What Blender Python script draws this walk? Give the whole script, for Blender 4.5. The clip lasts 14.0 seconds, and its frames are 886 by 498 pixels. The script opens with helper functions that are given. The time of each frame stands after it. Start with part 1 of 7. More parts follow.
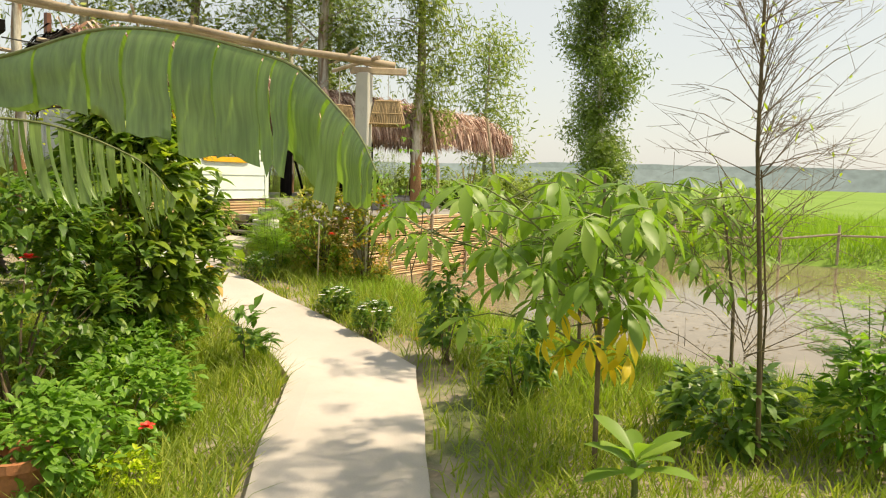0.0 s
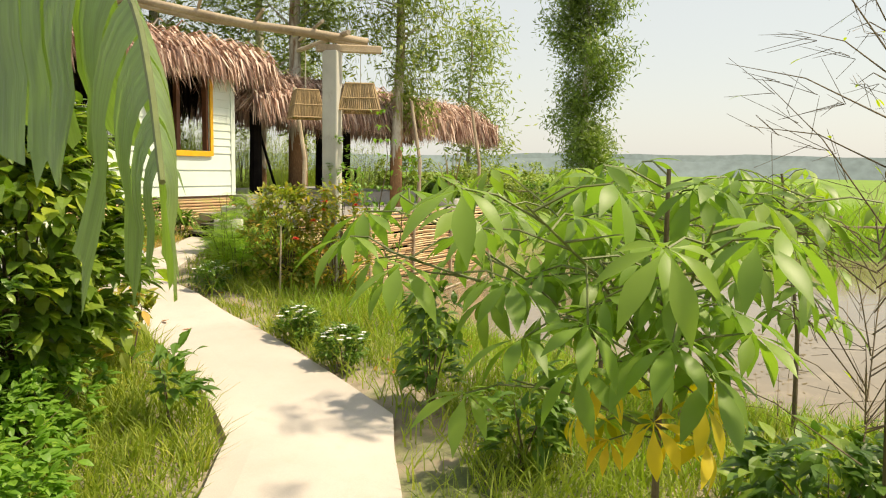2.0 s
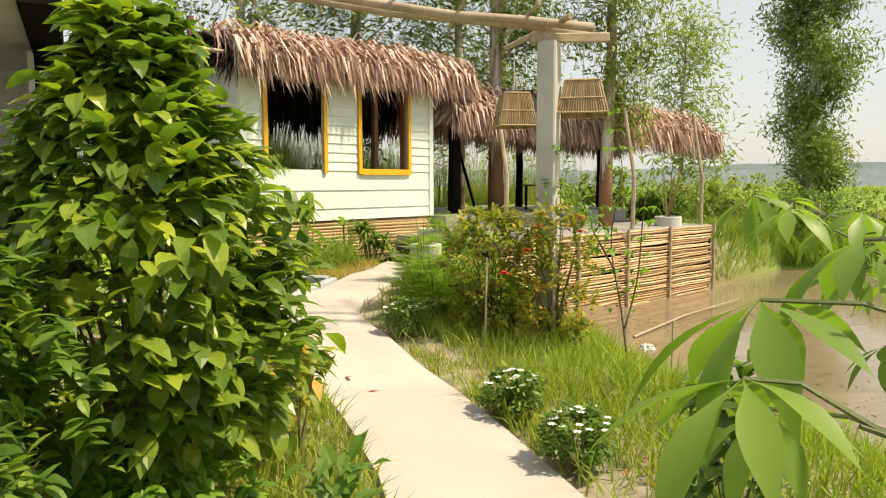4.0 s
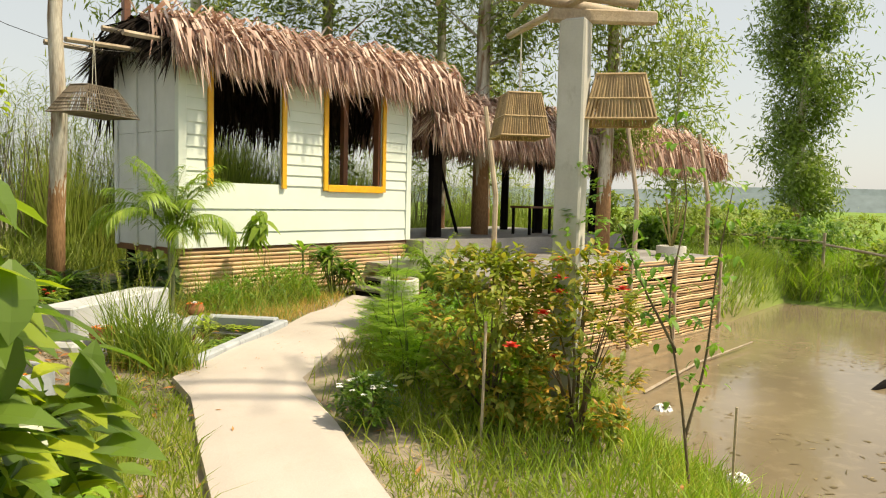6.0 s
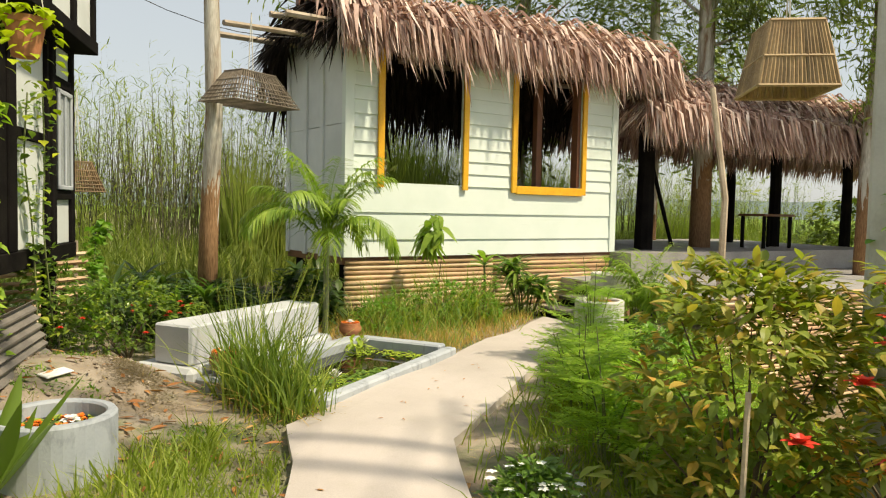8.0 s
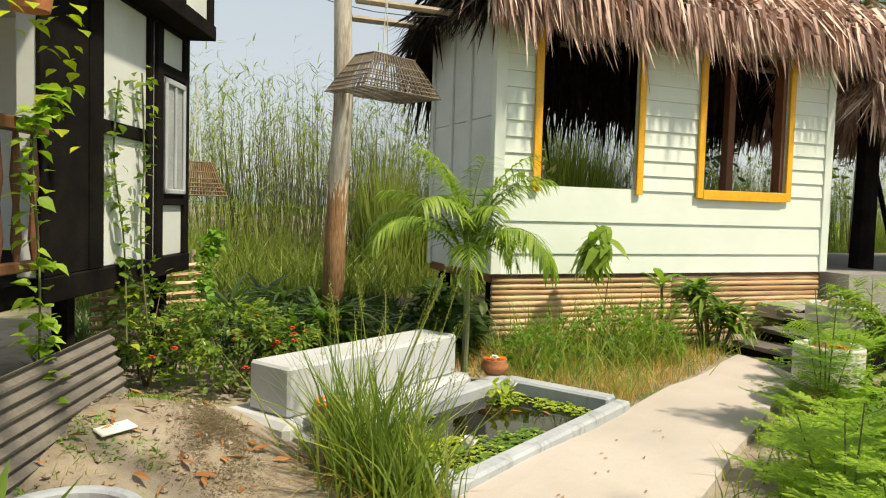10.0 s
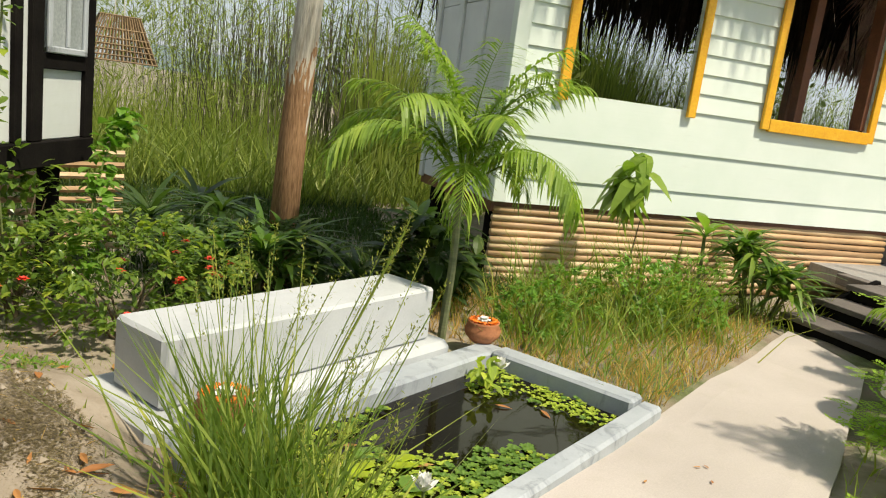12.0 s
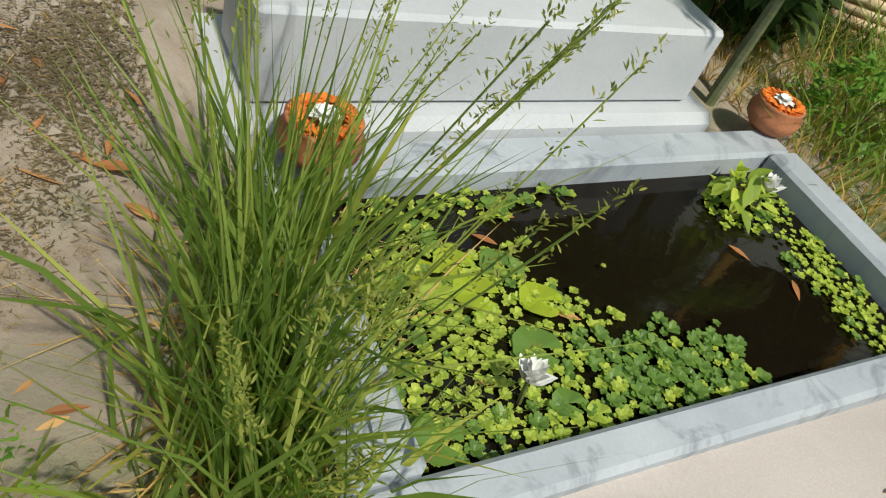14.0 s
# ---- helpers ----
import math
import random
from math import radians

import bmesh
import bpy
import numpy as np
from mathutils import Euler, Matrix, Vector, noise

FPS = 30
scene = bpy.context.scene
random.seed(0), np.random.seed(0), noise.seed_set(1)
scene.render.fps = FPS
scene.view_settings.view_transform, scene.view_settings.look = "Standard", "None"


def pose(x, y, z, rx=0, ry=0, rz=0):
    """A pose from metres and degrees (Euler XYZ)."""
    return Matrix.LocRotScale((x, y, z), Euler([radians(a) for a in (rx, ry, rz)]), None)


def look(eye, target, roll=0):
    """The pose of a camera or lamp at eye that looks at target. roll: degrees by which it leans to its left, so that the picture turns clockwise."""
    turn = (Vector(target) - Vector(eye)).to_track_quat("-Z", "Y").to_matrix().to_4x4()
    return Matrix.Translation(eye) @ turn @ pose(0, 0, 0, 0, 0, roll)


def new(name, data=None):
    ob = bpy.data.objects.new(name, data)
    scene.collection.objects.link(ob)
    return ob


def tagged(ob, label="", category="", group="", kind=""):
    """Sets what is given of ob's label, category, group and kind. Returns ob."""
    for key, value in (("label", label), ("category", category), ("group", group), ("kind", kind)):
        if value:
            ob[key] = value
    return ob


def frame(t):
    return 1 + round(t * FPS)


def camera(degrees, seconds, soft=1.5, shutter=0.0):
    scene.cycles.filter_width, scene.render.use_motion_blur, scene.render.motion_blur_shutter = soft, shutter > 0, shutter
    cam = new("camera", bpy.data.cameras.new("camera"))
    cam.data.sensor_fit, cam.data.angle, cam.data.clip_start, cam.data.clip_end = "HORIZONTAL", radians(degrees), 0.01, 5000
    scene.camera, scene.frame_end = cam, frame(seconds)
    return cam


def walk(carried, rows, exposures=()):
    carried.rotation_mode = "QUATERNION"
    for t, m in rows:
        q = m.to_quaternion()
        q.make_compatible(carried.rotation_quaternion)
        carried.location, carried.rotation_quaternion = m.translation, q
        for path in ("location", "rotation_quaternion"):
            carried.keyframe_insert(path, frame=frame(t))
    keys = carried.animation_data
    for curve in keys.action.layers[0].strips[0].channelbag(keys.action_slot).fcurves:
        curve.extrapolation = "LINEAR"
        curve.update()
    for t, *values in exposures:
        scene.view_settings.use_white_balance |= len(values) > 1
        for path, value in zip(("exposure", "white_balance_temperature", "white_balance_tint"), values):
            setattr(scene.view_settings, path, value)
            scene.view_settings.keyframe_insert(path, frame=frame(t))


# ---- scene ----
cam = camera(62.0, 14.0, 1.15)
PATH = [
    (0, (-0.228, 0.995, 1.231), (1.525, 1.937, 1.037), 1.6),
    (0.5, (-0.071, 1.088, 1.227), (1.717, 1.955, 0.999), 1.7),
    (1, (0.197, 1.221, 1.252), (1.965, 2.132, 1.038), 1.4),
    (1.5, (0.505, 1.371, 1.223), (2.247, 2.333, 1.017), 1.0),
    (2, (0.819, 1.558, 1.250), (2.592, 2.459, 1.035), 1.0),
    (2.5, (1.110, 1.701, 1.255), (2.883, 2.602, 1.044), 0.4),
    (3, (1.411, 1.949, 1.245), (3.106, 2.994, 1.056), 0.1),
    (3.5, (1.681, 2.298, 1.252), (3.211, 3.571, 1.067), -0.3),
    (3.7, (1.756, 2.409, 1.253), (3.244, 3.732, 1.066), -0.3),
    (5.8, (3.214, 3.698, 1.270), (4.706, 5.024, 1.141), 0.5),
    (6, (3.232, 3.800, 1.338), (4.760, 5.084, 1.204), 1.3),
    (6.5, (3.395, 3.928, 1.363), (4.962, 5.164, 1.225), 1.9),
    (7, (3.780, 4.310, 1.305), (5.224, 5.690, 1.187), 1.7),
    (7.5, (4.237, 4.629, 1.236), (5.465, 6.204, 1.127), 1.0),
    (8, (4.465, 4.902, 1.208), (5.586, 6.555, 1.100), 1.2),
    (8.5, (4.659, 5.284, 1.191), (5.686, 6.997, 1.082), 1.4),
    (9, (4.813, 5.633, 1.188), (5.682, 7.430, 1.072), 1.5),
    (9.2, (4.855, 5.740, 1.230), (5.666, 7.564, 1.111), 1.9),
    (11.3, (5.563, 6.786, 1.277), (6.293, 8.645, 1.163), 1.6),
    (11.5, (5.613, 7.016, 1.250), (6.386, 8.849, 1.040), 2.9),
    (12, (5.726, 7.265, 1.301), (6.471, 9.081, 0.917), 7.4),
    (12.5, (5.934, 7.571, 1.344), (6.597, 9.240, 0.464), 16.4),
    (13, (6.056, 7.877, 1.270), (6.580, 9.410, 0.098), 20.2),
    (13.5, (6.098, 8.105, 1.267), (6.426, 9.597, -0.024), 21.7),
    (14, (6.182, 8.297, 1.266), (6.378, 9.754, -0.090), 22.4),
]
walk(cam, [(t, look(eye, target, roll)) for t, eye, target, roll in PATH], [(0.0, 0.64, 8150, 8.0), (6.5, 0.52, 8000, 8.0), (8.5, 0.40, 7500, 8.0), (11.5, 0.42, 7200, 8.0), (12.3, 0.26, 6800, 8.0), (13.0, 0.06, 6350, 8.0), (14.0, -0.04, 6250, 8.0)])

# ---- world, sun and exposure ----
SUN = Vector((0.50, -0.74, 1.36)).normalized()
world = bpy.data.worlds.new("sky")
scene.world = world
world.use_nodes = True
wn = world.node_tree.nodes
sky = wn.new("ShaderNodeTexSky")
sky.sky_type = "NISHITA"
sky.sun_disc = False
sky.sun_elevation = math.asin(SUN.z)
sky.sun_rotation = math.atan2(SUN.x, SUN.y)
sky.air_density, sky.dust_density, sky.ozone_density = 1.3, 1.2, 1.0
haze = wn.new("ShaderNodeMix")  # thin even cloud that whitens the whole sky
haze.data_type = "RGBA"
haze.inputs[0].default_value = 0.70
haze.inputs[7].default_value = (5.35, 6.05, 7.2, 1)
world.node_tree.links.new(sky.outputs["Color"], haze.inputs[6])
world.node_tree.links.new(haze.outputs[2], wn["Background"].inputs["Color"])
wn["Background"].inputs["Strength"].default_value = 0.095
sun = new("sun", bpy.data.lights.new("sun", "SUN"))
sun.data.energy, sun.data.angle, sun.data.color = 4.0, radians(3.0), (1.0, 0.93, 0.80)
sun.matrix_world = look(SUN * 30, (0, 0, 0))

# ---- materials ----


class Nodes:
    """Short hand for one procedural material."""

    def __init__(self, name, rough=0.7, metal=0.0, spec=0.5):
        self.mat = bpy.data.materials.new(name)
        self.mat.use_nodes = True
        self.t = self.mat.node_tree
        self.b = self.t.nodes["Principled BSDF"]
        self.out = self.t.nodes["Material Output"]
        self.b.inputs["Roughness"].default_value = rough
        self.b.inputs["Metallic"].default_value = metal
        self.b.inputs["Specular IOR Level"].default_value = spec
        self.coord = self.t.nodes.new("ShaderNodeTexCoord").outputs["Object"]

    def link(self, a, b):
        self.t.links.new(a, b)

    def where(self, sx=1.0, sy=1.0, sz=1.0, world_space=False):
        m = self.t.nodes.new("ShaderNodeMapping")
        m.inputs["Scale"].default_value = (sx, sy, sz)
        if world_space:
            g = self.t.nodes.new("ShaderNodeNewGeometry")
            self.link(g.outputs["Position"], m.inputs["Vector"])
        else:
            self.link(self.coord, m.inputs["Vector"])
        return m.outputs["Vector"]

    def noise(self, scale, detail=4.0, vec=None, rough=0.55, dist=0.0):
        n = self.t.nodes.new("ShaderNodeTexNoise")
        n.inputs["Scale"].default_value = scale
        n.inputs["Detail"].default_value = detail
        n.inputs["Roughness"].default_value = rough
        n.inputs["Distortion"].default_value = dist
        self.link(vec if vec is not None else self.coord, n.inputs["Vector"])
        return n.outputs["Fac"]

    def ramp(self, fac, *stops):
        r = self.t.nodes.new("ShaderNodeValToRGB")
        e = r.color_ramp.elements
        while len(e) < len(stops):
            e.new(0.5)
        for k, (pos, col) in enumerate(stops):
            e[k].position, e[k].color = pos, (*col, 1)
        self.link(fac, r.inputs["Fac"])
        return r.outputs["Color"]

    def mix(self, fac, a, b, mode="MIX"):
        m = self.t.nodes.new("ShaderNodeMix")
        m.data_type, m.blend_type = "RGBA", mode
        for socket, value in ((m.inputs[0], fac), (m.inputs[6], a), (m.inputs[7], b)):
            if isinstance(value, (int, float)):
                socket.default_value = value
            elif isinstance(value, tuple):
                socket.default_value = (*value, 1)
            else:
                self.link(value, socket)
        return m.outputs[2]

    def random(self, island=False):
        if island:
            return self.t.nodes.new("ShaderNodeNewGeometry").outputs["Random Per Island"]
        return self.t.nodes.new("ShaderNodeObjectInfo").outputs["Random"]

    def color(self, c):
        if isinstance(c, tuple):
            self.b.inputs["Base Color"].default_value = (*c, 1)
        else:
            self.link(c, self.b.inputs["Base Color"])

    def bump(self, fac, strength=0.3, distance=0.01):
        n = self.t.nodes.new("ShaderNodeBump")
        n.inputs["Strength"].default_value, n.inputs["Distance"].default_value = strength, distance
        self.link(fac, n.inputs["Height"])
        self.link(n.outputs["Normal"], self.b.inputs["Normal"])
        return n

    def rough(self, fac, lo, hi):
        m = self.t.nodes.new("ShaderNodeMapRange")
        m.inputs["To Min"].default_value, m.inputs["To Max"].default_value = lo, hi
        self.link(fac, m.inputs["Value"])
        self.link(m.outputs["Result"], self.b.inputs["Roughness"])

    def thin(self, color, amount=0.35):
        """Light that passes through a leaf."""
        tr = self.t.nodes.new("ShaderNodeBsdfTranslucent")
        mx = self.t.nodes.new("ShaderNodeMixShader")
        mx.inputs[0].default_value = amount
        if isinstance(color, tuple):
            tr.inputs["Color"].default_value = (*color, 1)
        else:
            self.link(color, tr.inputs["Color"])
        self.link(self.b.outputs[0], mx.inputs[1])
        self.link(tr.outputs[0], mx.inputs[2])
        self.link(mx.outputs[0], self.out.inputs["Surface"])


def leaf_material(name, dark, mid, light, rough=0.45, glow=1.5, island=True, amount=0.35, patch=1.2):
    n = Nodes(name, rough, spec=0.4)
    dark, mid, light = ((r * 1.72, g * 1.49, b * 0.95) for r, g, b in (dark, mid, light))
    r = n.random(island)
    base = n.ramp(r, (0.0, dark), (0.55, mid), (1.0, light))
    big = n.noise(patch, 3.0, n.where(1, 1, 1, True))
    c = n.mix(n.ramp(big, (0.35, (0, 0, 0)), (0.7, (1, 1, 1))), base, mid)
    n.color(c)
    tr = n.mix(1.0, c, (1.0 * glow, 1.15 * glow, 0.55 * glow), "MULTIPLY")
    n.thin(tr, amount)
    return n.mat


def plain(name, c1, c2, scale=6.0, rough=0.6, bump=0.2, fine=60.0, metal=0.0, vary=0.0, island=False, world_space=False, stretch=(1, 1, 1), spec=0.5):
    n = Nodes(name, rough, metal, spec)
    v = n.where(*stretch, world_space)
    a = n.noise(scale, 5.0, v)
    f = n.noise(fine, 4.0, v)
    c = n.ramp(a, (0.3, c1), (0.72, c2))
    c = n.mix(0.18, c, n.ramp(f, (0.3, (0.1, 0.1, 0.1)), (0.7, (0.9, 0.9, 0.9))), "OVERLAY")
    if vary:
        r = n.random(island)
        lo, hi = 1.0 - vary, 1.0 + vary
        c = n.mix(1.0, c, n.ramp(r, (0.0, (lo, lo, lo)), (1.0, (hi, hi * 0.98, hi * 0.95))), "MULTIPLY")
    n.color(c)
    n.bump(f, bump, 0.006)
    n.rough(a, max(rough - 0.12, 0.02), min(rough + 0.12, 1.0))
    return n.mat


def path_material():
    n = Nodes("pale_cement", 0.85)
    v = n.where(1, 1, 1, True)
    big = n.noise(0.9, 5.0, v)
    mid = n.noise(7.0, 6.0, v, 0.65)
    fine = n.noise(160.0, 3.0, v)
    c = n.ramp(big, (0.3, (0.425, 0.378, 0.338)), (0.7, (0.545, 0.487, 0.443)))
    c = n.mix(n.ramp(mid, (0.55, (0, 0, 0)), (0.8, (0.55, 0.55, 0.55))), c, (0.42, 0.38, 0.31))
    c = n.mix(0.12, c, n.ramp(fine, (0.3, (0.2, 0.2, 0.2)), (0.7, (0.8, 0.8, 0.8))), "OVERLAY")
    n.color(c)
    n.bump(n.mix(0.5, mid, fine), 0.25, 0.006)
    return n.mat


def cement_render(name, c1, c2, stain, edge):
    """Trowelled cement with damp streaks."""
    n = Nodes(name, 0.85, spec=0.3)
    v = n.where(1, 1, 1, True)
    big = n.noise(2.4, 5.0, v, 0.6)
    blot = n.noise(5.5, 7.0, n.where(1.0, 1.0, 0.45, True), 0.68, 0.8)
    fine = n.noise(95.0, 3.0, v)
    c = n.ramp(big, (0.3, c1), (0.7, c2))
    c = n.mix(n.ramp(blot, (edge, (0, 0, 0)), (edge + 0.16, (0.75, 0.75, 0.75))), c, stain)
    c = n.mix(0.06, c, n.ramp(fine, (0.3, (0.2, 0.2, 0.2)), (0.7, (0.8, 0.8, 0.8))), "OVERLAY")
    n.color(c)
    n.bump(n.mix(0.35, blot, fine), 0.22, 0.006)
    n.rough(big, 0.72, 0.95)
    return n.mat


def ground_material():
    n = Nodes("garden_soil", 0.95, spec=0.2)
    v = n.where(1, 1, 1, True)
    big = n.noise(0.55, 5.0, v, 0.6)
    mid = n.noise(3.2, 6.0, v, 0.65)
    fine = n.noise(45.0, 5.0, v, 0.7)
    soil = n.ramp(mid, (0.3, (0.20, 0.155, 0.108)), (0.5, (0.345, 0.288, 0.222)), (0.75, (0.475, 0.41, 0.335)))
    green = n.ramp(fine, (0.3, (0.035, 0.06, 0.012)), (0.7, (0.11, 0.17, 0.03)))
    sep = n.t.nodes.new("ShaderNodeSeparateXYZ")
    g = n.t.nodes.new("ShaderNodeNewGeometry")
    n.link(g.outputs["Position"], sep.inputs["Vector"])
    far = n.t.nodes.new("ShaderNodeMapRange")
    far.inputs["From Min"].default_value, far.inputs["From Max"].default_value = 17.0, 24.0
    n.link(sep.outputs["X"], far.inputs["Value"])
    field = n.ramp(n.noise(0.05, 5.0, v), (0.3, (0.13, 0.23, 0.035)), (0.7, (0.20, 0.30, 0.06)))
    cover = n.ramp(n.mix(0.4, big, mid), (0.50, (0, 0, 0)), (0.60, (0.8, 0.8, 0.8)))
    c = n.mix(cover, soil, green)
    low = n.t.nodes.new("ShaderNodeMapRange")
    low.inputs["From Min"].default_value, low.inputs["From Max"].default_value = -0.85, -0.7
    low.inputs["To Min"].default_value, low.inputs["To Max"].default_value = 1.0, 0.0
    n.link(sep.outputs["Z"], low.inputs["Value"])
    c = n.mix(low.outputs["Result"], c, n.ramp(mid, (0.3, (0.19, 0.135, 0.08)), (0.7, (0.27, 0.20, 0.125))))
    c = n.mix(far.outputs["Result"], c, field)
    n.color(c)
    n.bump(n.mix(0.5, mid, fine), 0.6, 0.03)
    return n.mat


def thatch_material():
    n = Nodes("dry_palm_thatch", 0.8, spec=0.25)
    r = n.random(True)
    c = n.ramp(r, (0.0, (0.20, 0.115, 0.09)), (0.3, (0.42, 0.275, 0.225)), (0.7, (0.60, 0.44, 0.37)), (1.0, (0.80, 0.67, 0.58)))
    f = n.noise(30.0, 3.0, n.where(1, 1, 0.2, True))
    c = n.mix(0.3, c, n.ramp(f, (0.3, (0.2, 0.2, 0.2)), (0.7, (0.8, 0.8, 0.8))), "OVERLAY")
    n.color(c)
    n.thin(n.mix(1.0, c, (1.1, 0.9, 0.7), "MULTIPLY"), 0.15)
    return n.mat


def board_material(name, c1, c2):
    n = Nodes(name, 0.55, spec=0.4)
    v = n.where(1, 1, 1, True)
    a = n.noise(2.2, 5.0, v, 0.6)
    s = n.noise(14.0, 4.0, n.where(0.25, 0.25, 3.0, True))
    c = n.ramp(a, (0.3, c1), (0.7, c2))
    c = n.mix(n.ramp(s, (0.62, (0, 0, 0)), (0.85, (0.3, 0.3, 0.3))), c, (0.50, 0.53, 0.46))
    n.color(c)
    n.bump(s, 0.15, 0.004)
    return n.mat


def bamboo_material():
    n = Nodes("split_bamboo", 0.5, spec=0.45)
    r = n.random(False)
    c = n.ramp(r, (0.0, (0.38, 0.235, 0.12)), (0.5, (0.58, 0.385, 0.215)), (1.0, (0.72, 0.53, 0.33)))
    a = n.noise(5.0, 4.0, n.where(0.6, 6, 6))
    c = n.mix(0.4, c, n.ramp(a, (0.3, (0.15, 0.12, 0.1)), (0.7, (0.85, 0.85, 0.8))), "OVERLAY")
    n.color(c)
    n.bump(a, 0.2, 0.004)
    return n.mat


def bark_material():
    n = Nodes("gum_bark", 0.85, spec=0.2)
    v = n.where(3, 3, 0.55)
    a = n.noise(2.2, 5.0, v, 0.6, 0.6)
    f = n.noise(25.0, 4.0, n.where(4, 4, 0.5))
    c = n.ramp(a, (0.35, (0.22, 0.125, 0.07)), (0.48, (0.42, 0.37, 0.30)), (0.60, (0.60, 0.57, 0.50)))
    c = n.mix(0.35, c, n.ramp(f, (0.3, (0.2, 0.2, 0.2)), (0.7, (0.8, 0.8, 0.8))), "OVERLAY")
    sep = n.t.nodes.new("ShaderNodeSeparateXYZ")
    n.link(n.coord, sep.inputs["Vector"])
    foot = n.t.nodes.new("ShaderNodeMapRange")
    foot.inputs["From Min"].default_value, foot.inputs["From Max"].default_value = 0.6, 2.6
    foot.inputs["To Min"].default_value, foot.inputs["To Max"].default_value = 0.70, 0.24
    n.link(sep.outputs["Z"], foot.inputs["Value"])
    peel = n.noise(1.6, 5.0, n.where(5, 5, 0.8), 0.6, 0.8)
    sub = n.t.nodes.new("ShaderNodeMath")
    sub.operation = "LESS_THAN"
    n.link(peel, sub.inputs[0])
    n.link(foot.outputs["Result"], sub.inputs[1])
    c = n.mix(sub.outputs[0], c, n.ramp(f, (0.3, (0.17, 0.09, 0.045)), (0.7, (0.40, 0.235, 0.125))))
    n.color(c)
    n.bump(f, 0.5, 0.01)
    return n.mat


def water_material(name, color, rough, wave, weight):
    n = Nodes(name, rough, spec=0.5)
    v = n.where(1, 1, 1, True)
    a = n.noise(0.35, 5.0, v, 0.6)
    c = n.mix(n.ramp(a, (0.40, (0, 0, 0)), (0.62, (1, 1, 1))), color, tuple(k * weight for k in color))
    silt = n.noise(2.6, 7.0, v, 0.7, 0.5)
    c = n.mix(n.ramp(silt, (0.5, (0, 0, 0)), (0.72, (0.5, 0.5, 0.5))), c, tuple(k * 1.5 for k in color))
    n.color(c)
    n.b.inputs["IOR"].default_value = 1.33
    n.bump(n.noise(wave * 3, 5.0, v), 0.12, 0.01)
    return n.mat


def banana_material():
    n = Nodes("banana_leaf_green", 0.34, spec=0.55)
    uv = n.t.nodes.new("ShaderNodeUVMap").outputs["UV"]
    m = n.t.nodes.new("ShaderNodeMapping")
    m.inputs["Scale"].default_value = (60.0, 1.0, 1.0)
    n.link(uv, m.inputs["Vector"])
    s = n.noise(2.0, 3.0, m.outputs["Vector"])
    a = n.noise(3.0, 4.0)
    c = n.ramp(a, (0.3, (0.145, 0.225, 0.07)), (0.7, (0.225, 0.31, 0.105)))
    c = n.mix(0.5, c, n.ramp(s, (0.35, (0.3, 0.3, 0.3)), (0.65, (0.7, 0.7, 0.7))), "OVERLAY")
    n.color(c)
    n.bump(s, 0.5, 0.006)
    n.thin(n.mix(1.0, c, (1.4, 1.7, 0.6), "MULTIPLY"), 0.3)
    return n.mat


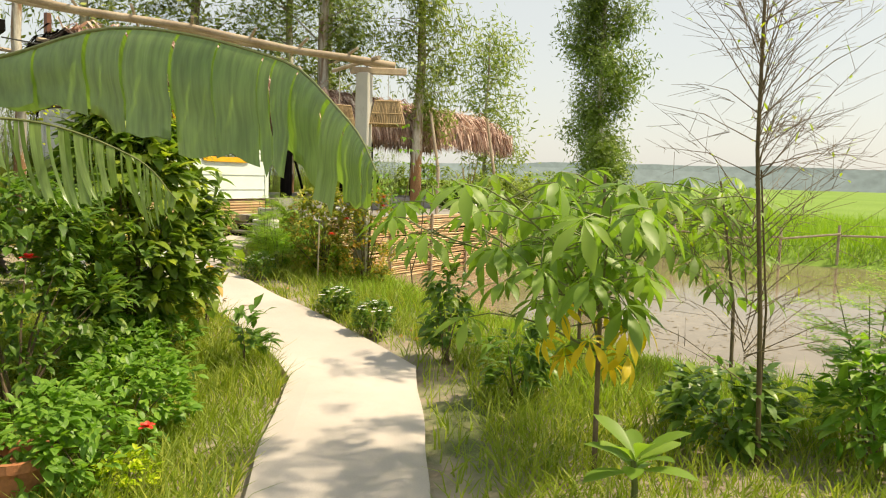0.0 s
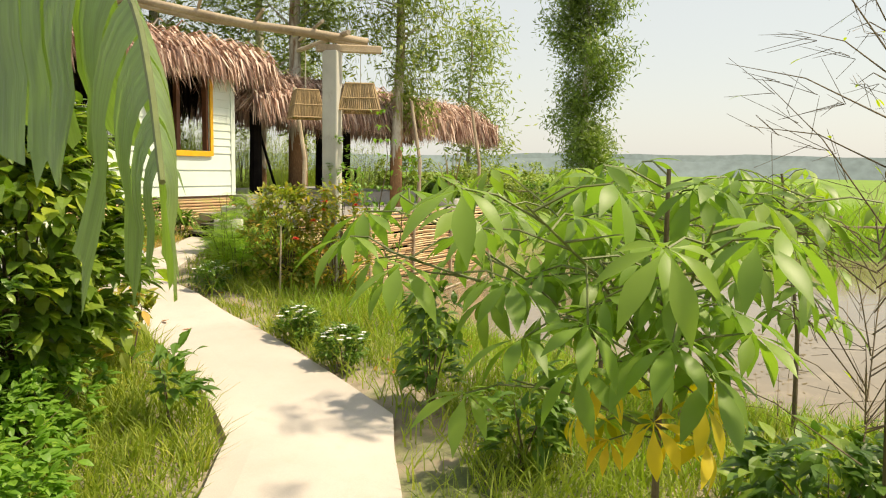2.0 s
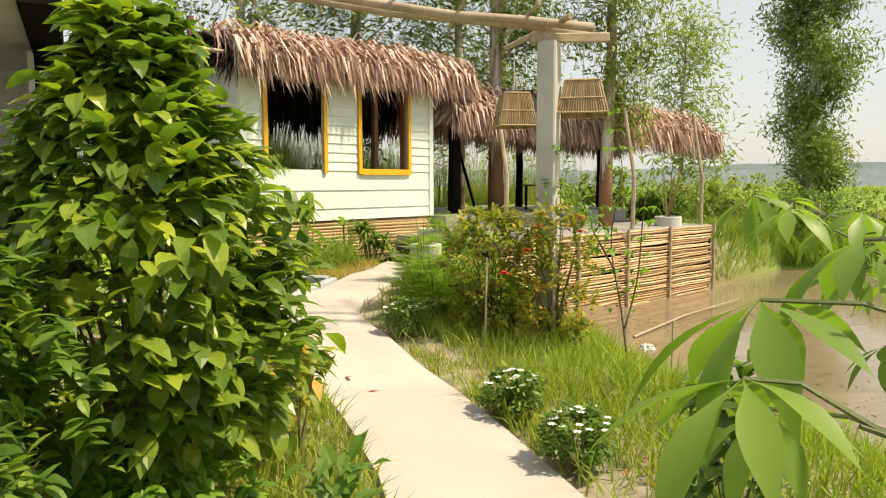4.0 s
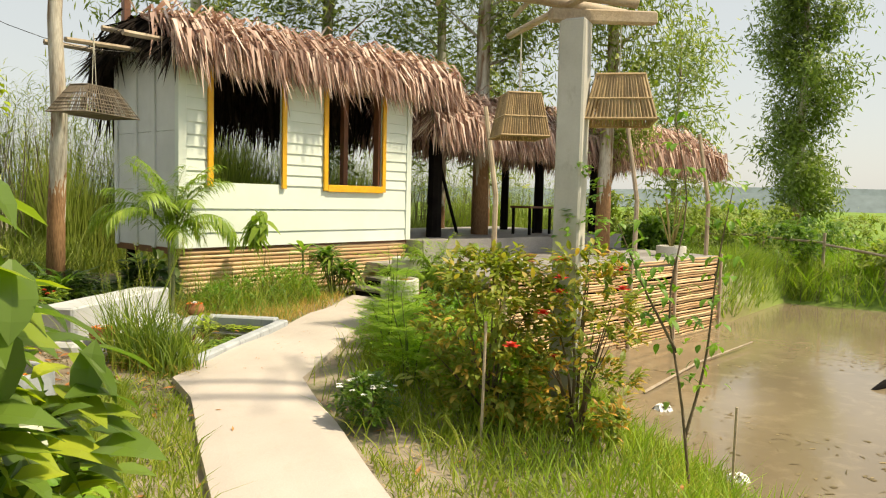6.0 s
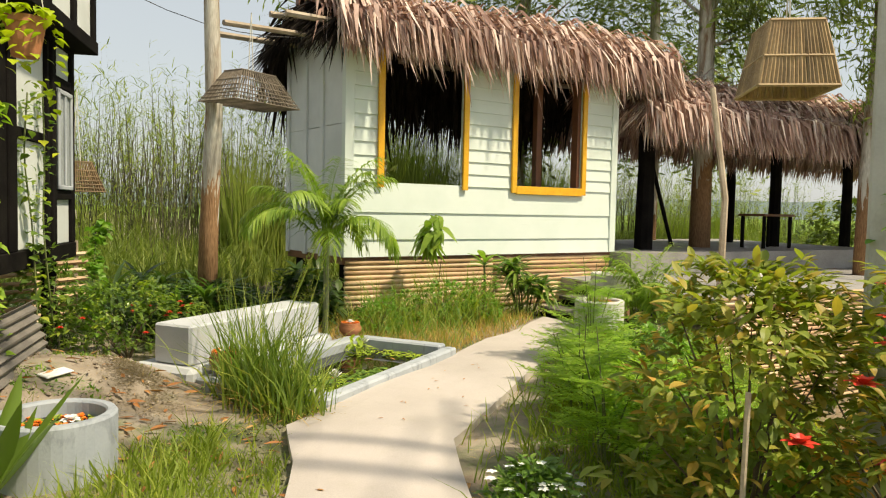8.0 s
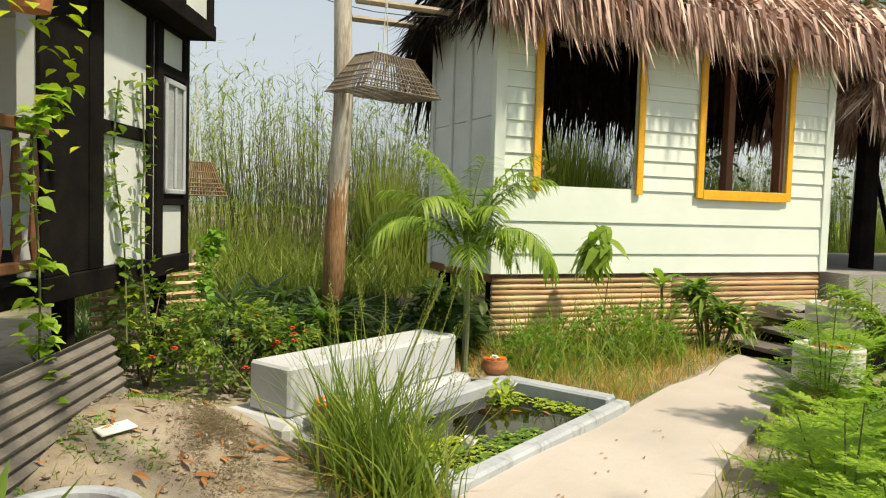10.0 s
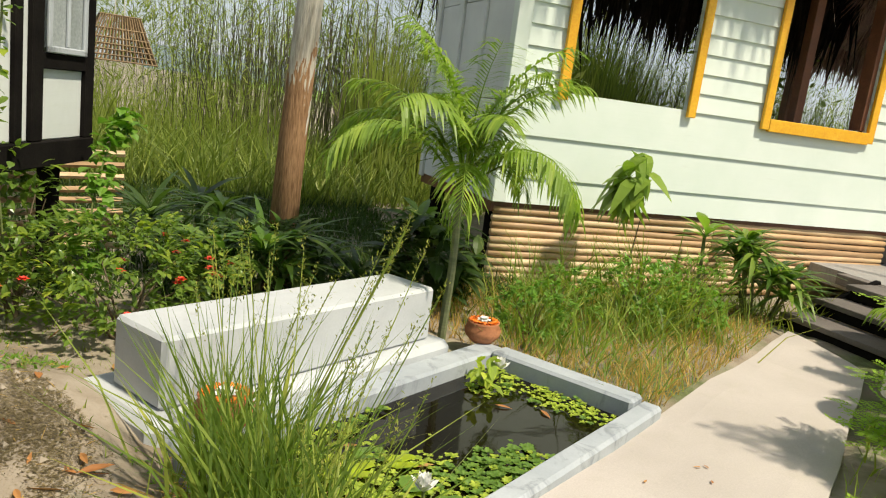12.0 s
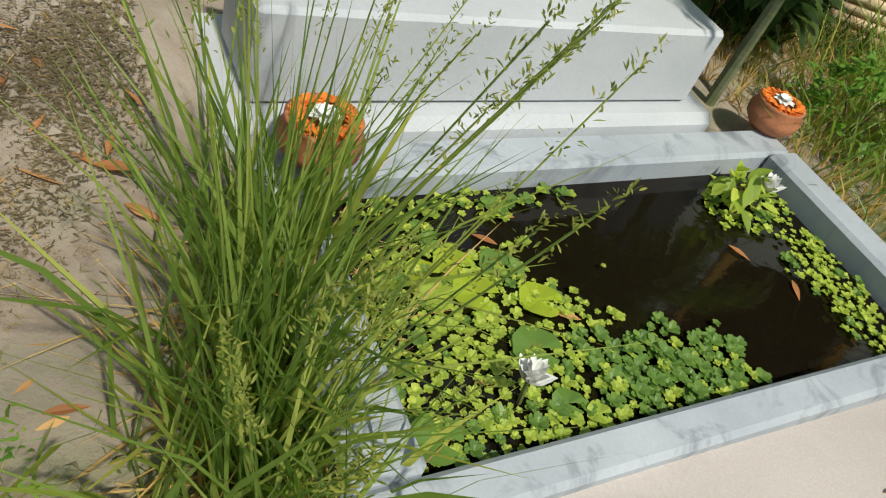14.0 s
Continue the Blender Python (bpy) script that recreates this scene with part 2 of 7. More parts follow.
M = {
    "path": path_material(), "ground": ground_material(), "thatch": thatch_material(),
    "board": board_material("pale_mint_paint", (0.66, 0.74, 0.66), (0.74, 0.80, 0.73)),
    "panel": board_material("white_panel_paint", (0.60, 0.63, 0.61), (0.72, 0.75, 0.73)),
    "yellow": plain("marigold_paint", (0.78, 0.38, 0.015), (0.84, 0.46, 0.03), 5, 0.45, 0.12),
    "bamboo": bamboo_material(), "bark": bark_material(),
    "pole": plain("weathered_pole", (0.30, 0.23, 0.16), (0.50, 0.42, 0.32), 4, 0.8, 0.4, stretch=(1, 1, 1), vary=0.12),
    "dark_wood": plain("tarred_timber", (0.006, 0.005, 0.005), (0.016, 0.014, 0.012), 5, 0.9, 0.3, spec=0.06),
    # thatch with the shade under the roof put into its near-black colour
    "shaded_thatch": plain("thatch_in_shade", (0.012, 0.009, 0.007), (0.04, 0.03, 0.024), 9, 0.9, 0.2, vary=0.3, island=True, spec=0.15),
    "red_wood": plain("oiled_red_wood", (0.14, 0.055, 0.028), (0.22, 0.09, 0.045), 5, 0.5, 0.2),
    "post": cement_render("cast_cement_post", (0.44, 0.43, 0.385), (0.57, 0.56, 0.51), (0.33, 0.30, 0.24), 0.58),
    "cement": cement_render("grey_cement", (0.33, 0.36, 0.39), (0.46, 0.49, 0.515), (0.15, 0.165, 0.18), 0.53),
    "bench": cement_render("rendered_white_cement", (0.45, 0.47, 0.485), (0.55, 0.565, 0.575), (0.33, 0.33, 0.325), 0.64),
    "deck": plain("smooth_deck_cement", (0.24, 0.225, 0.21), (0.36, 0.345, 0.33), 1.5, 0.7, 0.2, 50, world_space=True),
    "step": plain("dark_step_board", (0.10, 0.085, 0.075), (0.19, 0.165, 0.15), 3, 0.7, 0.3, world_space=True),
    "planter": plain("cream_cement_ring", (0.52, 0.51, 0.45), (0.64, 0.62, 0.55), 3, 0.88, 0.3, 80),
    "terracotta": plain("terracotta", (0.36, 0.13, 0.055), (0.50, 0.21, 0.095), 6, 0.75, 0.3),
    "tin": plain("old_corrugated_tin", (0.13, 0.115, 0.10), (0.25, 0.225, 0.19), 4, 0.7, 0.3, metal=0.15),
    "wicker": plain("split_cane", (0.30, 0.205, 0.105), (0.48, 0.35, 0.19), 7, 0.65, 0.3, vary=0.25, island=True),
    "cane_grey": plain("grey_cane", (0.13, 0.105, 0.08), (0.25, 0.205, 0.155), 7, 0.75, 0.3, vary=0.25, island=True),
    "cane_brown": plain("brown_cane", (0.17, 0.11, 0.055), (0.31, 0.215, 0.115), 7, 0.7, 0.3, vary=0.25, island=True),
    "palm_stem": plain("ringed_palm_stem", (0.13, 0.16, 0.07), (0.24, 0.25, 0.13), 9, 0.6, 0.3, stretch=(0.3, 0.3, 4)),
    "rope": plain("pale_rope", (0.55, 0.52, 0.44), (0.68, 0.65, 0.56), 20, 0.9, 0.3),
    "wire": plain("dark_wire", (0.03, 0.03, 0.03), (0.05, 0.05, 0.05), 20, 0.6, 0.1),
    "pond": water_material("muddy_water", (0.245, 0.195, 0.125), 0.09, 1.4, 0.8),
    "basin": water_material("dark_basin_water", (0.008, 0.006, 0.003), 0.03, 2.0, 0.7),
    "banana": banana_material(),
    "grass": leaf_material("grass_blades", (0.07, 0.12, 0.026), (0.14, 0.205, 0.045), (0.29, 0.31, 0.10), 0.6),
    "field_grass": leaf_material("field_blades", (0.10, 0.19, 0.03), (0.15, 0.26, 0.045), (0.23, 0.33, 0.08), 0.6),
    "sedge": leaf_material("tall_sedge", (0.055, 0.108, 0.033), (0.115, 0.19, 0.055), (0.26, 0.31, 0.11), 0.45, 1.5, True, 0.38),
    "reed": leaf_material("reed_leaves", (0.075, 0.12, 0.035), (0.14, 0.20, 0.06), (0.25, 0.30, 0.12), 0.6),
    "seed": leaf_material("sedge_seed_heads", (0.075, 0.11, 0.028), (0.13, 0.17, 0.045), (0.22, 0.23, 0.07), 0.6),
    "reed_stem": plain("reed_stems", (0.075, 0.07, 0.042), (0.17, 0.15, 0.09), 4, 0.7, 0.2, vary=0.3, island=True),
    "straw": leaf_material("dry_straw", (0.24, 0.17, 0.08), (0.36, 0.27, 0.14), (0.46, 0.37, 0.22), 0.8, 1.0),
    "citrus": leaf_material("citrus_leaves", (0.035, 0.075, 0.024), (0.085, 0.155, 0.042), (0.29, 0.36, 0.06), 0.30, 1.6, True, 0.35),
    "cassava": leaf_material("palmate_leaves", (0.065, 0.135, 0.036), (0.105, 0.195, 0.05), (0.17, 0.265, 0.075), 0.46, 1.5, False, 0.38),
    "yellow_leaf": leaf_material("yellowing_leaves", (0.27, 0.29, 0.035), (0.46, 0.40, 0.045), (0.50, 0.36, 0.05), 0.5, 1.0, False, 0.4),
    "column_leaf": leaf_material("column_tree_leaves", (0.045, 0.082, 0.03), (0.092, 0.145, 0.05), (0.18, 0.25, 0.09), 0.5, 1.4),
    "gum_leaf": leaf_material("gum_leaves", (0.065, 0.11, 0.038), (0.13, 0.19, 0.066), (0.26, 0.32, 0.13), 0.5, 1.4),
    "weed": leaf_material("weed_leaves", (0.05, 0.13, 0.028), (0.09, 0.20, 0.042), (0.18, 0.30, 0.07), 0.45),
    "lime": leaf_material("lime_leaves", (0.15, 0.25, 0.02), (0.23, 0.33, 0.03), (0.36, 0.42, 0.05), 0.5),
    "bronze": leaf_material("bronze_leaves", (0.064, 0.115, 0.032), (0.147, 0.198, 0.051), (0.461, 0.256, 0.096), 0.5),
    "palm": leaf_material("palm_fronds", (0.065, 0.13, 0.034), (0.13, 0.22, 0.052), (0.25, 0.34, 0.10), 0.42),
    "fern": leaf_material("feather_leaves", (0.09, 0.18, 0.028), (0.15, 0.275, 0.042), (0.26, 0.38, 0.075), 0.5),
    "dark_leaf": leaf_material("dark_broad_leaves", (0.03, 0.075, 0.022), (0.065, 0.14, 0.038), (0.16, 0.245, 0.065), 0.38),
    # darker copy of the leaf greens, shade by house and hut put into colour
    "shaded_leaf": leaf_material("shaded_leaves", (0.014, 0.036, 0.012), (0.028, 0.062, 0.02), (0.065, 0.11, 0.034), 0.4),
    "rot": leaf_material("rotting_weed", (0.05, 0.045, 0.036), (0.10, 0.09, 0.072), (0.22, 0.195, 0.16), 0.9, 1.0, True, 0.1),
    "pad": leaf_material("water_lettuce", (0.10, 0.17, 0.035), (0.22, 0.32, 0.06), (0.38, 0.46, 0.11), 0.5, 1.3, True, 0.3),
    "clover": leaf_material("water_clover", (0.045, 0.105, 0.026), (0.08, 0.165, 0.042), (0.13, 0.22, 0.06), 0.42, 1.3, True, 0.25),
    "stem": plain("green_stem", (0.09, 0.12, 0.03), (0.16, 0.18, 0.06), 8, 0.6, 0.2),
    "twig": plain("brown_twig", (0.10, 0.07, 0.04), (0.20, 0.15, 0.09), 8, 0.8, 0.3),
    "sap_bark": plain("olive_brown_bark", (0.07, 0.05, 0.022), (0.15, 0.115, 0.045), 9, 0.7, 0.3),
    "culm": plain("yellow_green_culm", (0.20, 0.17, 0.05), (0.34, 0.28, 0.10), 5, 0.5, 0.2),
    "dead_leaf": leaf_material("fallen_leaves", (0.16, 0.075, 0.04), (0.27, 0.13, 0.065), (0.36, 0.26, 0.16), 0.7, 1.0, True, 0.15),
    "red": plain("red_petals", (0.62, 0.03, 0.02), (0.78, 0.07, 0.035), 20, 0.5, 0.1),
    "orange": plain("orange_petals", (0.80, 0.17, 0.012), (0.88, 0.27, 0.02), 30, 0.6, 0.3, vary=0.2, island=True),
    "white": plain("white_petals", (0.80, 0.80, 0.75), (0.86, 0.86, 0.82), 20, 0.5, 0.1),
    "glass": plain("grey_shutter_glass", (0.30, 0.33, 0.33), (0.42, 0.45, 0.45), 3, 0.2, 0.05),
    # distance haze is mixed into the hills' own blue-grey colour
    "hill": plain("woodland_haze_tint", (0.16, 0.21, 0.22), (0.20, 0.25, 0.26), 0.02, 1.0, 0.0, 0.2, world_space=True),
}

# ---- mesh helpers ----


class Mesh:
    """Vertices and faces gathered for one mesh."""

    def __init__(self):
        self.v, self.f = [], []

    def add(self, verts, faces):
        k = len(self.v)
        self.v.extend([tuple(p) for p in verts])
        self.f.extend([tuple(i + k for i in f) for f in faces])

    def box(self, size, m=None, bev=0.006):
        hx, hy, hz = (s / 2 for s in size)
        b = min(bev, hx * 0.6, hy * 0.6, hz * 0.6)
        pts, idx = [], {}
        for sx in (-1, 1):
            for sy in (-1, 1):
                for sz in (-1, 1):
                    for ax in range(3):
                        q = [sx * (hx - b), sy * (hy - b), sz * (hz - b)]
                        q[ax] = (sx * hx, sy * hy, sz * hz)[ax]
                        idx[(sx, sy, sz, ax)] = len(pts)
                        pts.append(q)
        faces = []
        for ax in range(3):
            o1, o2 = (ax + 1) % 3, (ax + 2) % 3
            for s in (-1, 1):
                loop = []
                for a, c in ((-1, -1), (1, -1), (1, 1), (-1, 1)):
                    k = [0, 0, 0]
                    k[ax], k[o1], k[o2] = s, a, c
                    loop.append(idx[(*k, ax)])
                faces.append(loop if s > 0 else loop[::-1])
        for ax in range(3):
            o1, o2 = (ax + 1) % 3, (ax + 2) % 3
            for a in (-1, 1):
                for c in (-1, 1):
                    k0, k1 = [0, 0, 0], [0, 0, 0]
                    k0[ax], k0[o1], k0[o2] = -1, a, c
                    k1[ax], k1[o1], k1[o2] = 1, a, c
                    loop = [idx[(*k0, o1)], idx[(*k1, o1)], idx[(*k1, o2)], idx[(*k0, o2)]]
                    faces.append(loop if a * c > 0 else loop[::-1])
        for sx in (-1, 1):
            for sy in (-1, 1):
                for sz in (-1, 1):
                    loop = [idx[(sx, sy, sz, ax)] for ax in range(3)]
                    faces.append(loop if sx * sy * sz > 0 else loop[::-1])
        if m is not None:
            pts = [m @ Vector(p) for p in pts]
        self.add(pts, faces)
        return self

    def tube(self, pts, radii, n=6, cap=True):
        pts = [Vector(p) for p in pts]
        if not isinstance(radii, (list, tuple)):
            radii = [radii] * len(pts)
        verts, faces = [], []
        for k, p in enumerate(pts):
            d = (pts[min(k + 1, len(pts) - 1)] - pts[max(k - 1, 0)]).normalized()
            a = d.orthogonal().normalized() if abs(d.z) > 0.95 else d.cross(Vector((0, 0, 1))).normalized()
            b = d.cross(a)
            for i in range(n):
                t = 2 * math.pi * i / n
                verts.append(p + (a * math.cos(t) + b * math.sin(t)) * radii[k])
        for k in range(len(pts) - 1):
            for i in range(n):
                j = (i + 1) % n
                faces.append((k * n + i, k * n + j, (k + 1) * n + j, (k + 1) * n + i))
        if cap:
            faces.append(tuple(range(n))[::-1])
            faces.append(tuple((len(pts) - 1) * n + i for i in range(n)))
        self.add(verts, faces)
        return self

    def lathe(self, profile, n=24, at=(0, 0, 0), wobble=0.0):
        verts, faces = [], []
        for r, z in profile:
            for i in range(n):
                t = 2 * math.pi * i / n
                w = 1 + wobble * math.sin(3 * t + z * 9)
                verts.append((at[0] + r * w * math.cos(t), at[1] + r * w * math.sin(t), at[2] + z))
        for k in range(len(profile) - 1):
            for i in range(n):
                j = (i + 1) % n
                faces.append((k * n + i, k * n + j, (k + 1) * n + j, (k + 1) * n + i))
        self.add(verts, faces)
        return self

    def leaf(self, base, along, up, length, width, droop=0.2, fold=0.15, segs=3, shape=(0.0, 0.85, 1.0, 0.0)):
        """A folded blade with a midrib; shape gives its half width along it."""
        d, u = Vector(along).normalized(), Vector(up)
        s = d.cross(u)
        s = s.normalized() if s.length > 1e-4 else d.orthogonal().normalized()
        u = s.cross(d).normalized()
        segs = len(shape) - 1
        verts, faces, rows = [], [], []
        for k in range(segs + 1):
            t = k / segs
            c = Vector(base) + d * (length * t * (1 - 0.25 * droop * t)) - u * (droop * length * t * t)
            w = width * 0.5 * shape[k]
            if w < 1e-5:
                rows.append((len(verts),))
                verts.append(c)
            else:
                rows.append((len(verts), len(verts) + 1, len(verts) + 2))
                verts += [c - s * w + u * w * fold, c, c + s * w + u * w * fold]
        for a, b in zip(rows, rows[1:]):
            if len(a) == 1 and len(b) == 3:
                faces += [(a[0], b[1], b[0]), (a[0], b[2], b[1])]
            elif len(a) == 3 and len(b) == 1:
                faces += [(a[0], a[1], b[0]), (a[1], a[2], b[0])]
            elif len(a) == 3:
                faces += [(a[0], a[1], b[1], b[0]), (a[1], a[2], b[2], b[1])]
        self.add(verts, faces)
        return self

    def data(self, name, mat, smooth=False):
        me = bpy.data.meshes.new(name)
        me.from_pydata(self.v, [], self.f)
        me.materials.append(mat)
        if smooth:
            me.polygons.foreach_set("use_smooth", [True] * len(me.polygons))
        me.update()
        return me


def put(name, mesh, mat, parent=None, label="", m=None, smooth=False, category="", kind="", group=""):
    data = mesh.data(name, mat, smooth) if isinstance(mesh, Mesh) else mesh
    ob = new(name, data)
    if parent is not None:
        ob.parent = parent
    if m is not None:
        ob.matrix_basis = m
    return tagged(ob, label, category, group, kind)


def thing(name, at, label, category, group="", rz=0.0, kind=""):
    ob = new(name)
    ob.matrix_basis = pose(*at, 0, 0, rz)
    ob.empty_display_size = 0.1
    return tagged(ob, label, category, group, kind)


def strips(name, root, way, length, width, mat, parent=None, bend=0.35, label="", category="", kind="stuff", seed=1, m=None, sag=0.0):
    """Many tapering blades at once: root and way are arrays (n, 3), length and width arrays (n,)."""
    rng = np.random.default_rng(seed)
    n = len(root)
    ang = rng.uniform(0, 2 * np.pi, n)
    side = np.stack([np.cos(ang), np.sin(ang), np.zeros(n)], 1) * (width * 0.5)[:, None]
    w = way / np.linalg.norm(way, axis=1, keepdims=True)
    flat = w.copy()
    flat[:, 2] = 0
    fall = flat * (bend * length)[:, None]
    fall[:, 2] -= bend * length * 0.5
    drop = np.zeros((n, 3))
    drop[:, 2] = -sag * length
    p0, p1 = root, root + w * (length * 0.5)[:, None] + fall * 0.15 + drop * 0.22
    p2 = root + w * (length * (1 - 0.35 * min(sag, 1.0)))[:, None] + fall + drop
    v = np.stack([p0 - side, p0 + side, p1 - side * 0.8, p1 + side * 0.8, p2], 1).reshape(-1, 3)
    me = bpy.data.meshes.new(name)
    k = np.arange(n)[:, None] * 5
    quads = k + np.array([0, 1, 3, 2])
    tris = k + np.array([2, 3, 4])
    loops = np.concatenate([quads, tris], 1).ravel()
    me.vertices.add(n * 5)
    me.vertices.foreach_set("co", v.ravel().astype(np.float32))
    me.loops.add(n * 7)
    me.loops.foreach_set("vertex_index", loops.astype(np.int32))
    me.polygons.add(n * 2)
    starts = (np.arange(n)[:, None] * 7 + np.array([0, 4])).ravel()
    me.polygons.foreach_set("loop_start", starts.astype(np.int32))
    me.update(calc_edges=True)
    me.validate()
    me.materials.append(mat)
    ob = new(name, me)
    if parent is not None:
        ob.parent = parent
    if m is not None:
        ob.matrix_basis = m
    return tagged(ob, label, category, "", kind)


R = random.Random(7)


def rnd(a, b):
    return R.uniform(a, b)


def rdir(tilt=0.5):
    a = rnd(0, 2 * math.pi)
    return Vector((math.cos(a), math.sin(a), tilt)).normalized()


# ---- ground, path and water ----
def smooth(a, b, x):
    t = np.clip((np.asarray(x, float) - a) / (b - a), 0, 1)
    return t * t * (3 - 2 * t)


BANK = [(2.6, -9.0), (4.3, -2.0), (4.8, 1.0), (5.4, 3.0), (5.95, 4.6), (6.55, 5.8), (7.55, 7.3), (9.1, 8.75), (10.7, 9.75), (18.2, 9.25), (30.0, 9.6)]


def bank_side(x, y):
    """Distance past the top of the bank, towards the pond."""
    best = np.full(np.shape(x), 1e9)
    sign = np.zeros(np.shape(x))
    for (ax, ay), (bx, by) in zip(BANK, BANK[1:]):
        dx, dy = bx - ax, by - ay
        t = np.clip(((x - ax) * dx + (y - ay) * dy) / (dx * dx + dy * dy), 0, 1)
        qx, qy = x - ax - t * dx, y - ay - t * dy
        d = np.hypot(qx, qy)
        s = np.where(dx * qy - dy * qx < 0, 1.0, -1.0)
        near = d < best
        sign = np.where(near, s, sign)
        best = np.where(near, d, best)
    return best * sign


def ground_z(x, y):
    x, y = np.asarray(x, float), np.asarray(y, float)
    z = -0.2 * (1 - smooth(4.5, 10.0, 0.6 * x + 0.8 * y))
    z = z + 0.26 * np.exp(-(((x - 4.75) / 0.55) ** 2 + ((y - 9.9) / 0.8) ** 2))
    z = z + 0.13 * np.exp(-(((x - 5.38) / 0.42) ** 2 + ((y - 9.80) / 0.55) ** 2))
    z = z - 0.45 * smooth(20.0, 26.0, x)
    d = bank_side(x, y)
    width = 3.3 - 2.9 * smooth(9.5, 11.6, x)
    pond = smooth(0.0, 1.0, d / width) * (1 - smooth(22.0, 24.5, x - 0.12 * (9 - y))) * (1 - smooth(13.0, 15.0, -y))
    z = z * (1 - pond) + (-1.32) * pond
    z = z + 0.018 * np.sin(x * 3.1 + 1.3 * y) * np.cos(y * 2.7 - x) * smooth(-14, -1.0, -np.abs(d))
    return z


def axis_steps(lo, hi, step, far):
    mid = list(np.arange(lo, hi + 1e-6, step))
    out, k, x = [], step, hi
    while x < far:
        k *= 1.35
        x += k
        out.append(x)
    back, k, x = [], step, lo
    while x > -far:
        k *= 1.35
        x -= k
        back.append(x)
    return np.array(back[::-1] + mid + out)


PATH_R = [(-3.2, -0.85), (2.51, 2.50), (3.26, 2.95), (4.38, 3.68), (5.08, 4.95), (5.55, 5.97), (5.92, 6.68), (6.62, 7.95), (7.07, 8.30), (8.04, 8.98), (9.85, 10.28)]
PATH_L = [(-3.6, 0.0), (2.08, 3.19), (2.60, 3.56), (3.62, 4.22), (4.25, 5.08), (4.68, 5.92), (5.12, 6.80), (5.79, 8.06), (5.99, 8.62), (7.17, 9.37), (9.99, 11.04)]


def on_path(x, y, grow=0.0):
    poly = PATH_R + PATH_L[::-1]
    inside = np.zeros(np.shape(x), bool)
    for (ax, ay), (bx, by) in zip(poly, poly[1:] + poly[:1]):
        cross = ((ay > y) != (by > y)) & (x < (bx - ax) * (y - ay) / (by - ay + 1e-12) + ax)
        inside ^= cross
    if grow:
        for edge in (PATH_R, PATH_L):
            for (ax, ay), (bx, by) in zip(edge, edge[1:]):
                dx, dy = bx - ax, by - ay
                t = np.clip(((x - ax) * dx + (y - ay) * dy) / (dx * dx + dy * dy), 0, 1)
                inside |= np.hypot(x - ax - t * dx, y - ay - t * dy) < grow
    return inside


POND_O, POND_A = Vector((6.41, 9.0)), math.atan2(0.517, 0.856)
WATER_Z = 0.005
PU, PV = Vector((math.cos(POND_A), math.sin(POND_A))), Vector((-math.sin(POND_A), math.cos(POND_A)))


def pond_uv(x, y):
    dx, dy = x - POND_O.x, y - POND_O.y
    return dx * PU.x + dy * PU.y, dx * PV.x + dy * PV.y


def pond_at(u, v, z=0.0):
    q = POND_O + PU * u + PV * v
    return Vector((q.x, q.y, z))


def build_ground():
    xs, ys = axis_steps(-4.0, 24.0, 0.2, 1800.0), axis_steps(-6.0, 18.0, 0.2, 1800.0)
    gx, gy = np.meshgrid(xs, ys, indexing="ij")
    z = ground_z(gx, gy)
    rough = np.random.default_rng(3).normal(0, 0.006, z.shape)
    z = z + rough
    z = np.where(on_path(gx, gy, 0.12), z - 0.03, z)
    u, v = pond_uv(gx, gy)
    z = np.where((u > -0.10) & (u < 1.70) & (v > -0.06) & (v < 0.86), -0.5, z)
    nx, ny = len(xs), len(ys)
    verts = np.stack([gx, gy, z], -1).reshape(-1, 3)
    i, j = np.meshgrid(np.arange(nx - 1), np.arange(ny - 1), indexing="ij")
    a = (i * ny + j).ravel()
    faces = np.stack([a, a + ny, a + ny + 1, a + 1], 1)
    me = bpy.data.meshes.new("ground")
    me.from_pydata(verts.tolist(), [], faces.tolist())
    me.materials.append(M["ground"])
    me.polygons.foreach_set("use_smooth", [True] * len(me.polygons))
    put("ground", me, None, label="uneven brown garden soil and far green field", category="ground", kind="structure")


def subdivide(line, n):
    out = []
    for a, b in zip(line, line[1:]):
        for k in range(n):
            t = k / n
            out.append((a[0] + (b[0] - a[0]) * t, a[1] + (b[1] - a[1]) * t))
    return out + [line[-1]]


def build_path():
    rr, ll = subdivide(PATH_R, 8), subdivide(PATH_L, 8)
    m = Mesh()
    verts, n = [], 7
    for (rx, ry), (lx, ly) in zip(rr, ll):
        for k in range(n):
            t = k / (n - 1)
            x, y = lx + (rx - lx) * t, ly + (ry - ly) * t
            e = 0.004 * math.sin(x * 5 + y * 3)
            if k in (0, n - 1):
                x, y = x + e, y - e
            verts.append((x, y, float(ground_z(x, y)) + 0.03 - (0.006 if k in (0, n - 1) else 0.0)))
        for x, y in ((rx, ry), (lx, ly)):
            verts.append((x, y, float(ground_z(x, y)) - 0.12))
    faces, w = [], n + 2
    for i in range(len(rr) - 1):
        a, b = i * w, (i + 1) * w
        for k in range(n - 1):
            faces.append((a + k, a + k + 1, b + k + 1, b + k))
        faces.append((a + n - 1, a + n, b + n, b + n - 1))
        faces.append((a + n + 1, a, b, b + n + 1))
    last = (len(rr) - 1) * w
    faces.append(tuple(last + k for k in range(n)) + (last + n, last + n + 1))
    m.add(verts, faces)
    put("pavement", m, M["path"], label="pale cement garden path, smooth and sun-bleached", category="path", kind="structure")


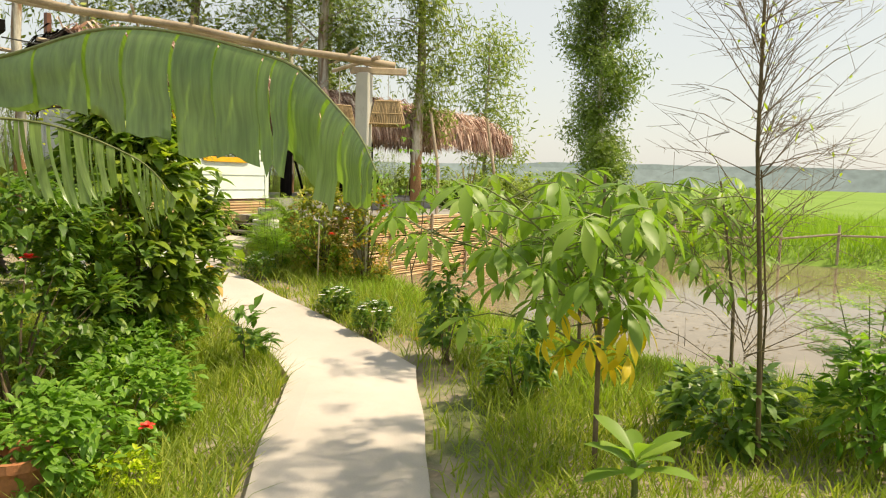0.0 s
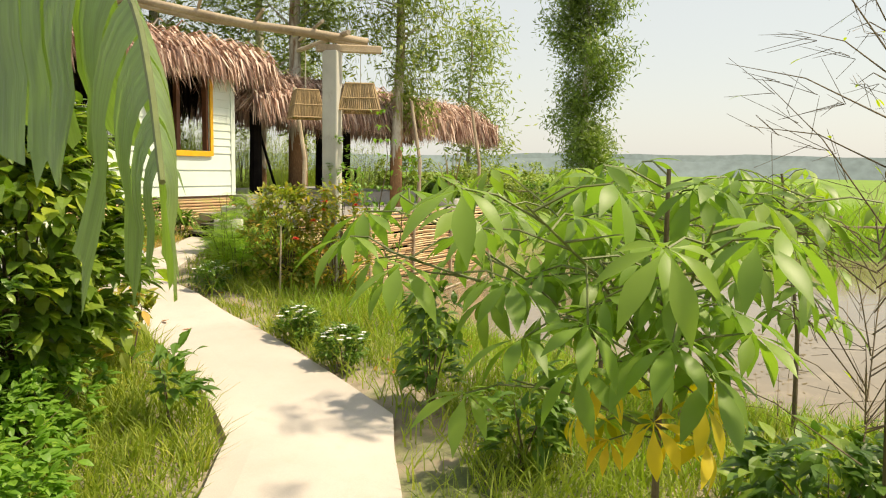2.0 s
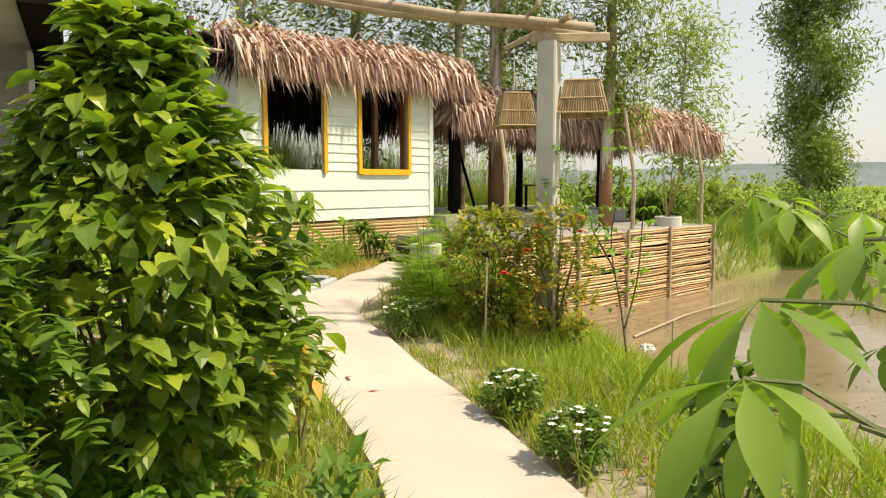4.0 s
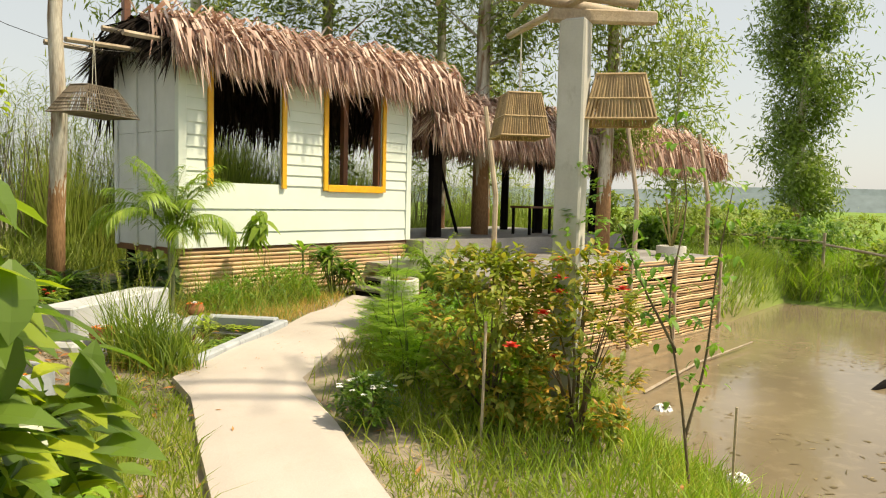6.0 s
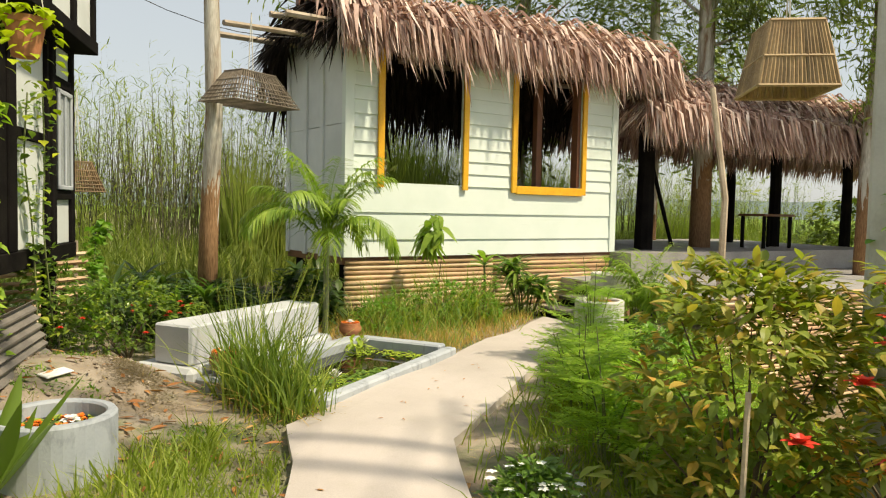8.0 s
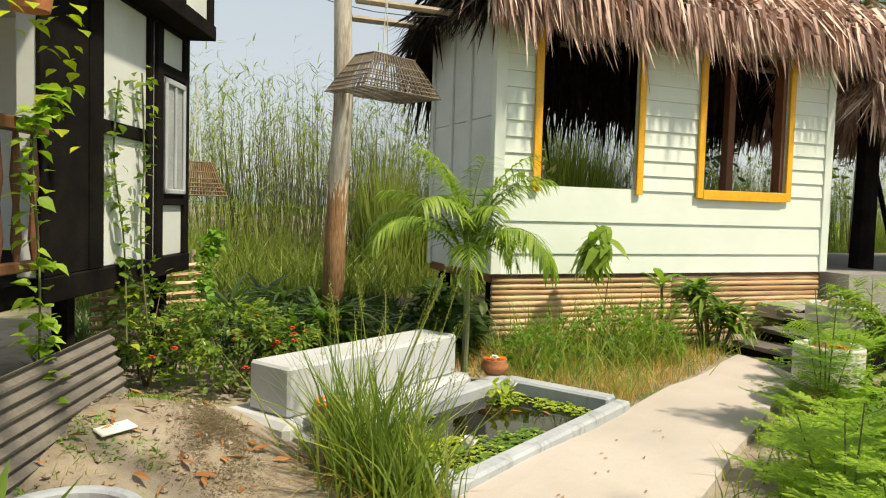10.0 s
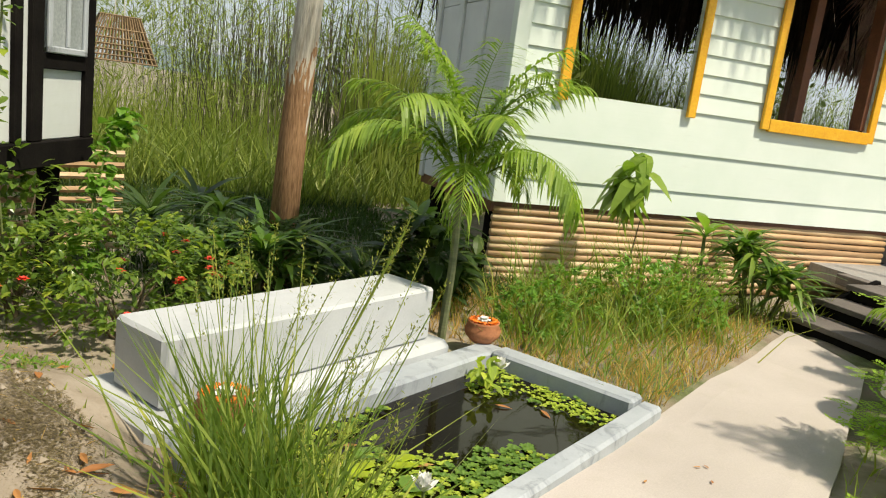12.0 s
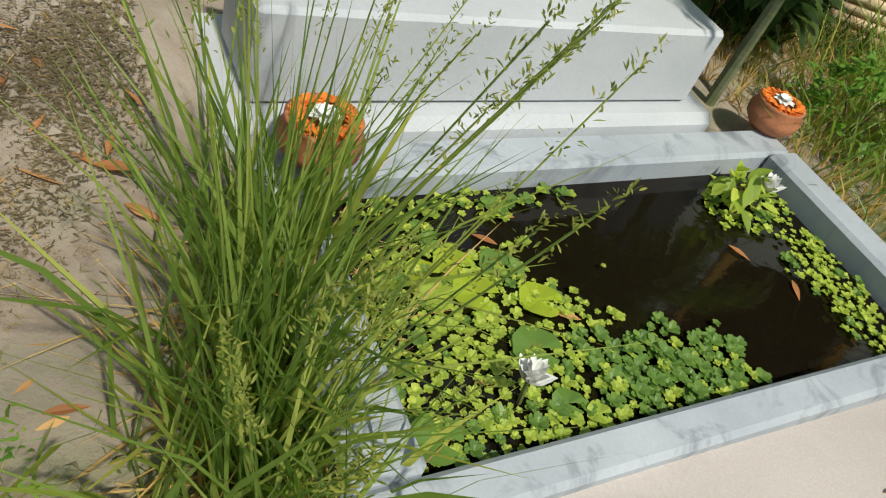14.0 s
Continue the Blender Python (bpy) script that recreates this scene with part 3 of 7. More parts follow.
def build_water():
    m = Mesh()
    m.add([(4.5, -16, -1.05), (26.5, -16, -1.05), (26.5, 9.4, -1.05), (4.5, 9.4, -1.05)], [(0, 1, 2, 3)])
    put("water", m, M["pond"], label="shallow muddy brown pond water", category="pond", kind="structure")
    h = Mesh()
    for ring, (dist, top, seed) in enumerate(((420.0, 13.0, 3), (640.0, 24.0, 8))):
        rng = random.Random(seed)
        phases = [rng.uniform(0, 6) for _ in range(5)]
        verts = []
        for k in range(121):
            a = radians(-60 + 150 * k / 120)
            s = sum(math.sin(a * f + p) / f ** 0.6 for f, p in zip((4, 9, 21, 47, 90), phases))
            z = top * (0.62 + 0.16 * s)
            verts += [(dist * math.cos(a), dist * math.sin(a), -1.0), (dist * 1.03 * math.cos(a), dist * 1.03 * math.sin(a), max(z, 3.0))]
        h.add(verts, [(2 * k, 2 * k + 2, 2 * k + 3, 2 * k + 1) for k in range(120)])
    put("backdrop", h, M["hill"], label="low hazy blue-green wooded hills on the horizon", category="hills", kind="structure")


build_ground()
build_path()
build_water()


# ---- lily basin and bench ----
def in_pond(u0, u1, v0, v1, z0, z1, bev=0.02):
    c = pond_at((u0 + u1) / 2, (v0 + v1) / 2, (z0 + z1) / 2)
    return Mesh().box((u1 - u0, v1 - v0, z1 - z0), Matrix.Translation(c) @ Matrix.Rotation(POND_A, 4, "Z"), bev)


def build_basin():
    basin = thing("lily_basin", pond_at(0.8, 0.39, 0.0), "rectangular grey cement lily basin beside the path", "basin")
    inv = basin.matrix_basis.inverted()
    L, D, top = 1.62, 0.78, 0.085
    for u0, u1, v0, v1, z1 in ((-0.16, L + 0.13, -0.10, 0, top - 0.012), (-0.16, L + 0.13, D, D + 0.14, top), (-0.16, 0, 0, D, top), (L, L + 0.13, 0, D, top + 0.012)):
        put("rim", in_pond(u0, u1, v0, v1, -0.42, z1, 0.014), M["cement"], basin, m=inv)
    put("bottom", in_pond(0, L, 0, D, -0.46, -0.40), M["cement"], basin, m=inv)
    wm = Mesh()
    wm.add([pond_at(u, v, WATER_Z) for u, v in ((0, 0), (L, 0), (L, D), (0, D))], [(0, 1, 2, 3)])
    put("basin_water", wm, M["basin"], label="still dark water in the lily basin", category="water", kind="structure")
    bench = thing("bench", pond_at(0.63, 1.16, 0.0), "white rendered cement bench block on a low slab behind the basin", "bench")
    inv = bench.matrix_basis.inverted()
    put("base_slab", in_pond(-0.20, 1.47, D + 0.142, 1.45, -0.25, 0.135, 0.03), M["bench"], bench, m=inv)
    put("seat_block", in_pond(-0.115, 1.37, 1.0, 1.32, 0.137, 0.405, 0.014), M["bench"], bench, m=inv)


build_basin()


# ---- hut ----
HX0, HX1, HY0, HY1, HZ0, HZ1 = 8.0, 12.09, 12.0, 13.55, 0.67, 3.3
WINDOWS = ((8.45, 9.51, 1.485, 2.92), (10.325, 11.43, 1.525, 2.92))


def board(x0, x1, y0, y1, z0, z1, bev=0.004):
    return Mesh().box((x1 - x0, y1 - y0, z1 - z0), Matrix.Translation(((x0 + x1) / 2, (y0 + y1) / 2, (z0 + z1) / 2)), bev)


def spans(x0, x1, z0, z1):
    """The stretches of a row of boards that the windows leave."""
    cuts = [(a - 0.005, b + 0.005) for a, b, c, d in WINDOWS if z1 > c + 0.01 and z0 < d - 0.01]
    out, x = [], x0
    for a, b in cuts:
        out.append((x, a))
        x = b
    return out + [(x, x1)]


def clapboard(x0, x1, z0, z1):
    m = Mesh()
    y = HY0
    lean = 0.022
    m.add([(x0, y - lean, z0), (x1, y - lean, z0), (x1, y - 0.004, z1 + 0.012), (x0, y - 0.004, z1 + 0.012),
           (x0, y + 0.02, z0), (x1, y + 0.02, z0), (x1, y + 0.02, z1 + 0.012), (x0, y + 0.02, z1 + 0.012)],
          [(0, 1, 2, 3), (5, 4, 7, 6), (4, 5, 1, 0), (3, 2, 6, 7), (4, 0, 3, 7), (1, 5, 6, 2)])
    return m


def build_hut():
    hut = thing("garden_hut", (0, 0, 0), "small pale mint clapboard hut on stilts, yellow window frames", "hut")
    rows = [HZ0, 0.86, 1.16, 1.48]
    while rows[-1] < HZ1 - 0.15:
        rows.append(rows[-1] + 0.147)
    for z0, z1 in zip(rows, rows[1:]):
        for x0, x1 in spans(HX0 + 0.06, HX1 - 0.06, z0, z1):
            put("clapboard", clapboard(x0, x1, z0, z1 - 0.004), M["board"], hut)
    for x0, x1 in ((HX0 - 0.02, HX0 + 0.09), (HX1 - 0.09, HX1 + 0.02)):
        put("corner_board", board(x0, x1, HY0 - 0.034, HY0 + 0.05, HZ0, HZ1), M["board"], hut)
    put("floor", board(HX0, HX1, HY0 + 0.03, HY1, HZ0 - 0.08, HZ0), M["red_wood"], hut)
    # left wall of wide panels, with battens
    for y0, y1 in ((HY0 + 0.06, 12.55), (12.56, 13.0), (13.01, HY1)):
        for z0, z1 in ((HZ0, 1.38), (1.385, 2.1), (2.105, 3.0), (3.005, HZ1 + 0.2)):
            put("wall_panel", board(HX0 - 0.004, HX0 + 0.03, y0, y1, z0, z1), M["panel"], hut)
    for y in (12.55, 13.0, HY1 - 0.04):
        put("batten", board(HX0 - 0.03, HX0 - 0.004, y - 0.04, y + 0.04, HZ0 - 0.02, HZ1), M["panel"], hut)
    # right and back walls, open above the sill
    put("side_wall", board(HX1 - 0.03, HX1, HY0 + 0.06, HY1, HZ0, 1.36), M["panel"], hut)
    put("back_wall", board(HX0 + 0.03, HX1 - 0.03, HY1 - 0.03, HY1, HZ0, 1.42), M["red_wood"], hut)
    for x in (HX0 + 0.1, HX1 - 0.1):
        put("post", board(x - 0.045, x + 0.045, HY1 - 0.13, HY1 - 0.04, HZ0, HZ1 + 0.6), M["red_wood"], hut)
    put("post", board(10.98, 11.07, HY0 + 0.35, HY0 + 0.44, HZ0, HZ1 + 0.5), M["red_wood"], hut)
    put("tie_beam", board(HX0, HX1, HY1 - 0.12, HY1 - 0.03, 3.0, 3.12), M["dark_wood"], hut)
    # window frames
    for k, (x0, x1, z0, z1) in enumerate(WINDOWS):
        win = put("window", board(x0 - 0.004, x1 + 0.004, HY0 + 0.06, HY0 + 0.09, z1 + 0.02, z1 + 0.10), M["red_wood"], hut)
        f0, f1 = HY0 - 0.055, HY0 - 0.0235
        lo = z0 - 0.10 if k else z0 - 0.05
        put("window_frame", board(x0 - 0.075, x0, f0, f1, lo, z1 + 0.08), M["yellow"], win)
        put("window_frame", board(x1, x1 + 0.075, f0, f1, lo, z1 + 0.08), M["yellow"], win)
        put("window_frame", board(x0 - 0.075, x1 + 0.075, f0, f1, z1 + 0.081, z1 + 0.15), M["yellow"], win)
        if k:
            put("window_frame", board(x0 - 0.004, x1 + 0.004, f0 - 0.006, f1, lo - 0.012, z0 - 0.012), M["yellow"], win)
            put("lining", board(x0, x0 + 0.05, HY0 + 0.0, HY0 + 0.12, z0, z1), M["red_wood"], win)
            put("lining", board(x1 - 0.05, x1, HY0 + 0.0, HY0 + 0.12, z0, z1), M["red_wood"], win)
        else:
            put("lining", board(x0, x0 + 0.03, HY0 + 0.0, HY0 + 0.12, z0, z1), M["dark_wood"], win)
    # stilts and round bamboo plinth
    for x in (HX0 + 0.12, 9.9, HX1 - 0.12):
        for y in (HY0 + 0.2, HY1 - 0.15):
            put("stilt", Mesh().tube([(x, y, -0.1), (x, y, HZ0 - 0.08)], 0.07, 8), M["dark_wood"], hut)
    rods = []
    for seed in range(5):
        q = random.Random(seed)
        mm = Mesh()
        pts, rad = [], []
        for i in range(9):
            pts.append((i * 0.25, q.uniform(-0.003, 0.003), q.uniform(-0.003, 0.003)))
            rad.append(0.027 * (1.12 if i % 2 else 1.0))
        mm.tube(pts, rad, 7)
        rods.append(mm.data("bamboo_rod", M["bamboo"], True))
    z = 0.06
    while z < 0.62:
        for x, turn in ((HX0 + 0.03, 0), (HX0 + 2.045, 0)):
            ob = put("bamboo_rod", R.choice(rods), None, hut)
            ob.matrix_basis = Matrix.Translation((x, HY0 + 0.03 + rnd(-0.006, 0.006), z)) @ Matrix.Rotation(rnd(-0.004, 0.004), 4, "Y") @ Matrix.Rotation(rnd(0, 6), 4, "X")
        z += 0.0545


build_hut()


def thatch_roof(name, label, a, b, back, eave_z, ridge_z, hang, count, seed, rear=0.6, ends=(True, True), inner="thatch", end_mat="thatch"):
    """A gabled palm roof: a and b are the ends of the front eave, back points from eave to ridge."""
    roof = thing(name, (0, 0, 0), label, "thatched roof")
    A, B, K = Vector((*a, 0)), Vector((*b, 0)), Vector((*back, 0))
    slab = Mesh()
    front = [A + Vector((0, 0, eave_z[0])), B + Vector((0, 0, eave_z[1]))]
    ridge = [A + K + Vector((0, 0, ridge_z[0])), B + K + Vector((0, 0, ridge_z[1]))]
    rearl = [A + K * 2 + Vector((0, 0, eave_z[0])), B + K * 2 + Vector((0, 0, eave_z[1]))]
    t = Vector((0, 0, 0.10))
    tops = [front[0], front[1], ridge[1], ridge[0], rearl[1], rearl[0]]
    slab.add(tops + [p - t for p in tops],
             [(0, 1, 2, 3), (3, 2, 4, 5), (7, 6, 9, 8), (8, 9, 11, 10), (1, 0, 6, 7), (5, 4, 10, 11), (0, 3, 9, 6), (3, 5, 11, 9), (2, 1, 7, 8), (4, 2, 8, 10)])
    put("thatch_bed", slab, M["thatch"], roof)
    rng = np.random.default_rng(seed)

    def slope(edge, top, n, over, nm, lo=0.0, mat="thatch"):
        s = rng.uniform(-0.01, 1.01, n)
        h = rng.uniform(lo, 1.0, n) ** 0.8
        e0, e1, t0, t1 = (np.array(p) for p in (*edge, *top))
        e = e0 + (e1 - e0) * s[:, None]
        r = t0 + (t1 - t0) * s[:, None]
        base = e + (r - e) * h[:, None]
        base[:, 2] += rng.uniform(0.0, 0.07, n)
        way = e - r
        way = way / np.linalg.norm(way, axis=1, keepdims=True)
        way += rng.normal(0, 0.22, (n, 3))
        way[:, 2] += rng.uniform(0.05, 0.5, n)
        long, wide = rng.uniform(0.55, 1.1, n), rng.uniform(0.028, 0.075, n)
        near = h < 0.4
        long[near] *= 0.62
        for part, sag in ((near, 0.85), (~near, 0.5)):
            strips(nm, base[part], way[part], long[part], wide[part], M[mat], roof, bend=0.0, label="", seed=seed + 5, sag=sag)
        # strands that hang from the eave
        k = int(n * 0.7)
        s = rng.uniform(-0.01, 1.01, k)
        e = e0 + (e1 - e0) * s[:, None] + rng.normal(0, 0.03, (k, 3))
        r = t0 + (t1 - t0) * s[:, None]
        wy = (e - r) / np.linalg.norm(e - r, axis=1, keepdims=True) * 0.25
        wy[:, 2] -= 1.0
        wy += rng.normal(0, 0.13, (k, 3))
        strips(nm, e, wy, rng.uniform(0.3, 1.0, k) ** 0.8 * over, rng.uniform(0.025, 0.07, k), M[mat], roof, bend=0.1, seed=seed + 9)

    slope(front, ridge, count, hang, "thatch_strands")
    if rear:
        slope([rearl[1], rearl[0]], [ridge[1], ridge[0]], count // 2, rear, "thatch_strands", 0.0, inner)
    for k, on in enumerate(ends):
        if on:
            side = (A - B).normalized() if k == 0 else (B - A).normalized()
            n = count // 8
            s = rng.uniform(0, 1, n)
            f, r, q = np.array(front[k]), np.array(ridge[k]), np.array(rearl[k])
            base = np.where((s < 0.5)[:, None], f + (r - f) * (2 * s)[:, None], r + (q - r) * (2 * s - 1)[:, None])
            way = np.tile(np.array(side) * 0.5 + np.array((0, 0, -0.9)), (n, 1)) + rng.normal(0, 0.25, (n, 3))
            strips("thatch_strands", base, way, rng.uniform(0.3, 0.65, n), rng.uniform(0.016, 0.045, n), M[end_mat if k == 0 else "thatch"], roof, bend=0.15, seed=seed + 2)
    return roof


# Rear slope, left gable and inner strands are coloured dark for roof shade.
hut_roof = thatch_roof("hut_roof", "shaggy brown palm thatch roof over the hut", (7.88, 11.78), (12.95, 11.80), (0, 0.95), (3.2, 3.3), (3.52, 3.72), 0.44, 4200, 11, 1.25, inner="shaded_thatch", end_mat="shaded_thatch")
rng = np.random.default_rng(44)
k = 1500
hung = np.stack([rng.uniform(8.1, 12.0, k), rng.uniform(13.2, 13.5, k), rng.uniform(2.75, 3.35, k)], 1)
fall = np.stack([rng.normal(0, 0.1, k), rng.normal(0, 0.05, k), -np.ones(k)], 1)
strips("underside_strands", hung, fall, rng.uniform(0.35, 0.85, k) * (1 + 0.25 * np.sin(hung[:, 0] * 5)), rng.uniform(0.03, 0.08, k), M["shaded_thatch"], hut_roof, bend=0.05, seed=45)
for x in (7.9, 9.2, 10.5, 11.8, 12.9):
    put("rafter", Mesh().tube([(x, 11.8, 3.05), (x, 12.75, 3.36), (x, 13.7, 3.05)], 0.035, 6), M["dark_wood"], hut_roof)
for y, z, x0 in ((11.95, 3.12, 7.3), (13.3, 3.12, 7.0), (12.77, 3.3, 7.45)):
    put("purlin", Mesh().tube([(x0, y, z), (13.0, y, z)], 0.035, 6), M["pole"], hut_roof)

# ---- deck and pavilion ----
SK0, SK1 = Vector((10.95, 9.50)), Vector((17.9, 8.95))
DECK_Z, UP_Z = 0.35, 0.66


def slab_mesh(poly, z0, z1):
    n = len(poly)
    m = Mesh()
    m.add([(x, y, z1) for x, y in poly] + [(x, y, z0) for x, y in poly],
          [tuple(range(n)), tuple(range(2 * n - 1, n - 1, -1))] + [(n + i, n + (i + 1) % n, (i + 1) % n, i) for i in range(n)])
    return m


def build_deck():
    deck = thing("deck", (0, 0, 0), "raised grey cement deck in two levels with bamboo skirt", "deck")
    put("lower_slab", slab_mesh([(SK0.x + 0.02, SK0.y + 0.05), (SK1.x, SK1.y + 0.05), (19.4, 15.5), (11.2, 12.4)], DECK_Z - 0.14, DECK_Z), M["deck"], deck)
    put("upper_slab", slab_mesh([(12.2, 11.75), (18.4, 11.35), (19.2, 15.4), (12.2, 15.4)], DECK_Z + 0.004, UP_Z), M["deck"], deck)
    rods = []
    for seed in range(4):
        q = random.Random(40 + seed)
        mm = Mesh()
        mm.tube([(i * 0.35, q.uniform(-0.004, 0.004), q.uniform(-0.008, 0.008)) for i in range(6)], [0.02 * q.uniform(0.85, 1.15) for i in range(6)], 6)
        rods.append(mm.data("bamboo_rod", M["bamboo"], True))
    L = (SK1 - SK0).length
    ang = math.atan2(SK1.y - SK0.y, SK1.x - SK0.x)
    z = -1.18
    while z < DECK_Z + 0.01:
        s = rnd(-0.3, 0.0)
        while s < L - 1.5:
            ob = put("bamboo_rod", R.choice(rods), None, deck)
            p = SK0 + (SK1 - SK0) * (max(s, 0.0) / L)
            ob.matrix_basis = Matrix.Translation((p.x, p.y + rnd(-0.015, 0.015), z)) @ Matrix.Rotation(ang, 4, "Z") @ Matrix.Rotation(rnd(-0.012, 0.012), 4, "Y")
            s += 1.74
        z += 0.046
    for s in (0.04, 0.28, 0.5, 0.72, 0.985):
        p = SK0 + (SK1 - SK0) * s
        put("stake", Mesh().tube([(p.x, p.y - 0.06, -1.5), (p.x + 0.02, p.y - 0.05, DECK_Z + 0.05)], 0.03, 6), M["pole"], deck)
    # Unseen near-black sheet added for the shade under the deck between rods.
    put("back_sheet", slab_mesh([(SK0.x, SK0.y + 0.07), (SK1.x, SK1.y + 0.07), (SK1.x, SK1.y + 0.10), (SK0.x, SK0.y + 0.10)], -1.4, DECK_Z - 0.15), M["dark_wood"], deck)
    steps = thing("steps", (0, 0, 0), "short flight of dark plank steps up to the deck", "steps")
    for k in range(3):
        x = 10.12 + 0.30 * k
        z = 0.115 * (k + 1)
        put("tread", board(x, x + 0.31, 10.15, 11.25, z - 0.04, z), M["step"], steps)
        put("riser", board(x + 0.03, x + 0.05, 10.17, 11.23, z - 0.115, z - 0.042), M["dark_wood"], steps)
    put("landing", board(11.02, 11.6, 9.75, 11.6, 0.26, 0.348), M["step"], steps)
    for y in (10.14, 11.26):
        put("stringer", Mesh().box((1.05, 0.05, 0.12), Matrix.Translation((10.6, y, 0.14)) @ Matrix.Rotation(-0.36, 4, "Y")), M["dark_wood"], steps)


build_deck()
pavilion = thatch_roof("pavilion_roof", "long low palm thatch roof over the deck", (12.55, 11.75), (19.9, 9.75), (0.42, 1.5), (2.72, 2.42), (3.42, 3.08), 0.66, 4200, 23)
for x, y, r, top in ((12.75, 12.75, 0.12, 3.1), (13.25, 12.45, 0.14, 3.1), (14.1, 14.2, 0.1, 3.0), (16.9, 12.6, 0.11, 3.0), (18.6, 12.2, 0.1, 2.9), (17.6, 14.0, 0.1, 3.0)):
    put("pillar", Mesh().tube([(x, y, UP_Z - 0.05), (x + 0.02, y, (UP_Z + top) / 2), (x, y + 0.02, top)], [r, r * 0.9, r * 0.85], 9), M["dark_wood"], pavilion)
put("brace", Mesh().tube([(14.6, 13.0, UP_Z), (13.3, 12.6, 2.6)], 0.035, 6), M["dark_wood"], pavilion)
for x, y, z0 in ((15.3, 9.55, DECK_Z), (17.75, 9.2, -0.9), (12.2, 10.35, DECK_Z)):
    put("thin_post", Mesh().tube([(x, y, z0 - 0.02), (x + 0.03, y, 1.4), (x + 0.05, y + 0.25, 2.75)], [0.045, 0.04, 0.035], 7), M["pole"], pavilion)
table = thing("bench_table", (16.2, 12.3, UP_Z), "small reddish wooden table on the deck", "table")
put("tabletop", Mesh().box((0.9, 0.5, 0.04), pose(0, 0, 0.56)), M["red_wood"], table)
for x in (-0.38, 0.38):
    for y in (-0.2, 0.2):
        put("leg", Mesh().box((0.05, 0.05, 0.54), pose(x, y, 0.27)), M["dark_wood"], table)


# ---- plants: makers ----
BLADE = (0.0, 0.8, 1.0, 0.75, 0.0)
OVAL = (0.12, 0.85, 1.0, 0.7, 0.0)
LANCE = (0.1, 0.7, 1.0, 0.8, 0.45, 0.0)


def gz(x, y):
    return float(ground_z(x, y))


def bush(name, label, category, at, radii, leaves, size, mat, stems=9, shape=OVAL, droop=0.35, inner=0.35, group="", rise=0.35, twig="twig", lean=(0, 0), width=0.42, taper=0.0):
    """Branches from one foot, and leaves in tufts along them."""
    x, y = at
    z = gz(x, y)
    ob = thing(name, (x, y, z), label, category, group)
    rx, ry, h = radii
    tips = []
    for k in range(stems):
        a = 2 * math.pi * (k + rnd(0, 0.8)) / stems
        e = rnd(0.25, 1.0)
        tip = Vector((lean[0] + rx * 0.8 * math.cos(a) * math.sqrt(e), lean[1] + ry * 0.8 * math.sin(a) * math.sqrt(e), h * rnd(0.55, 0.95) * (1.05 - 0.3 * e)))
        mid = Vector((tip.x * 0.4, tip.y * 0.4, tip.z * rnd(0.45, 0.6)))
        put("branch", Mesh().tube([(rnd(-0.03, 0.03), rnd(-0.03, 0.03), -0.03), mid, tip], [0.004 + h * 0.006, 0.003 + h * 0.003, 0.002], 5), M[twig], ob)
        tips.append((mid, tip))
    m = Mesh()
    tufts = max(stems, int(leaves * 1.9) // 9)
    for k in range(tufts):
        a, t = rnd(0, 2 * math.pi), rnd(0, 1)
        rr = inner + (1 - inner) * math.sqrt(rnd(0, 1))
        zz = rise * h * 0.6 + (1 - rise * 0.6) * h * t
        bulge = math.sqrt(max(0.05, 1 - ((t - 0.42) / 0.62) ** 2)) * rnd(0.8, 1.12) * (1 - taper * max(0.0, t - 0.4))
        c = Vector((lean[0] * t + rx * rr * bulge * math.cos(a), lean[1] * t + ry * rr * bulge * math.sin(a), zz))
        out = Vector((math.cos(a), math.sin(a), rnd(-0.2, 0.9)))
        for q in range(9):
            d = (out + Vector((rnd(-1, 1), rnd(-1, 1), rnd(-0.8, 0.6))) * 0.95).normalized()
            s = size * rnd(0.6, 1.2)
            m.leaf(c + Vector((rnd(-1, 1), rnd(-1, 1), rnd(-1, 1))) * size * 0.5, d, (rnd(-0.3, 0.3), rnd(-0.3, 0.3), 1), s, s * width, droop * rnd(0.4, 1.4), 0.2, shape=shape)
    put("leaves", m, M[mat], ob, kind="stuff")
    return ob


def bloom(name, ob, c, size, mat, petals=6, rings=2):
    m = Mesh()
    for k in range(rings):
        for p in range(petals):
            a = 2 * math.pi * (p + 0.5 * k) / petals + rnd(-0.2, 0.2)
            tilt = 0.25 + 0.8 * k
            m.leaf(c, (math.cos(a), math.sin(a), tilt), (0, 0, 1), size * (1 - 0.25 * k), size * 0.55, 0.15, 0.25, shape=(0.2, 0.9, 1.0, 0.3))
    return put(name, m, M[mat], ob)


def clump(name, label, category, at, n, height, width, mat, spread=0.12, tilt=0.3, bend=0.35, seed=1, kind="", z=None):
    x, y = at
    rng = np.random.default_rng(seed)
    base = np.stack([rng.normal(0, spread, n), rng.normal(0, spread, n), np.zeros(n)], 1)
    way = np.stack([rng.normal(0, tilt, n), rng.normal(0, tilt, n), np.ones(n)], 1)
    ob = thing(name, (x, y, gz(x, y) if z is None else z), label, category)
    strips("foliage", base, way, height * rng.uniform(0.45, 1.0, n), width * rng.uniform(0.6, 1.3, n), M[mat], ob, bend=bend, seed=seed + 1)
    return ob


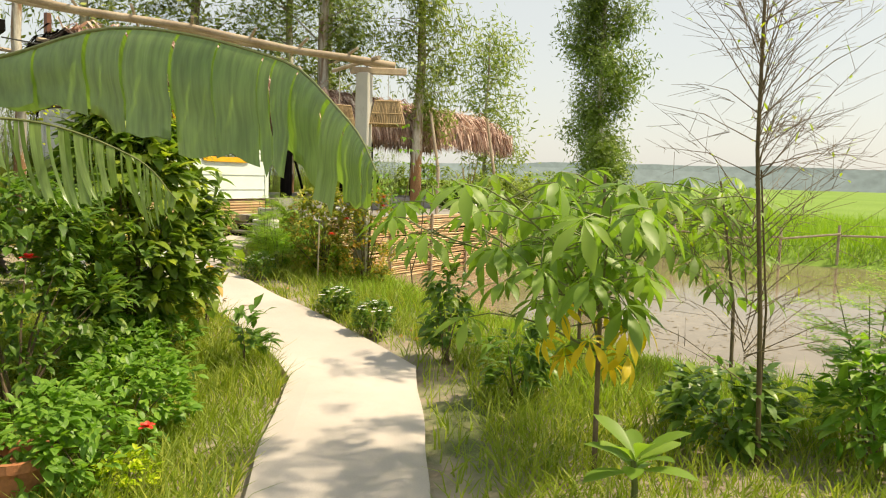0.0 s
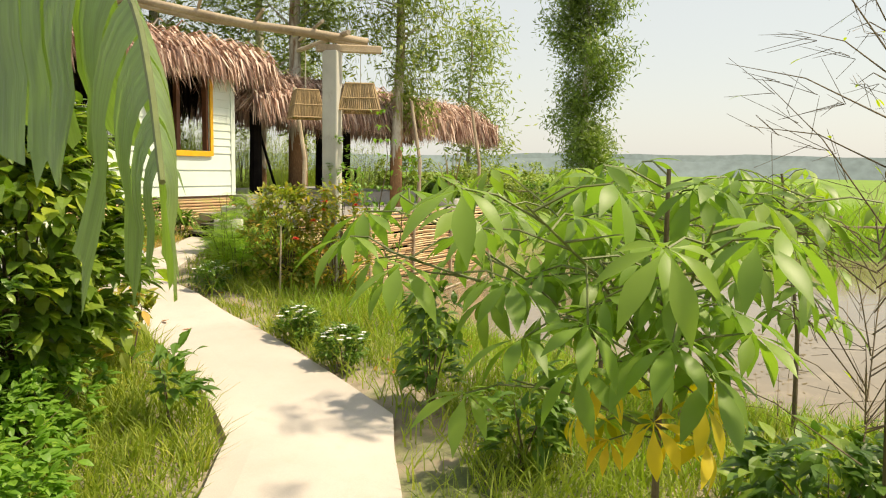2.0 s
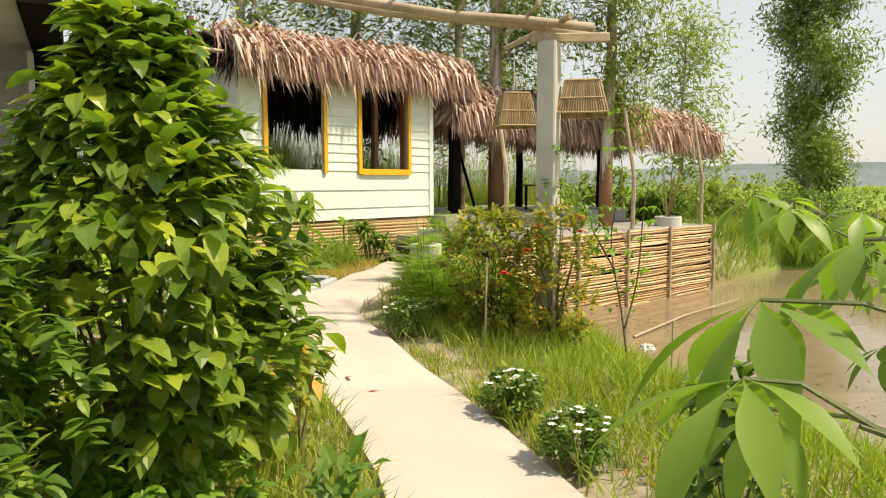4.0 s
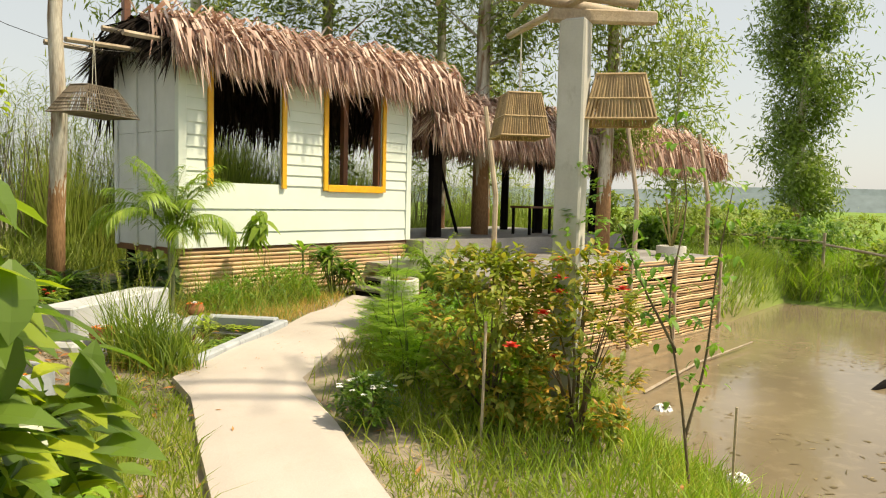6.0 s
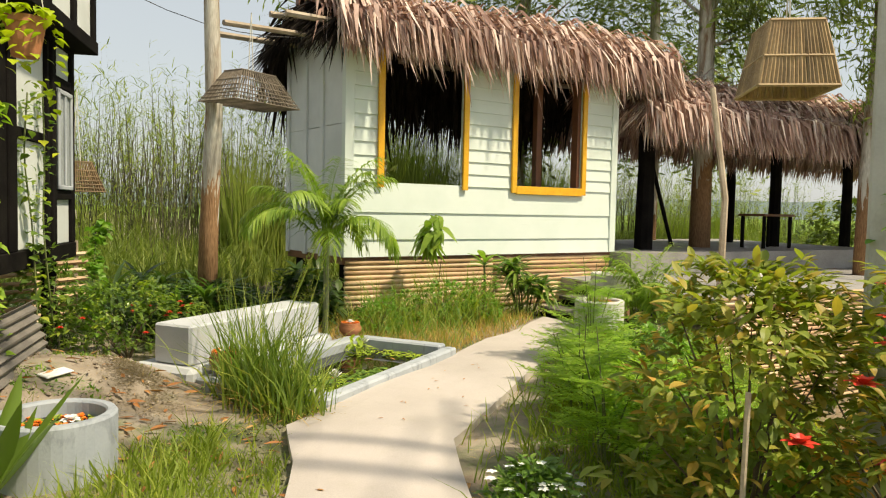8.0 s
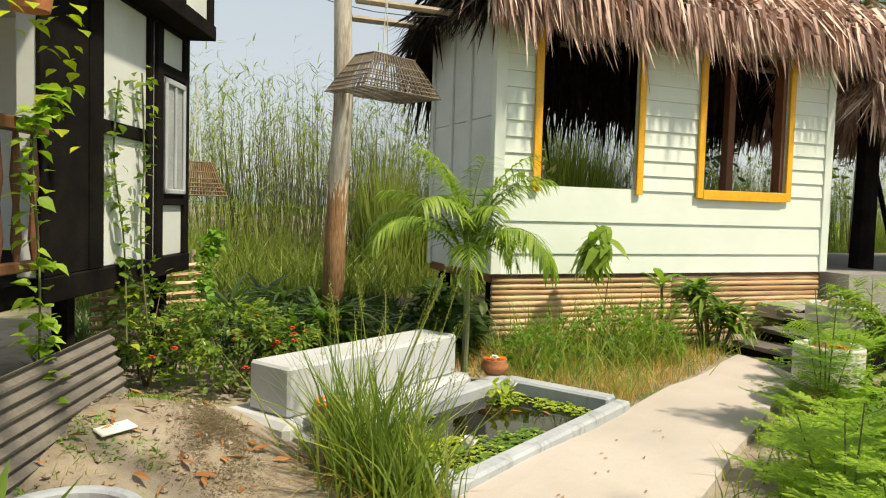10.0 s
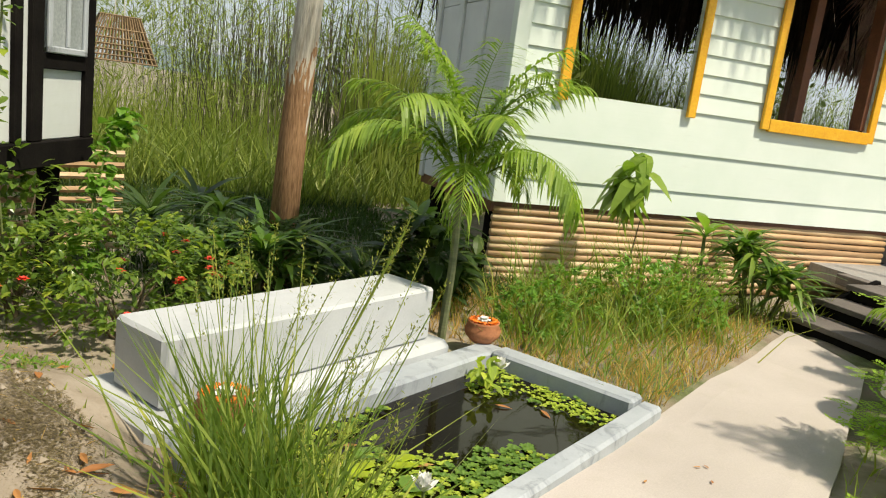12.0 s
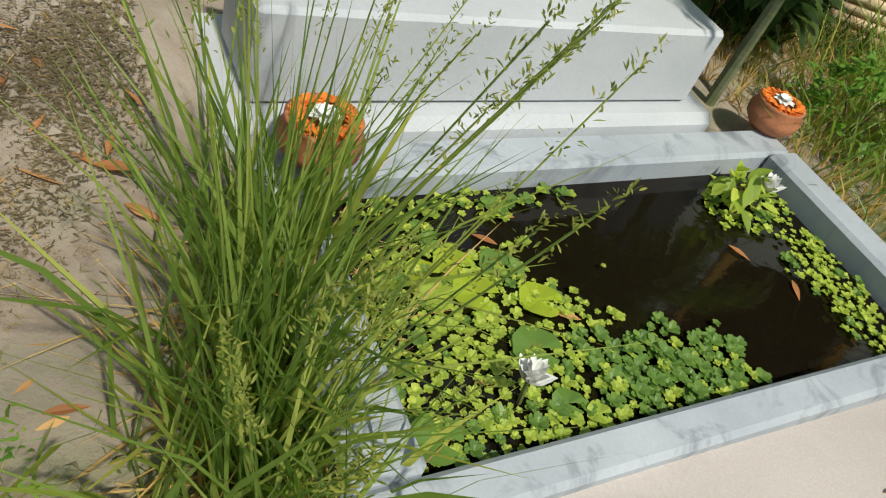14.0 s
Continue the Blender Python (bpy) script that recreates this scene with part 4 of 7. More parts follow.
def areca(name, label, at, stems, fronds, length, trunk, leaflet, z=None, lean=0.12):
    """A clump palm: ringed thin stems, arching ribs and long hanging leaflets."""
    x, y = at
    ob = thing(name, (x, y, gz(x, y) if z is None else z), label, "palm")
    for s in range(stems):
        a0 = 2 * math.pi * (s + rnd(0, 0.5)) / stems
        foot = Vector((0.05 * math.cos(a0), 0.05 * math.sin(a0), -0.05))
        top = Vector((lean * math.cos(a0), lean * math.sin(a0), trunk * rnd(0.85, 1.1)))
        put("stem", Mesh().tube([foot, foot.lerp(top, 0.5) + Vector((0.01, 0, 0)), top], [0.024, 0.019, 0.015], 8), M["palm_stem"], ob)
        for f in range(fronds):
            a = 2 * math.pi * (f + rnd(0, 0.6)) / fronds + s
            d = Vector((math.cos(a), math.sin(a), 0))
            e = rnd(0.72, 1.3) if f % 3 else rnd(1.32, 1.52)
            L = length * rnd(0.75, 1.1)
            pts, p = [top.copy()], top.copy()
            for k in range(10):
                el = e - (0.7 + 1.5 * (1.5 - e)) * (k / 9) ** 1.5 * 1.2
                p = p + (d * math.cos(el) + Vector((0, 0, math.sin(el)))) * (L / 10)
                pts.append(p.copy())
            m = Mesh().tube(pts, [0.007 - 0.0006 * k for k in range(11)], 4)
            side = d.cross(Vector((0, 0, 1)))
            n = 36
            for k in range(n):
                t = 0.2 + 0.79 * k / n
                i = min(int(t * 10), 9)
                q = pts[i].lerp(pts[i + 1], t * 10 - i)
                tang = (pts[i + 1] - pts[i]).normalized()
                ll = leaflet * (0.5 + 0.5 * math.sin(math.pi * (0.2 + 0.7 * t))) * rnd(0.85, 1.1)
                for sg in (-1, 1):
                    m.leaf(q, tang * 0.75 + side * sg * 0.8 + Vector((0, 0, rnd(-0.2, 0.1))), (0, 0, 1), ll, 0.017, rnd(0.3, 0.8), 0.15, shape=(0.4, 1.0, 0.8, 0.0))
            put("frond", m, M["palm"], ob)
    return ob


def feather_shrub(label, at, stems, height, reach, seed):
    """Thin stems with doubly divided leaves of many small leaflets."""
    q = random.Random(seed)
    x, y = at
    ob = thing("feathery_shrub", (x, y, gz(x, y)), label, "shrub")
    for s in range(stems):
        a0 = 2 * math.pi * (s + q.random()) / stems
        h = height * q.uniform(0.6, 1.0)
        out = reach * q.uniform(0.15, 0.6)
        pts = [Vector((0.03 * math.cos(a0), 0.03 * math.sin(a0), -0.03)), Vector((out * 0.4 * math.cos(a0), out * 0.4 * math.sin(a0), h * 0.5)), Vector((out * math.cos(a0), out * math.sin(a0), h))]
        put("stem", Mesh().tube(pts, [0.006, 0.0045, 0.0025], 5), M["stem"], ob)
        m = Mesh()
        for k in range(11):
            t = 0.25 + 0.75 * (k + q.random() * 0.6) / 11
            p = pts[0].lerp(pts[1], t * 2) if t < 0.5 else pts[1].lerp(pts[2], t * 2 - 1)
            a = k * 2.4 + q.uniform(-0.4, 0.4)
            d = Vector((math.cos(a), math.sin(a), q.uniform(0.1, 0.9))).normalized()
            L = reach * q.uniform(0.55, 1.0) * (1.15 - 0.45 * t)
            e = p + d * L - Vector((0, 0, 0.28 * L))
            m.tube([p, p + d * L * 0.55 + Vector((0, 0, 0.03 * L)), e], [0.002, 0.0015, 0.001], 3)
            side = d.cross(Vector((0, 0, 1))).normalized()
            for j in range(5):
                u = 0.3 + 0.7 * j / 4
                b = p.lerp(e, u) + Vector((0, 0, 0.03 * L))
                for sg in ((-1, 1) if j < 4 else (0,)):
                    rib = (d * 0.75 + side * sg * 0.9 + Vector((0, 0, q.uniform(-0.25, 0.1)))).normalized()
                    rl = L * 0.42 * (1.1 - 0.35 * u)
                    cross = rib.cross(Vector((0, 0, 1))).normalized()
                    for i in range(8):
                        w = 0.12 + 0.88 * i / 7
                        c = b + rib * rl * w - Vector((0, 0, 0.12 * rl * w * w))
                        for g in (-1, 1):
                            ll = rl * 0.30 * q.uniform(0.85, 1.1)
                            dd = (rib * 0.45 + cross * g + Vector((0, 0, q.uniform(-0.25, 0.15)))).normalized()
                            sd = dd.cross(Vector((0, 0, 1))).normalized() * ll * 0.21
                            m.add([c, c + dd * ll * 0.5 - sd, c + dd * ll, c + dd * ll * 0.5 + sd], [(0, 1, 2, 3)])
        put("leaves", m, M["fern"], ob)
    return ob


def strap_plant(name, label, at, stems, height, length, width, mat, spread=0.12, count=22):
    """Rosettes of long drooping strap leaves on short stems."""
    x, y = at
    ob = thing(name, (x, y, gz(x, y)), label, "plant")
    for s in range(stems):
        a0 = 2 * math.pi * (s + rnd(0, 0.6)) / stems
        top = Vector((spread * math.cos(a0), spread * math.sin(a0), height * rnd(0.4, 1.0)))
        put("stem", Mesh().tube([(top.x * 0.4, top.y * 0.4, -0.04), top], [0.013, 0.010], 6), M["stem"], ob)
        m = Mesh()
        for k in range(count):
            a = 2.4 * k + rnd(-0.2, 0.2)
            up = rnd(0.1, 1.7)
            m.leaf(top - Vector((0, 0, 0.05 * rnd(0, 1))), (math.cos(a), math.sin(a), up), (0, 0, 1), length * rnd(0.7, 1.1), width, rnd(0.35, 0.9), 0.3, shape=(0.5, 0.85, 1.0, 0.85, 0.5, 0.0))
        put("leaves", m, M[mat], ob, smooth=True)
    return ob


def frangipani(label, at, height, size):
    x, y = at
    ob = thing("frangipani", (x, y, gz(x, y)), label, "shrub")
    put("stem", Mesh().tube([(0, 0, -0.05), (0.01, 0.0, height * 0.6), (0.0, 0.01, height)], [0.016, 0.014, 0.012], 8), M["stem"], ob)
    for k in range(13):
        a = 2.4 * k
        ln = size * rnd(0.8, 1.1)
        put("leaf", Mesh().leaf((0, 0, height - 0.06 + 0.006 * k), (math.cos(a), math.sin(a), 0.15 + 0.09 * k), (0, 0, 1), ln, ln * 0.36, 0.28, 0.25, shape=(0.12, 0.3, 0.62, 0.9, 1.0, 0.8, 0.0)), M["cassava"], ob, smooth=True)
    return ob


def palmate(leaflets, size, seed):
    """One hand-shaped leaf with its stalk's end at the origin."""
    q = random.Random(seed)
    m = Mesh()
    for k in range(leaflets):
        a = radians(-142 + 284 * k / (leaflets - 1))
        ln = size * (1.0 - 0.36 * abs(a) / 2.5) * q.uniform(0.9, 1.08)
        m.leaf((0, 0, 0), (math.cos(a), math.sin(a), q.uniform(-0.62, -0.02)), (0, 0, 1), ln, ln * 0.265, 0.32 + q.uniform(-0.12, 0.25), 0.22, shape=(0.03, 0.1, 0.42, 0.82, 1.0, 0.86, 0.45, 0.0))
    return m


PALMATE = [palmate(7, 0.24, s).data("leaf", M["cassava"], True) for s in range(4)]
PALMATE_Y = [palmate(7, 0.18, 20 + s).data("leaf", M["yellow_leaf"], True) for s in range(2)]


def cassava(at, label, stems, leaf_scale=1.0, yellow=0, z=None, group=""):
    """stems: lists of points from the foot; leaves stand round the upper part of each."""
    x, y = at
    ob = thing("cassava", (x, y, gz(x, y) if z is None else z), label, "shrub", group)
    for first, (pts, count, lo) in enumerate(stems):
        pts = [Vector((p[0], p[1], p[2] * 1.22)) for p in pts]
        put("stem", Mesh().tube(pts, [(0.015 if first == 0 else 0.0065) * (1 - 0.55 * k / (len(pts) - 1)) for k in range(len(pts))], 7), M["twig" if first == 0 else "stem"], ob)
        for k in range(count):
            t = lo + (1 - lo) * (k + rnd(0, 0.6)) / count
            s = min(t, 0.999) * (len(pts) - 1)
            i = int(s)
            p = pts[i].lerp(pts[i + 1], s - i)
            a = k * 2.4 + rnd(-0.4, 0.4)
            up = rnd(0.0, 0.45) if t > 0.7 else rnd(-0.5, 0.2)
            d = Vector((math.cos(a), math.sin(a), up)).normalized()
            stalk = rnd(0.14, 0.3) * leaf_scale
            e = p + d * stalk
            put("leaf_stalk", Mesh().tube([p, p + d * stalk * 0.6 + Vector((0, 0, 0.02)), e], [0.004, 0.003, 0.003], 4), M["stem"], ob)
            mesh = R.choice(PALMATE_Y) if k < yellow and not first else R.choice(PALMATE)
            leaf = put("leaf", mesh, None, ob)
            sc = leaf_scale * rnd(0.75, 1.12)
            turn = Vector((d.x, d.y, -0.12)).to_track_quat("X", "Z").to_matrix().to_4x4()
            leaf.matrix_basis = Matrix.Translation(e) @ turn @ Matrix.Rotation(rnd(-0.35, 0.35), 4, "X") @ Matrix.Rotation(rnd(-0.15, 0.45), 4, "Y") @ Matrix.Scale(sc, 4)
    return ob


def gum_tree(at, label, height, radius, crown, seed, leaf=0.16, count=3200, bare=0.35, lean=(0, 0), z=None, wide=1.0, hang=1.0, nl=26, spread=0.2, foliage="gum_leaf"):
    """Tall tree: trunk, limbs, and hanging leaf tufts along the limbs."""
    q = random.Random(seed)
    x, y = at
    ob = thing("gum_tree", (x, y, gz(x, y) - 0.05 if z is None else z), label, "tree")
    pts, rad = [], []
    for k in range(9):
        t = k / 8
        pts.append(Vector((lean[0] * t + q.uniform(-1, 1) * 0.012 * height * t, lean[1] * t + q.uniform(-1, 1) * 0.012 * height * t, height * t)))
        rad.append(radius * (1 - 0.78 * t) + 0.008)
    put("trunk", Mesh().tube(pts, rad, 10), M["bark"], ob, smooth=True)
    limbs, m = Mesh(), Mesh()
    for k in range(nl):
        t = bare + (1 - bare) * (k + q.random()) / nl
        s = min(t, 0.999) * 8
        p = pts[int(s)].lerp(pts[int(s) + 1], s - int(s))
        a = q.uniform(0, 6.28)
        prof = crown * (0.55 + 0.45 * math.sin(math.pi * min(1, (t - bare) / (1 - bare) * 0.9 + 0.15))) * q.uniform(0.45, 1.1) * wide
        d = Vector((math.cos(a), math.sin(a), q.uniform(0.1, 0.8)))
        e = p + d * prof
        mid = p + d * prof * 0.5 + Vector((0, 0, 0.08 * prof))
        limbs.tube([p, mid, e], [radius * 0.22 * (1.2 - t) + 0.008, 0.012, 0.005], 5)
        for c in range(max(4, int(count * 2.4) // nl // 12)):
            w = q.uniform(0.25, 1.08)
            c0 = p.lerp(e, w) + Vector((q.gauss(0, 1), q.gauss(0, 1), q.gauss(-0.4, 0.8))) * prof * spread
            for j in range(12):
                dd = Vector((q.uniform(-1, 1), q.uniform(-1, 1), q.uniform(-1.6, 0.3) * hang)).normalized()
                o = c0 + Vector((q.gauss(0, 1), q.gauss(0, 1), q.gauss(0, 1.5) - (1.0 + 0.42 * j if hang > 1.2 else 0.0))) * leaf * (0.8 if hang > 1.2 else 1.3)
                ln = leaf * q.uniform(0.7, 1.4)
                sd = dd.orthogonal().normalized() * ln * 0.17
                m.add([o, o + dd * ln * 0.5 - sd, o + dd * ln, o + dd * ln * 0.5 + sd], [(0, 1, 2, 3)])
    put("branchwork", limbs, M["bark"], ob, kind="stuff")
    put("crown", m, M[foliage], ob)
    return ob


# ---- banana plant ----
RIB = [(1.12, 4.80, 0.95), (1.2, 4.68, 1.3), (1.42, 4.35, 1.58), (1.57, 3.96, 1.66), (1.60, 3.51, 1.73), (1.59, 3.2, 1.72), (1.57, 2.9, 1.67), (1.55, 2.64, 1.605), (1.52, 2.44, 1.54), (1.34, 2.17, 1.41), (1.20, 1.99, 1.32), (1.12, 1.89, 1.24)]


def spline(pts, n):
    p = [Vector(q) for q in pts]
    p = [p[0] * 2 - p[1]] + p + [p[-1] * 2 - p[-2]]
    out = []
    for k in range(n):
        s = k / (n - 1) * (len(p) - 3)
        i = min(int(s), len(p) - 4)
        t = s - i
        a, b, c, d = p[i:i + 4]
        out.append(0.5 * (2 * b + (c - a) * t + (2 * a - 5 * b + 4 * c - d) * t * t + (3 * b - a - 3 * c + d) * t ** 3))
    return out


def banana_leaf(rib, width, parent, seed, start=0.22, split=16, sides=(1, -1), fold=(0.55, 1.25), tear=1.0):
    """A torn leaf: strips of blade that hang from the rib."""
    q = random.Random(seed)
    line = spline(rib, 121)
    put("midrib", Mesh().tube(line[::4], [0.011 - 0.009 * k / 30 for k in range(31)], 6), M["stem"], parent)
    for side in sides:
        cuts = [start]
        while cuts[-1] < 0.999:
            cuts.append(min(1.0, cuts[-1] + (1 - start) / split * q.uniform(0.5, 1.7)))
        me = Mesh()
        uvs = []
        for a, b in zip(cuts, cuts[1:]):
            gap = (0.003 + 0.010 * q.random() ** 2) * tear
            swing, extra = q.uniform(-0.12, 0.12) * tear ** 0.6, 1 - q.uniform(-0.06, 0.12) * tear
            cols, rows = max(3, int((b - a) * 50)), 8
            grid = []
            for i in range(cols + 1):
                s = a + (b - a - gap) * i / cols
                f = s * 120
                k = min(int(f), 119)
                p = line[k].lerp(line[k + 1], f - k)
                tang = (line[min(k + 1, 120)] - line[max(k - 1, 0)]).normalized()
                out = tang.cross(Vector((0, 0, 1))).normalized() * side
                u = (s - start) / (1 - start)
                w = width * (min(1.0, 0.45 + 2.2 * u) * (1 - u ** 2.2) ** 0.7 + 0.02) * extra
                row = []
                for r in range(rows + 1):
                    t = r / rows
                    ang = fold[0] + (fold[1] - fold[0]) * min(1, t * 1.6)
                    e = 1 - 0.14 * q.random() if r == rows else 1.0
                    rip = 0.008 * math.sin(s * 160 + r * 0.5) * t
                    pos = p + (out * (math.cos(ang) * 0.55 + swing * t + rip) + Vector((0, 0, -1)) * math.sin(ang) + tang * (0.16 * t + swing * t * 0.6)) * (w * t * e)
                    row.append(len(me.v))
                    me.v.append(tuple(pos))
                    uvs.append((s, t))
                grid.append(row)
            for g, h in zip(grid, grid[1:]):
                for r in range(rows):
                    me.f.append((g[r], h[r], h[r + 1], g[r + 1]))
        data = me.data("leaf_blade", M["banana"], True)
        layer = data.uv_layers.new(name="UVMap")
        for loop in data.loops:
            layer.data[loop.index].uv = uvs[loop.vertex_index]
        put("leaf_blade", data, None, parent)


banana = thing("banana_plant", (0, 0, 0), "banana plant with one long torn arching leaf over the path edge", "banana plant")
put("pseudostem", Mesh().tube([(1.1, 4.86, -0.25), (1.1, 4.84, 0.5), (1.12, 4.80, 1.05)], [0.10, 0.085, 0.06], 10), M["culm"], banana)
banana_leaf(RIB, 0.44, banana, 5, start=0.25, split=16, tear=0.75)
banana_leaf([(1.12, 4.80, 0.95), (1.3, 4.35, 1.35), (1.7, 4.05, 1.42), (2.0, 3.75, 1.28), (2.1, 3.6, 1.1)], 0.34, banana, 9, start=0.35, split=24, tear=3.0, fold=(1.0, 1.45))
banana_leaf([(1.12, 4.80, 0.95), (0.98, 4.2, 1.6), (1.05, 3.9, 2.2), (1.1, 3.6, 2.6)], 0.3, banana, 12, start=0.45, split=5)
banana_leaf([(1.12, 4.80, 0.95), (1.25, 4.6, 1.6), (1.6, 4.75, 1.95), (2.0, 4.8, 2.0)], 0.3, banana, 14, start=0.4, split=9)

# ---- shrubs beside the path ----
bush("weed", "round-leaved bright green weed at the path edge", "weed", (4.42, 6.75), (0.2, 0.22, 0.4), 60, 0.13, "fern", 4, OVAL, 0.3, 0.2, "garden weeds", width=0.7)
citrus = bush("citrus_shrub", "tall glossy dark green citrus shrub beside the path", "shrub", (3.23, 5.32), (0.61, 0.62, 2.05), 2300, 0.135, "citrus", 14, OVAL, 0.45, 0.35, width=0.5, taper=1.15)
bush("hibiscus_shrub", "dark leafy hibiscus shrub with red flowers", "shrub", (2.2, 5.0), (0.7, 0.6, 1.35), 1400, 0.09, "dark_leaf", 10)
hib = bush("hibiscus_shrub", "dark leafy hibiscus shrub with red flowers", "shrub", (1.55, 5.6), (0.8, 0.7, 1.7), 1500, 0.09, "dark_leaf", 10)
for c in ((0.45, -0.75, 1.15), (0.30, -0.78, 0.98), (0.75, -0.6, 0.9), (-0.1, -0.7, 1.2)):
    bloom("flower", hib, Vector(c), 0.06, "red")
for k, (x, y) in enumerate(((2.75, 4.75), (2.3, 4.2), (1.7, 4.0), (3.1, 5.0), (3.3, 5.5), (4.1, 6.62), (1.2, 4.4))):
    bush("weed", "leafy green garden weed in the grass", "weed", (x, y), (0.38, 0.34, 0.42), 520, 0.07, "weed", 7, OVAL, 0.3, 0.2, "garden weeds", width=0.5)
w = bush("pepper_plant", "low green plant with red pods", "plant", (1.75, 3.75), (0.25, 0.25, 0.4), 240, 0.06, "weed", 5)
bloom("red_pod", w, Vector((0.12, -0.22, 0.33)), 0.045, "red", 4, 2)
bush("lime_shrub", "small bright lime green shrub in grass", "shrub", (1.83, 3.62), (0.15, 0.15, 0.2), 260, 0.035, "lime", 6, OVAL, 0.2, 0.1)
bush("croton", "slender plant with bronze and green leaves", "plant", (4.1, 5.5), (0.16, 0.16, 0.6), 100, 0.12, "bronze", 4, LANCE, 0.3, 0.2)
bush("young_shrub", "young dark leafy shoot at the path edge", "plant", (3.55, 4.55), (0.1, 0.1, 0.6), 45, 0.12, "dark_leaf", 2, LANCE)

for k, (x, y, s) in enumerate(((6.22, 6.87, 1.1), (5.30, 5.06, 1.0), (4.96, 4.43, 1.05))):
    ob = bush("chrysanthemum", "round dark green chrysanthemum with small white flowers", "flower bush", (x, y), (0.17 * s, 0.17 * s, 0.27 * s), 620, 0.045, "dark_leaf", 8, OVAL, 0.2, 0.1, "flower bushes along the path")
    for j in range(24):
        a, r = rnd(0, 6.28), 0.17 * s * math.sqrt(rnd(0, 1))
        bloom("flower", ob, Vector((r * math.cos(a), r * math.sin(a), 0.29 * s - r * 0.45)), 0.023, "white", 6, 1)

cassava((3.25, 1.98), "tall cassava-like shrub with hand-shaped leaves, lower ones yellow", [
    ([(0, 0, -0.05), (-0.02, 0.0, 0.40), (-0.04, 0.0, 0.85), (-0.06, 0.0, 1.2)], 30, 0.36),
    ([(-0.04, 0.02, 0.62), (-0.2, 0.4, 0.9), (-0.38, 0.78, 1.12)], 9, 0.35),
    ([(-0.2, 0.4, 0.86), (-0.34, 0.6, 0.92), (-0.46, 0.78, 0.98)], 7, 0.3),
    ([(-0.04, 0.0, 0.66), (-0.4, 0.12, 0.95), (-0.72, 0.22, 1.12)], 11, 0.3),
    ([(-0.04, 0.0, 0.62), (-0.4, -0.12, 0.92), (-0.72, -0.22, 1.1)], 11, 0.3),
    ([(-0.04, 0.0, 0.5), (-0.25, 0.2, 0.62), (-0.42, 0.36, 0.68)], 3, 0.5),
    ([(-0.04, 0.0, 0.55), (-0.3, -0.02, 0.72), (-0.55, 0.0, 0.82)], 4, 0.5),
    ([(-0.04, 0.0, 0.68), (0.25, -0.2, 0.98), (0.5, -0.4, 1.14)], 12, 0.3),
    ([(-0.04, 0.0, 0.66), (0.2, 0.3, 0.96), (0.4, 0.62, 1.12)], 12, 0.3),
    ([(-0.04, 0.0, 0.68), (0.4, 0.05, 0.98), (0.75, 0.12, 1.14)], 11, 0.3)], 1.0, 10)
cassava((5.3, 1.6), "cassava-like shrub with broad hand-shaped green leaves", [
    ([(0, 0, -0.05), (0.02, 0.02, 0.5), (0.0, 0.1, 0.95), (-0.05, 0.15, 1.22)], 22, 0.4),
    ([(0.01, 0.05, 0.7), (0.25, 0.1, 1.0), (0.5, 0.12, 1.15)], 14, 0.3)], 0.95)
cassava((4.9, 2.6), "cassava-like shrub with broad hand-shaped green leaves", [
    ([(0, 0, -0.05), (0.02, 0.02, 0.5), (0.05, 0.05, 0.95), (0.08, 0.1, 1.2)], 24, 0.3),
    ([(0.03, 0.03, 0.6), (0.4, 0.2, 0.95), (0.7, 0.25, 1.15)], 18, 0.25),
    ([(0.03, 0.03, 0.6), (-0.15, 0.45, 0.95), (-0.25, 0.8, 1.12)], 18, 0.25)], 0.95)
bush("young_shrub", "dark narrow-leaved shrub by the path", "shrub", (4.62, 3.55), (0.16, 0.16, 0.75), 170, 0.11, "dark_leaf", 5, LANCE, 0.6)
bush("young_shrub", "dark narrow-leaved shrub by the path", "shrub", (4.05, 2.75), (0.16, 0.16, 0.5), 120, 0.12, "dark_leaf", 4, LANCE, 0.5)
bush("broadleaf_shrub", "dense dark green broad-leaved shrub on the bank", "shrub", (3.95, 1.45), (0.32, 0.3, 0.42), 280, 0.12, "dark_leaf", 9, LANCE)
bush("broadleaf_shrub", "dense dark green broad-leaved shrub on the bank", "shrub", (4.12, 0.72), (0.30, 0.30, 0.66), 240, 0.13, "weed", 8, LANCE)
frangipani("young frangipani with thick pale green leaves", (2.72, 1.66), 0.30, 0.25)
feather_shrub("tall light green feather-leaved shrub on the bank", (4.35, 0.78), 4, 1.42, 0.42, 530)

for k, (x, y) in enumerate(((7.4, 7.3), (7.9, 7.7), (8.4, 8.25), (8.75, 8.45), (7.1, 6.6), (9.2, 8.9))):
    bush("weed", "leafy green weed in the grass on the bank", "weed", (x, y), (0.32, 0.3, 0.36), 340, 0.06, ("weed", "fern", "dark_leaf")[k % 3], 6, OVAL, 0.3, 0.2, "garden weeds", width=0.5)

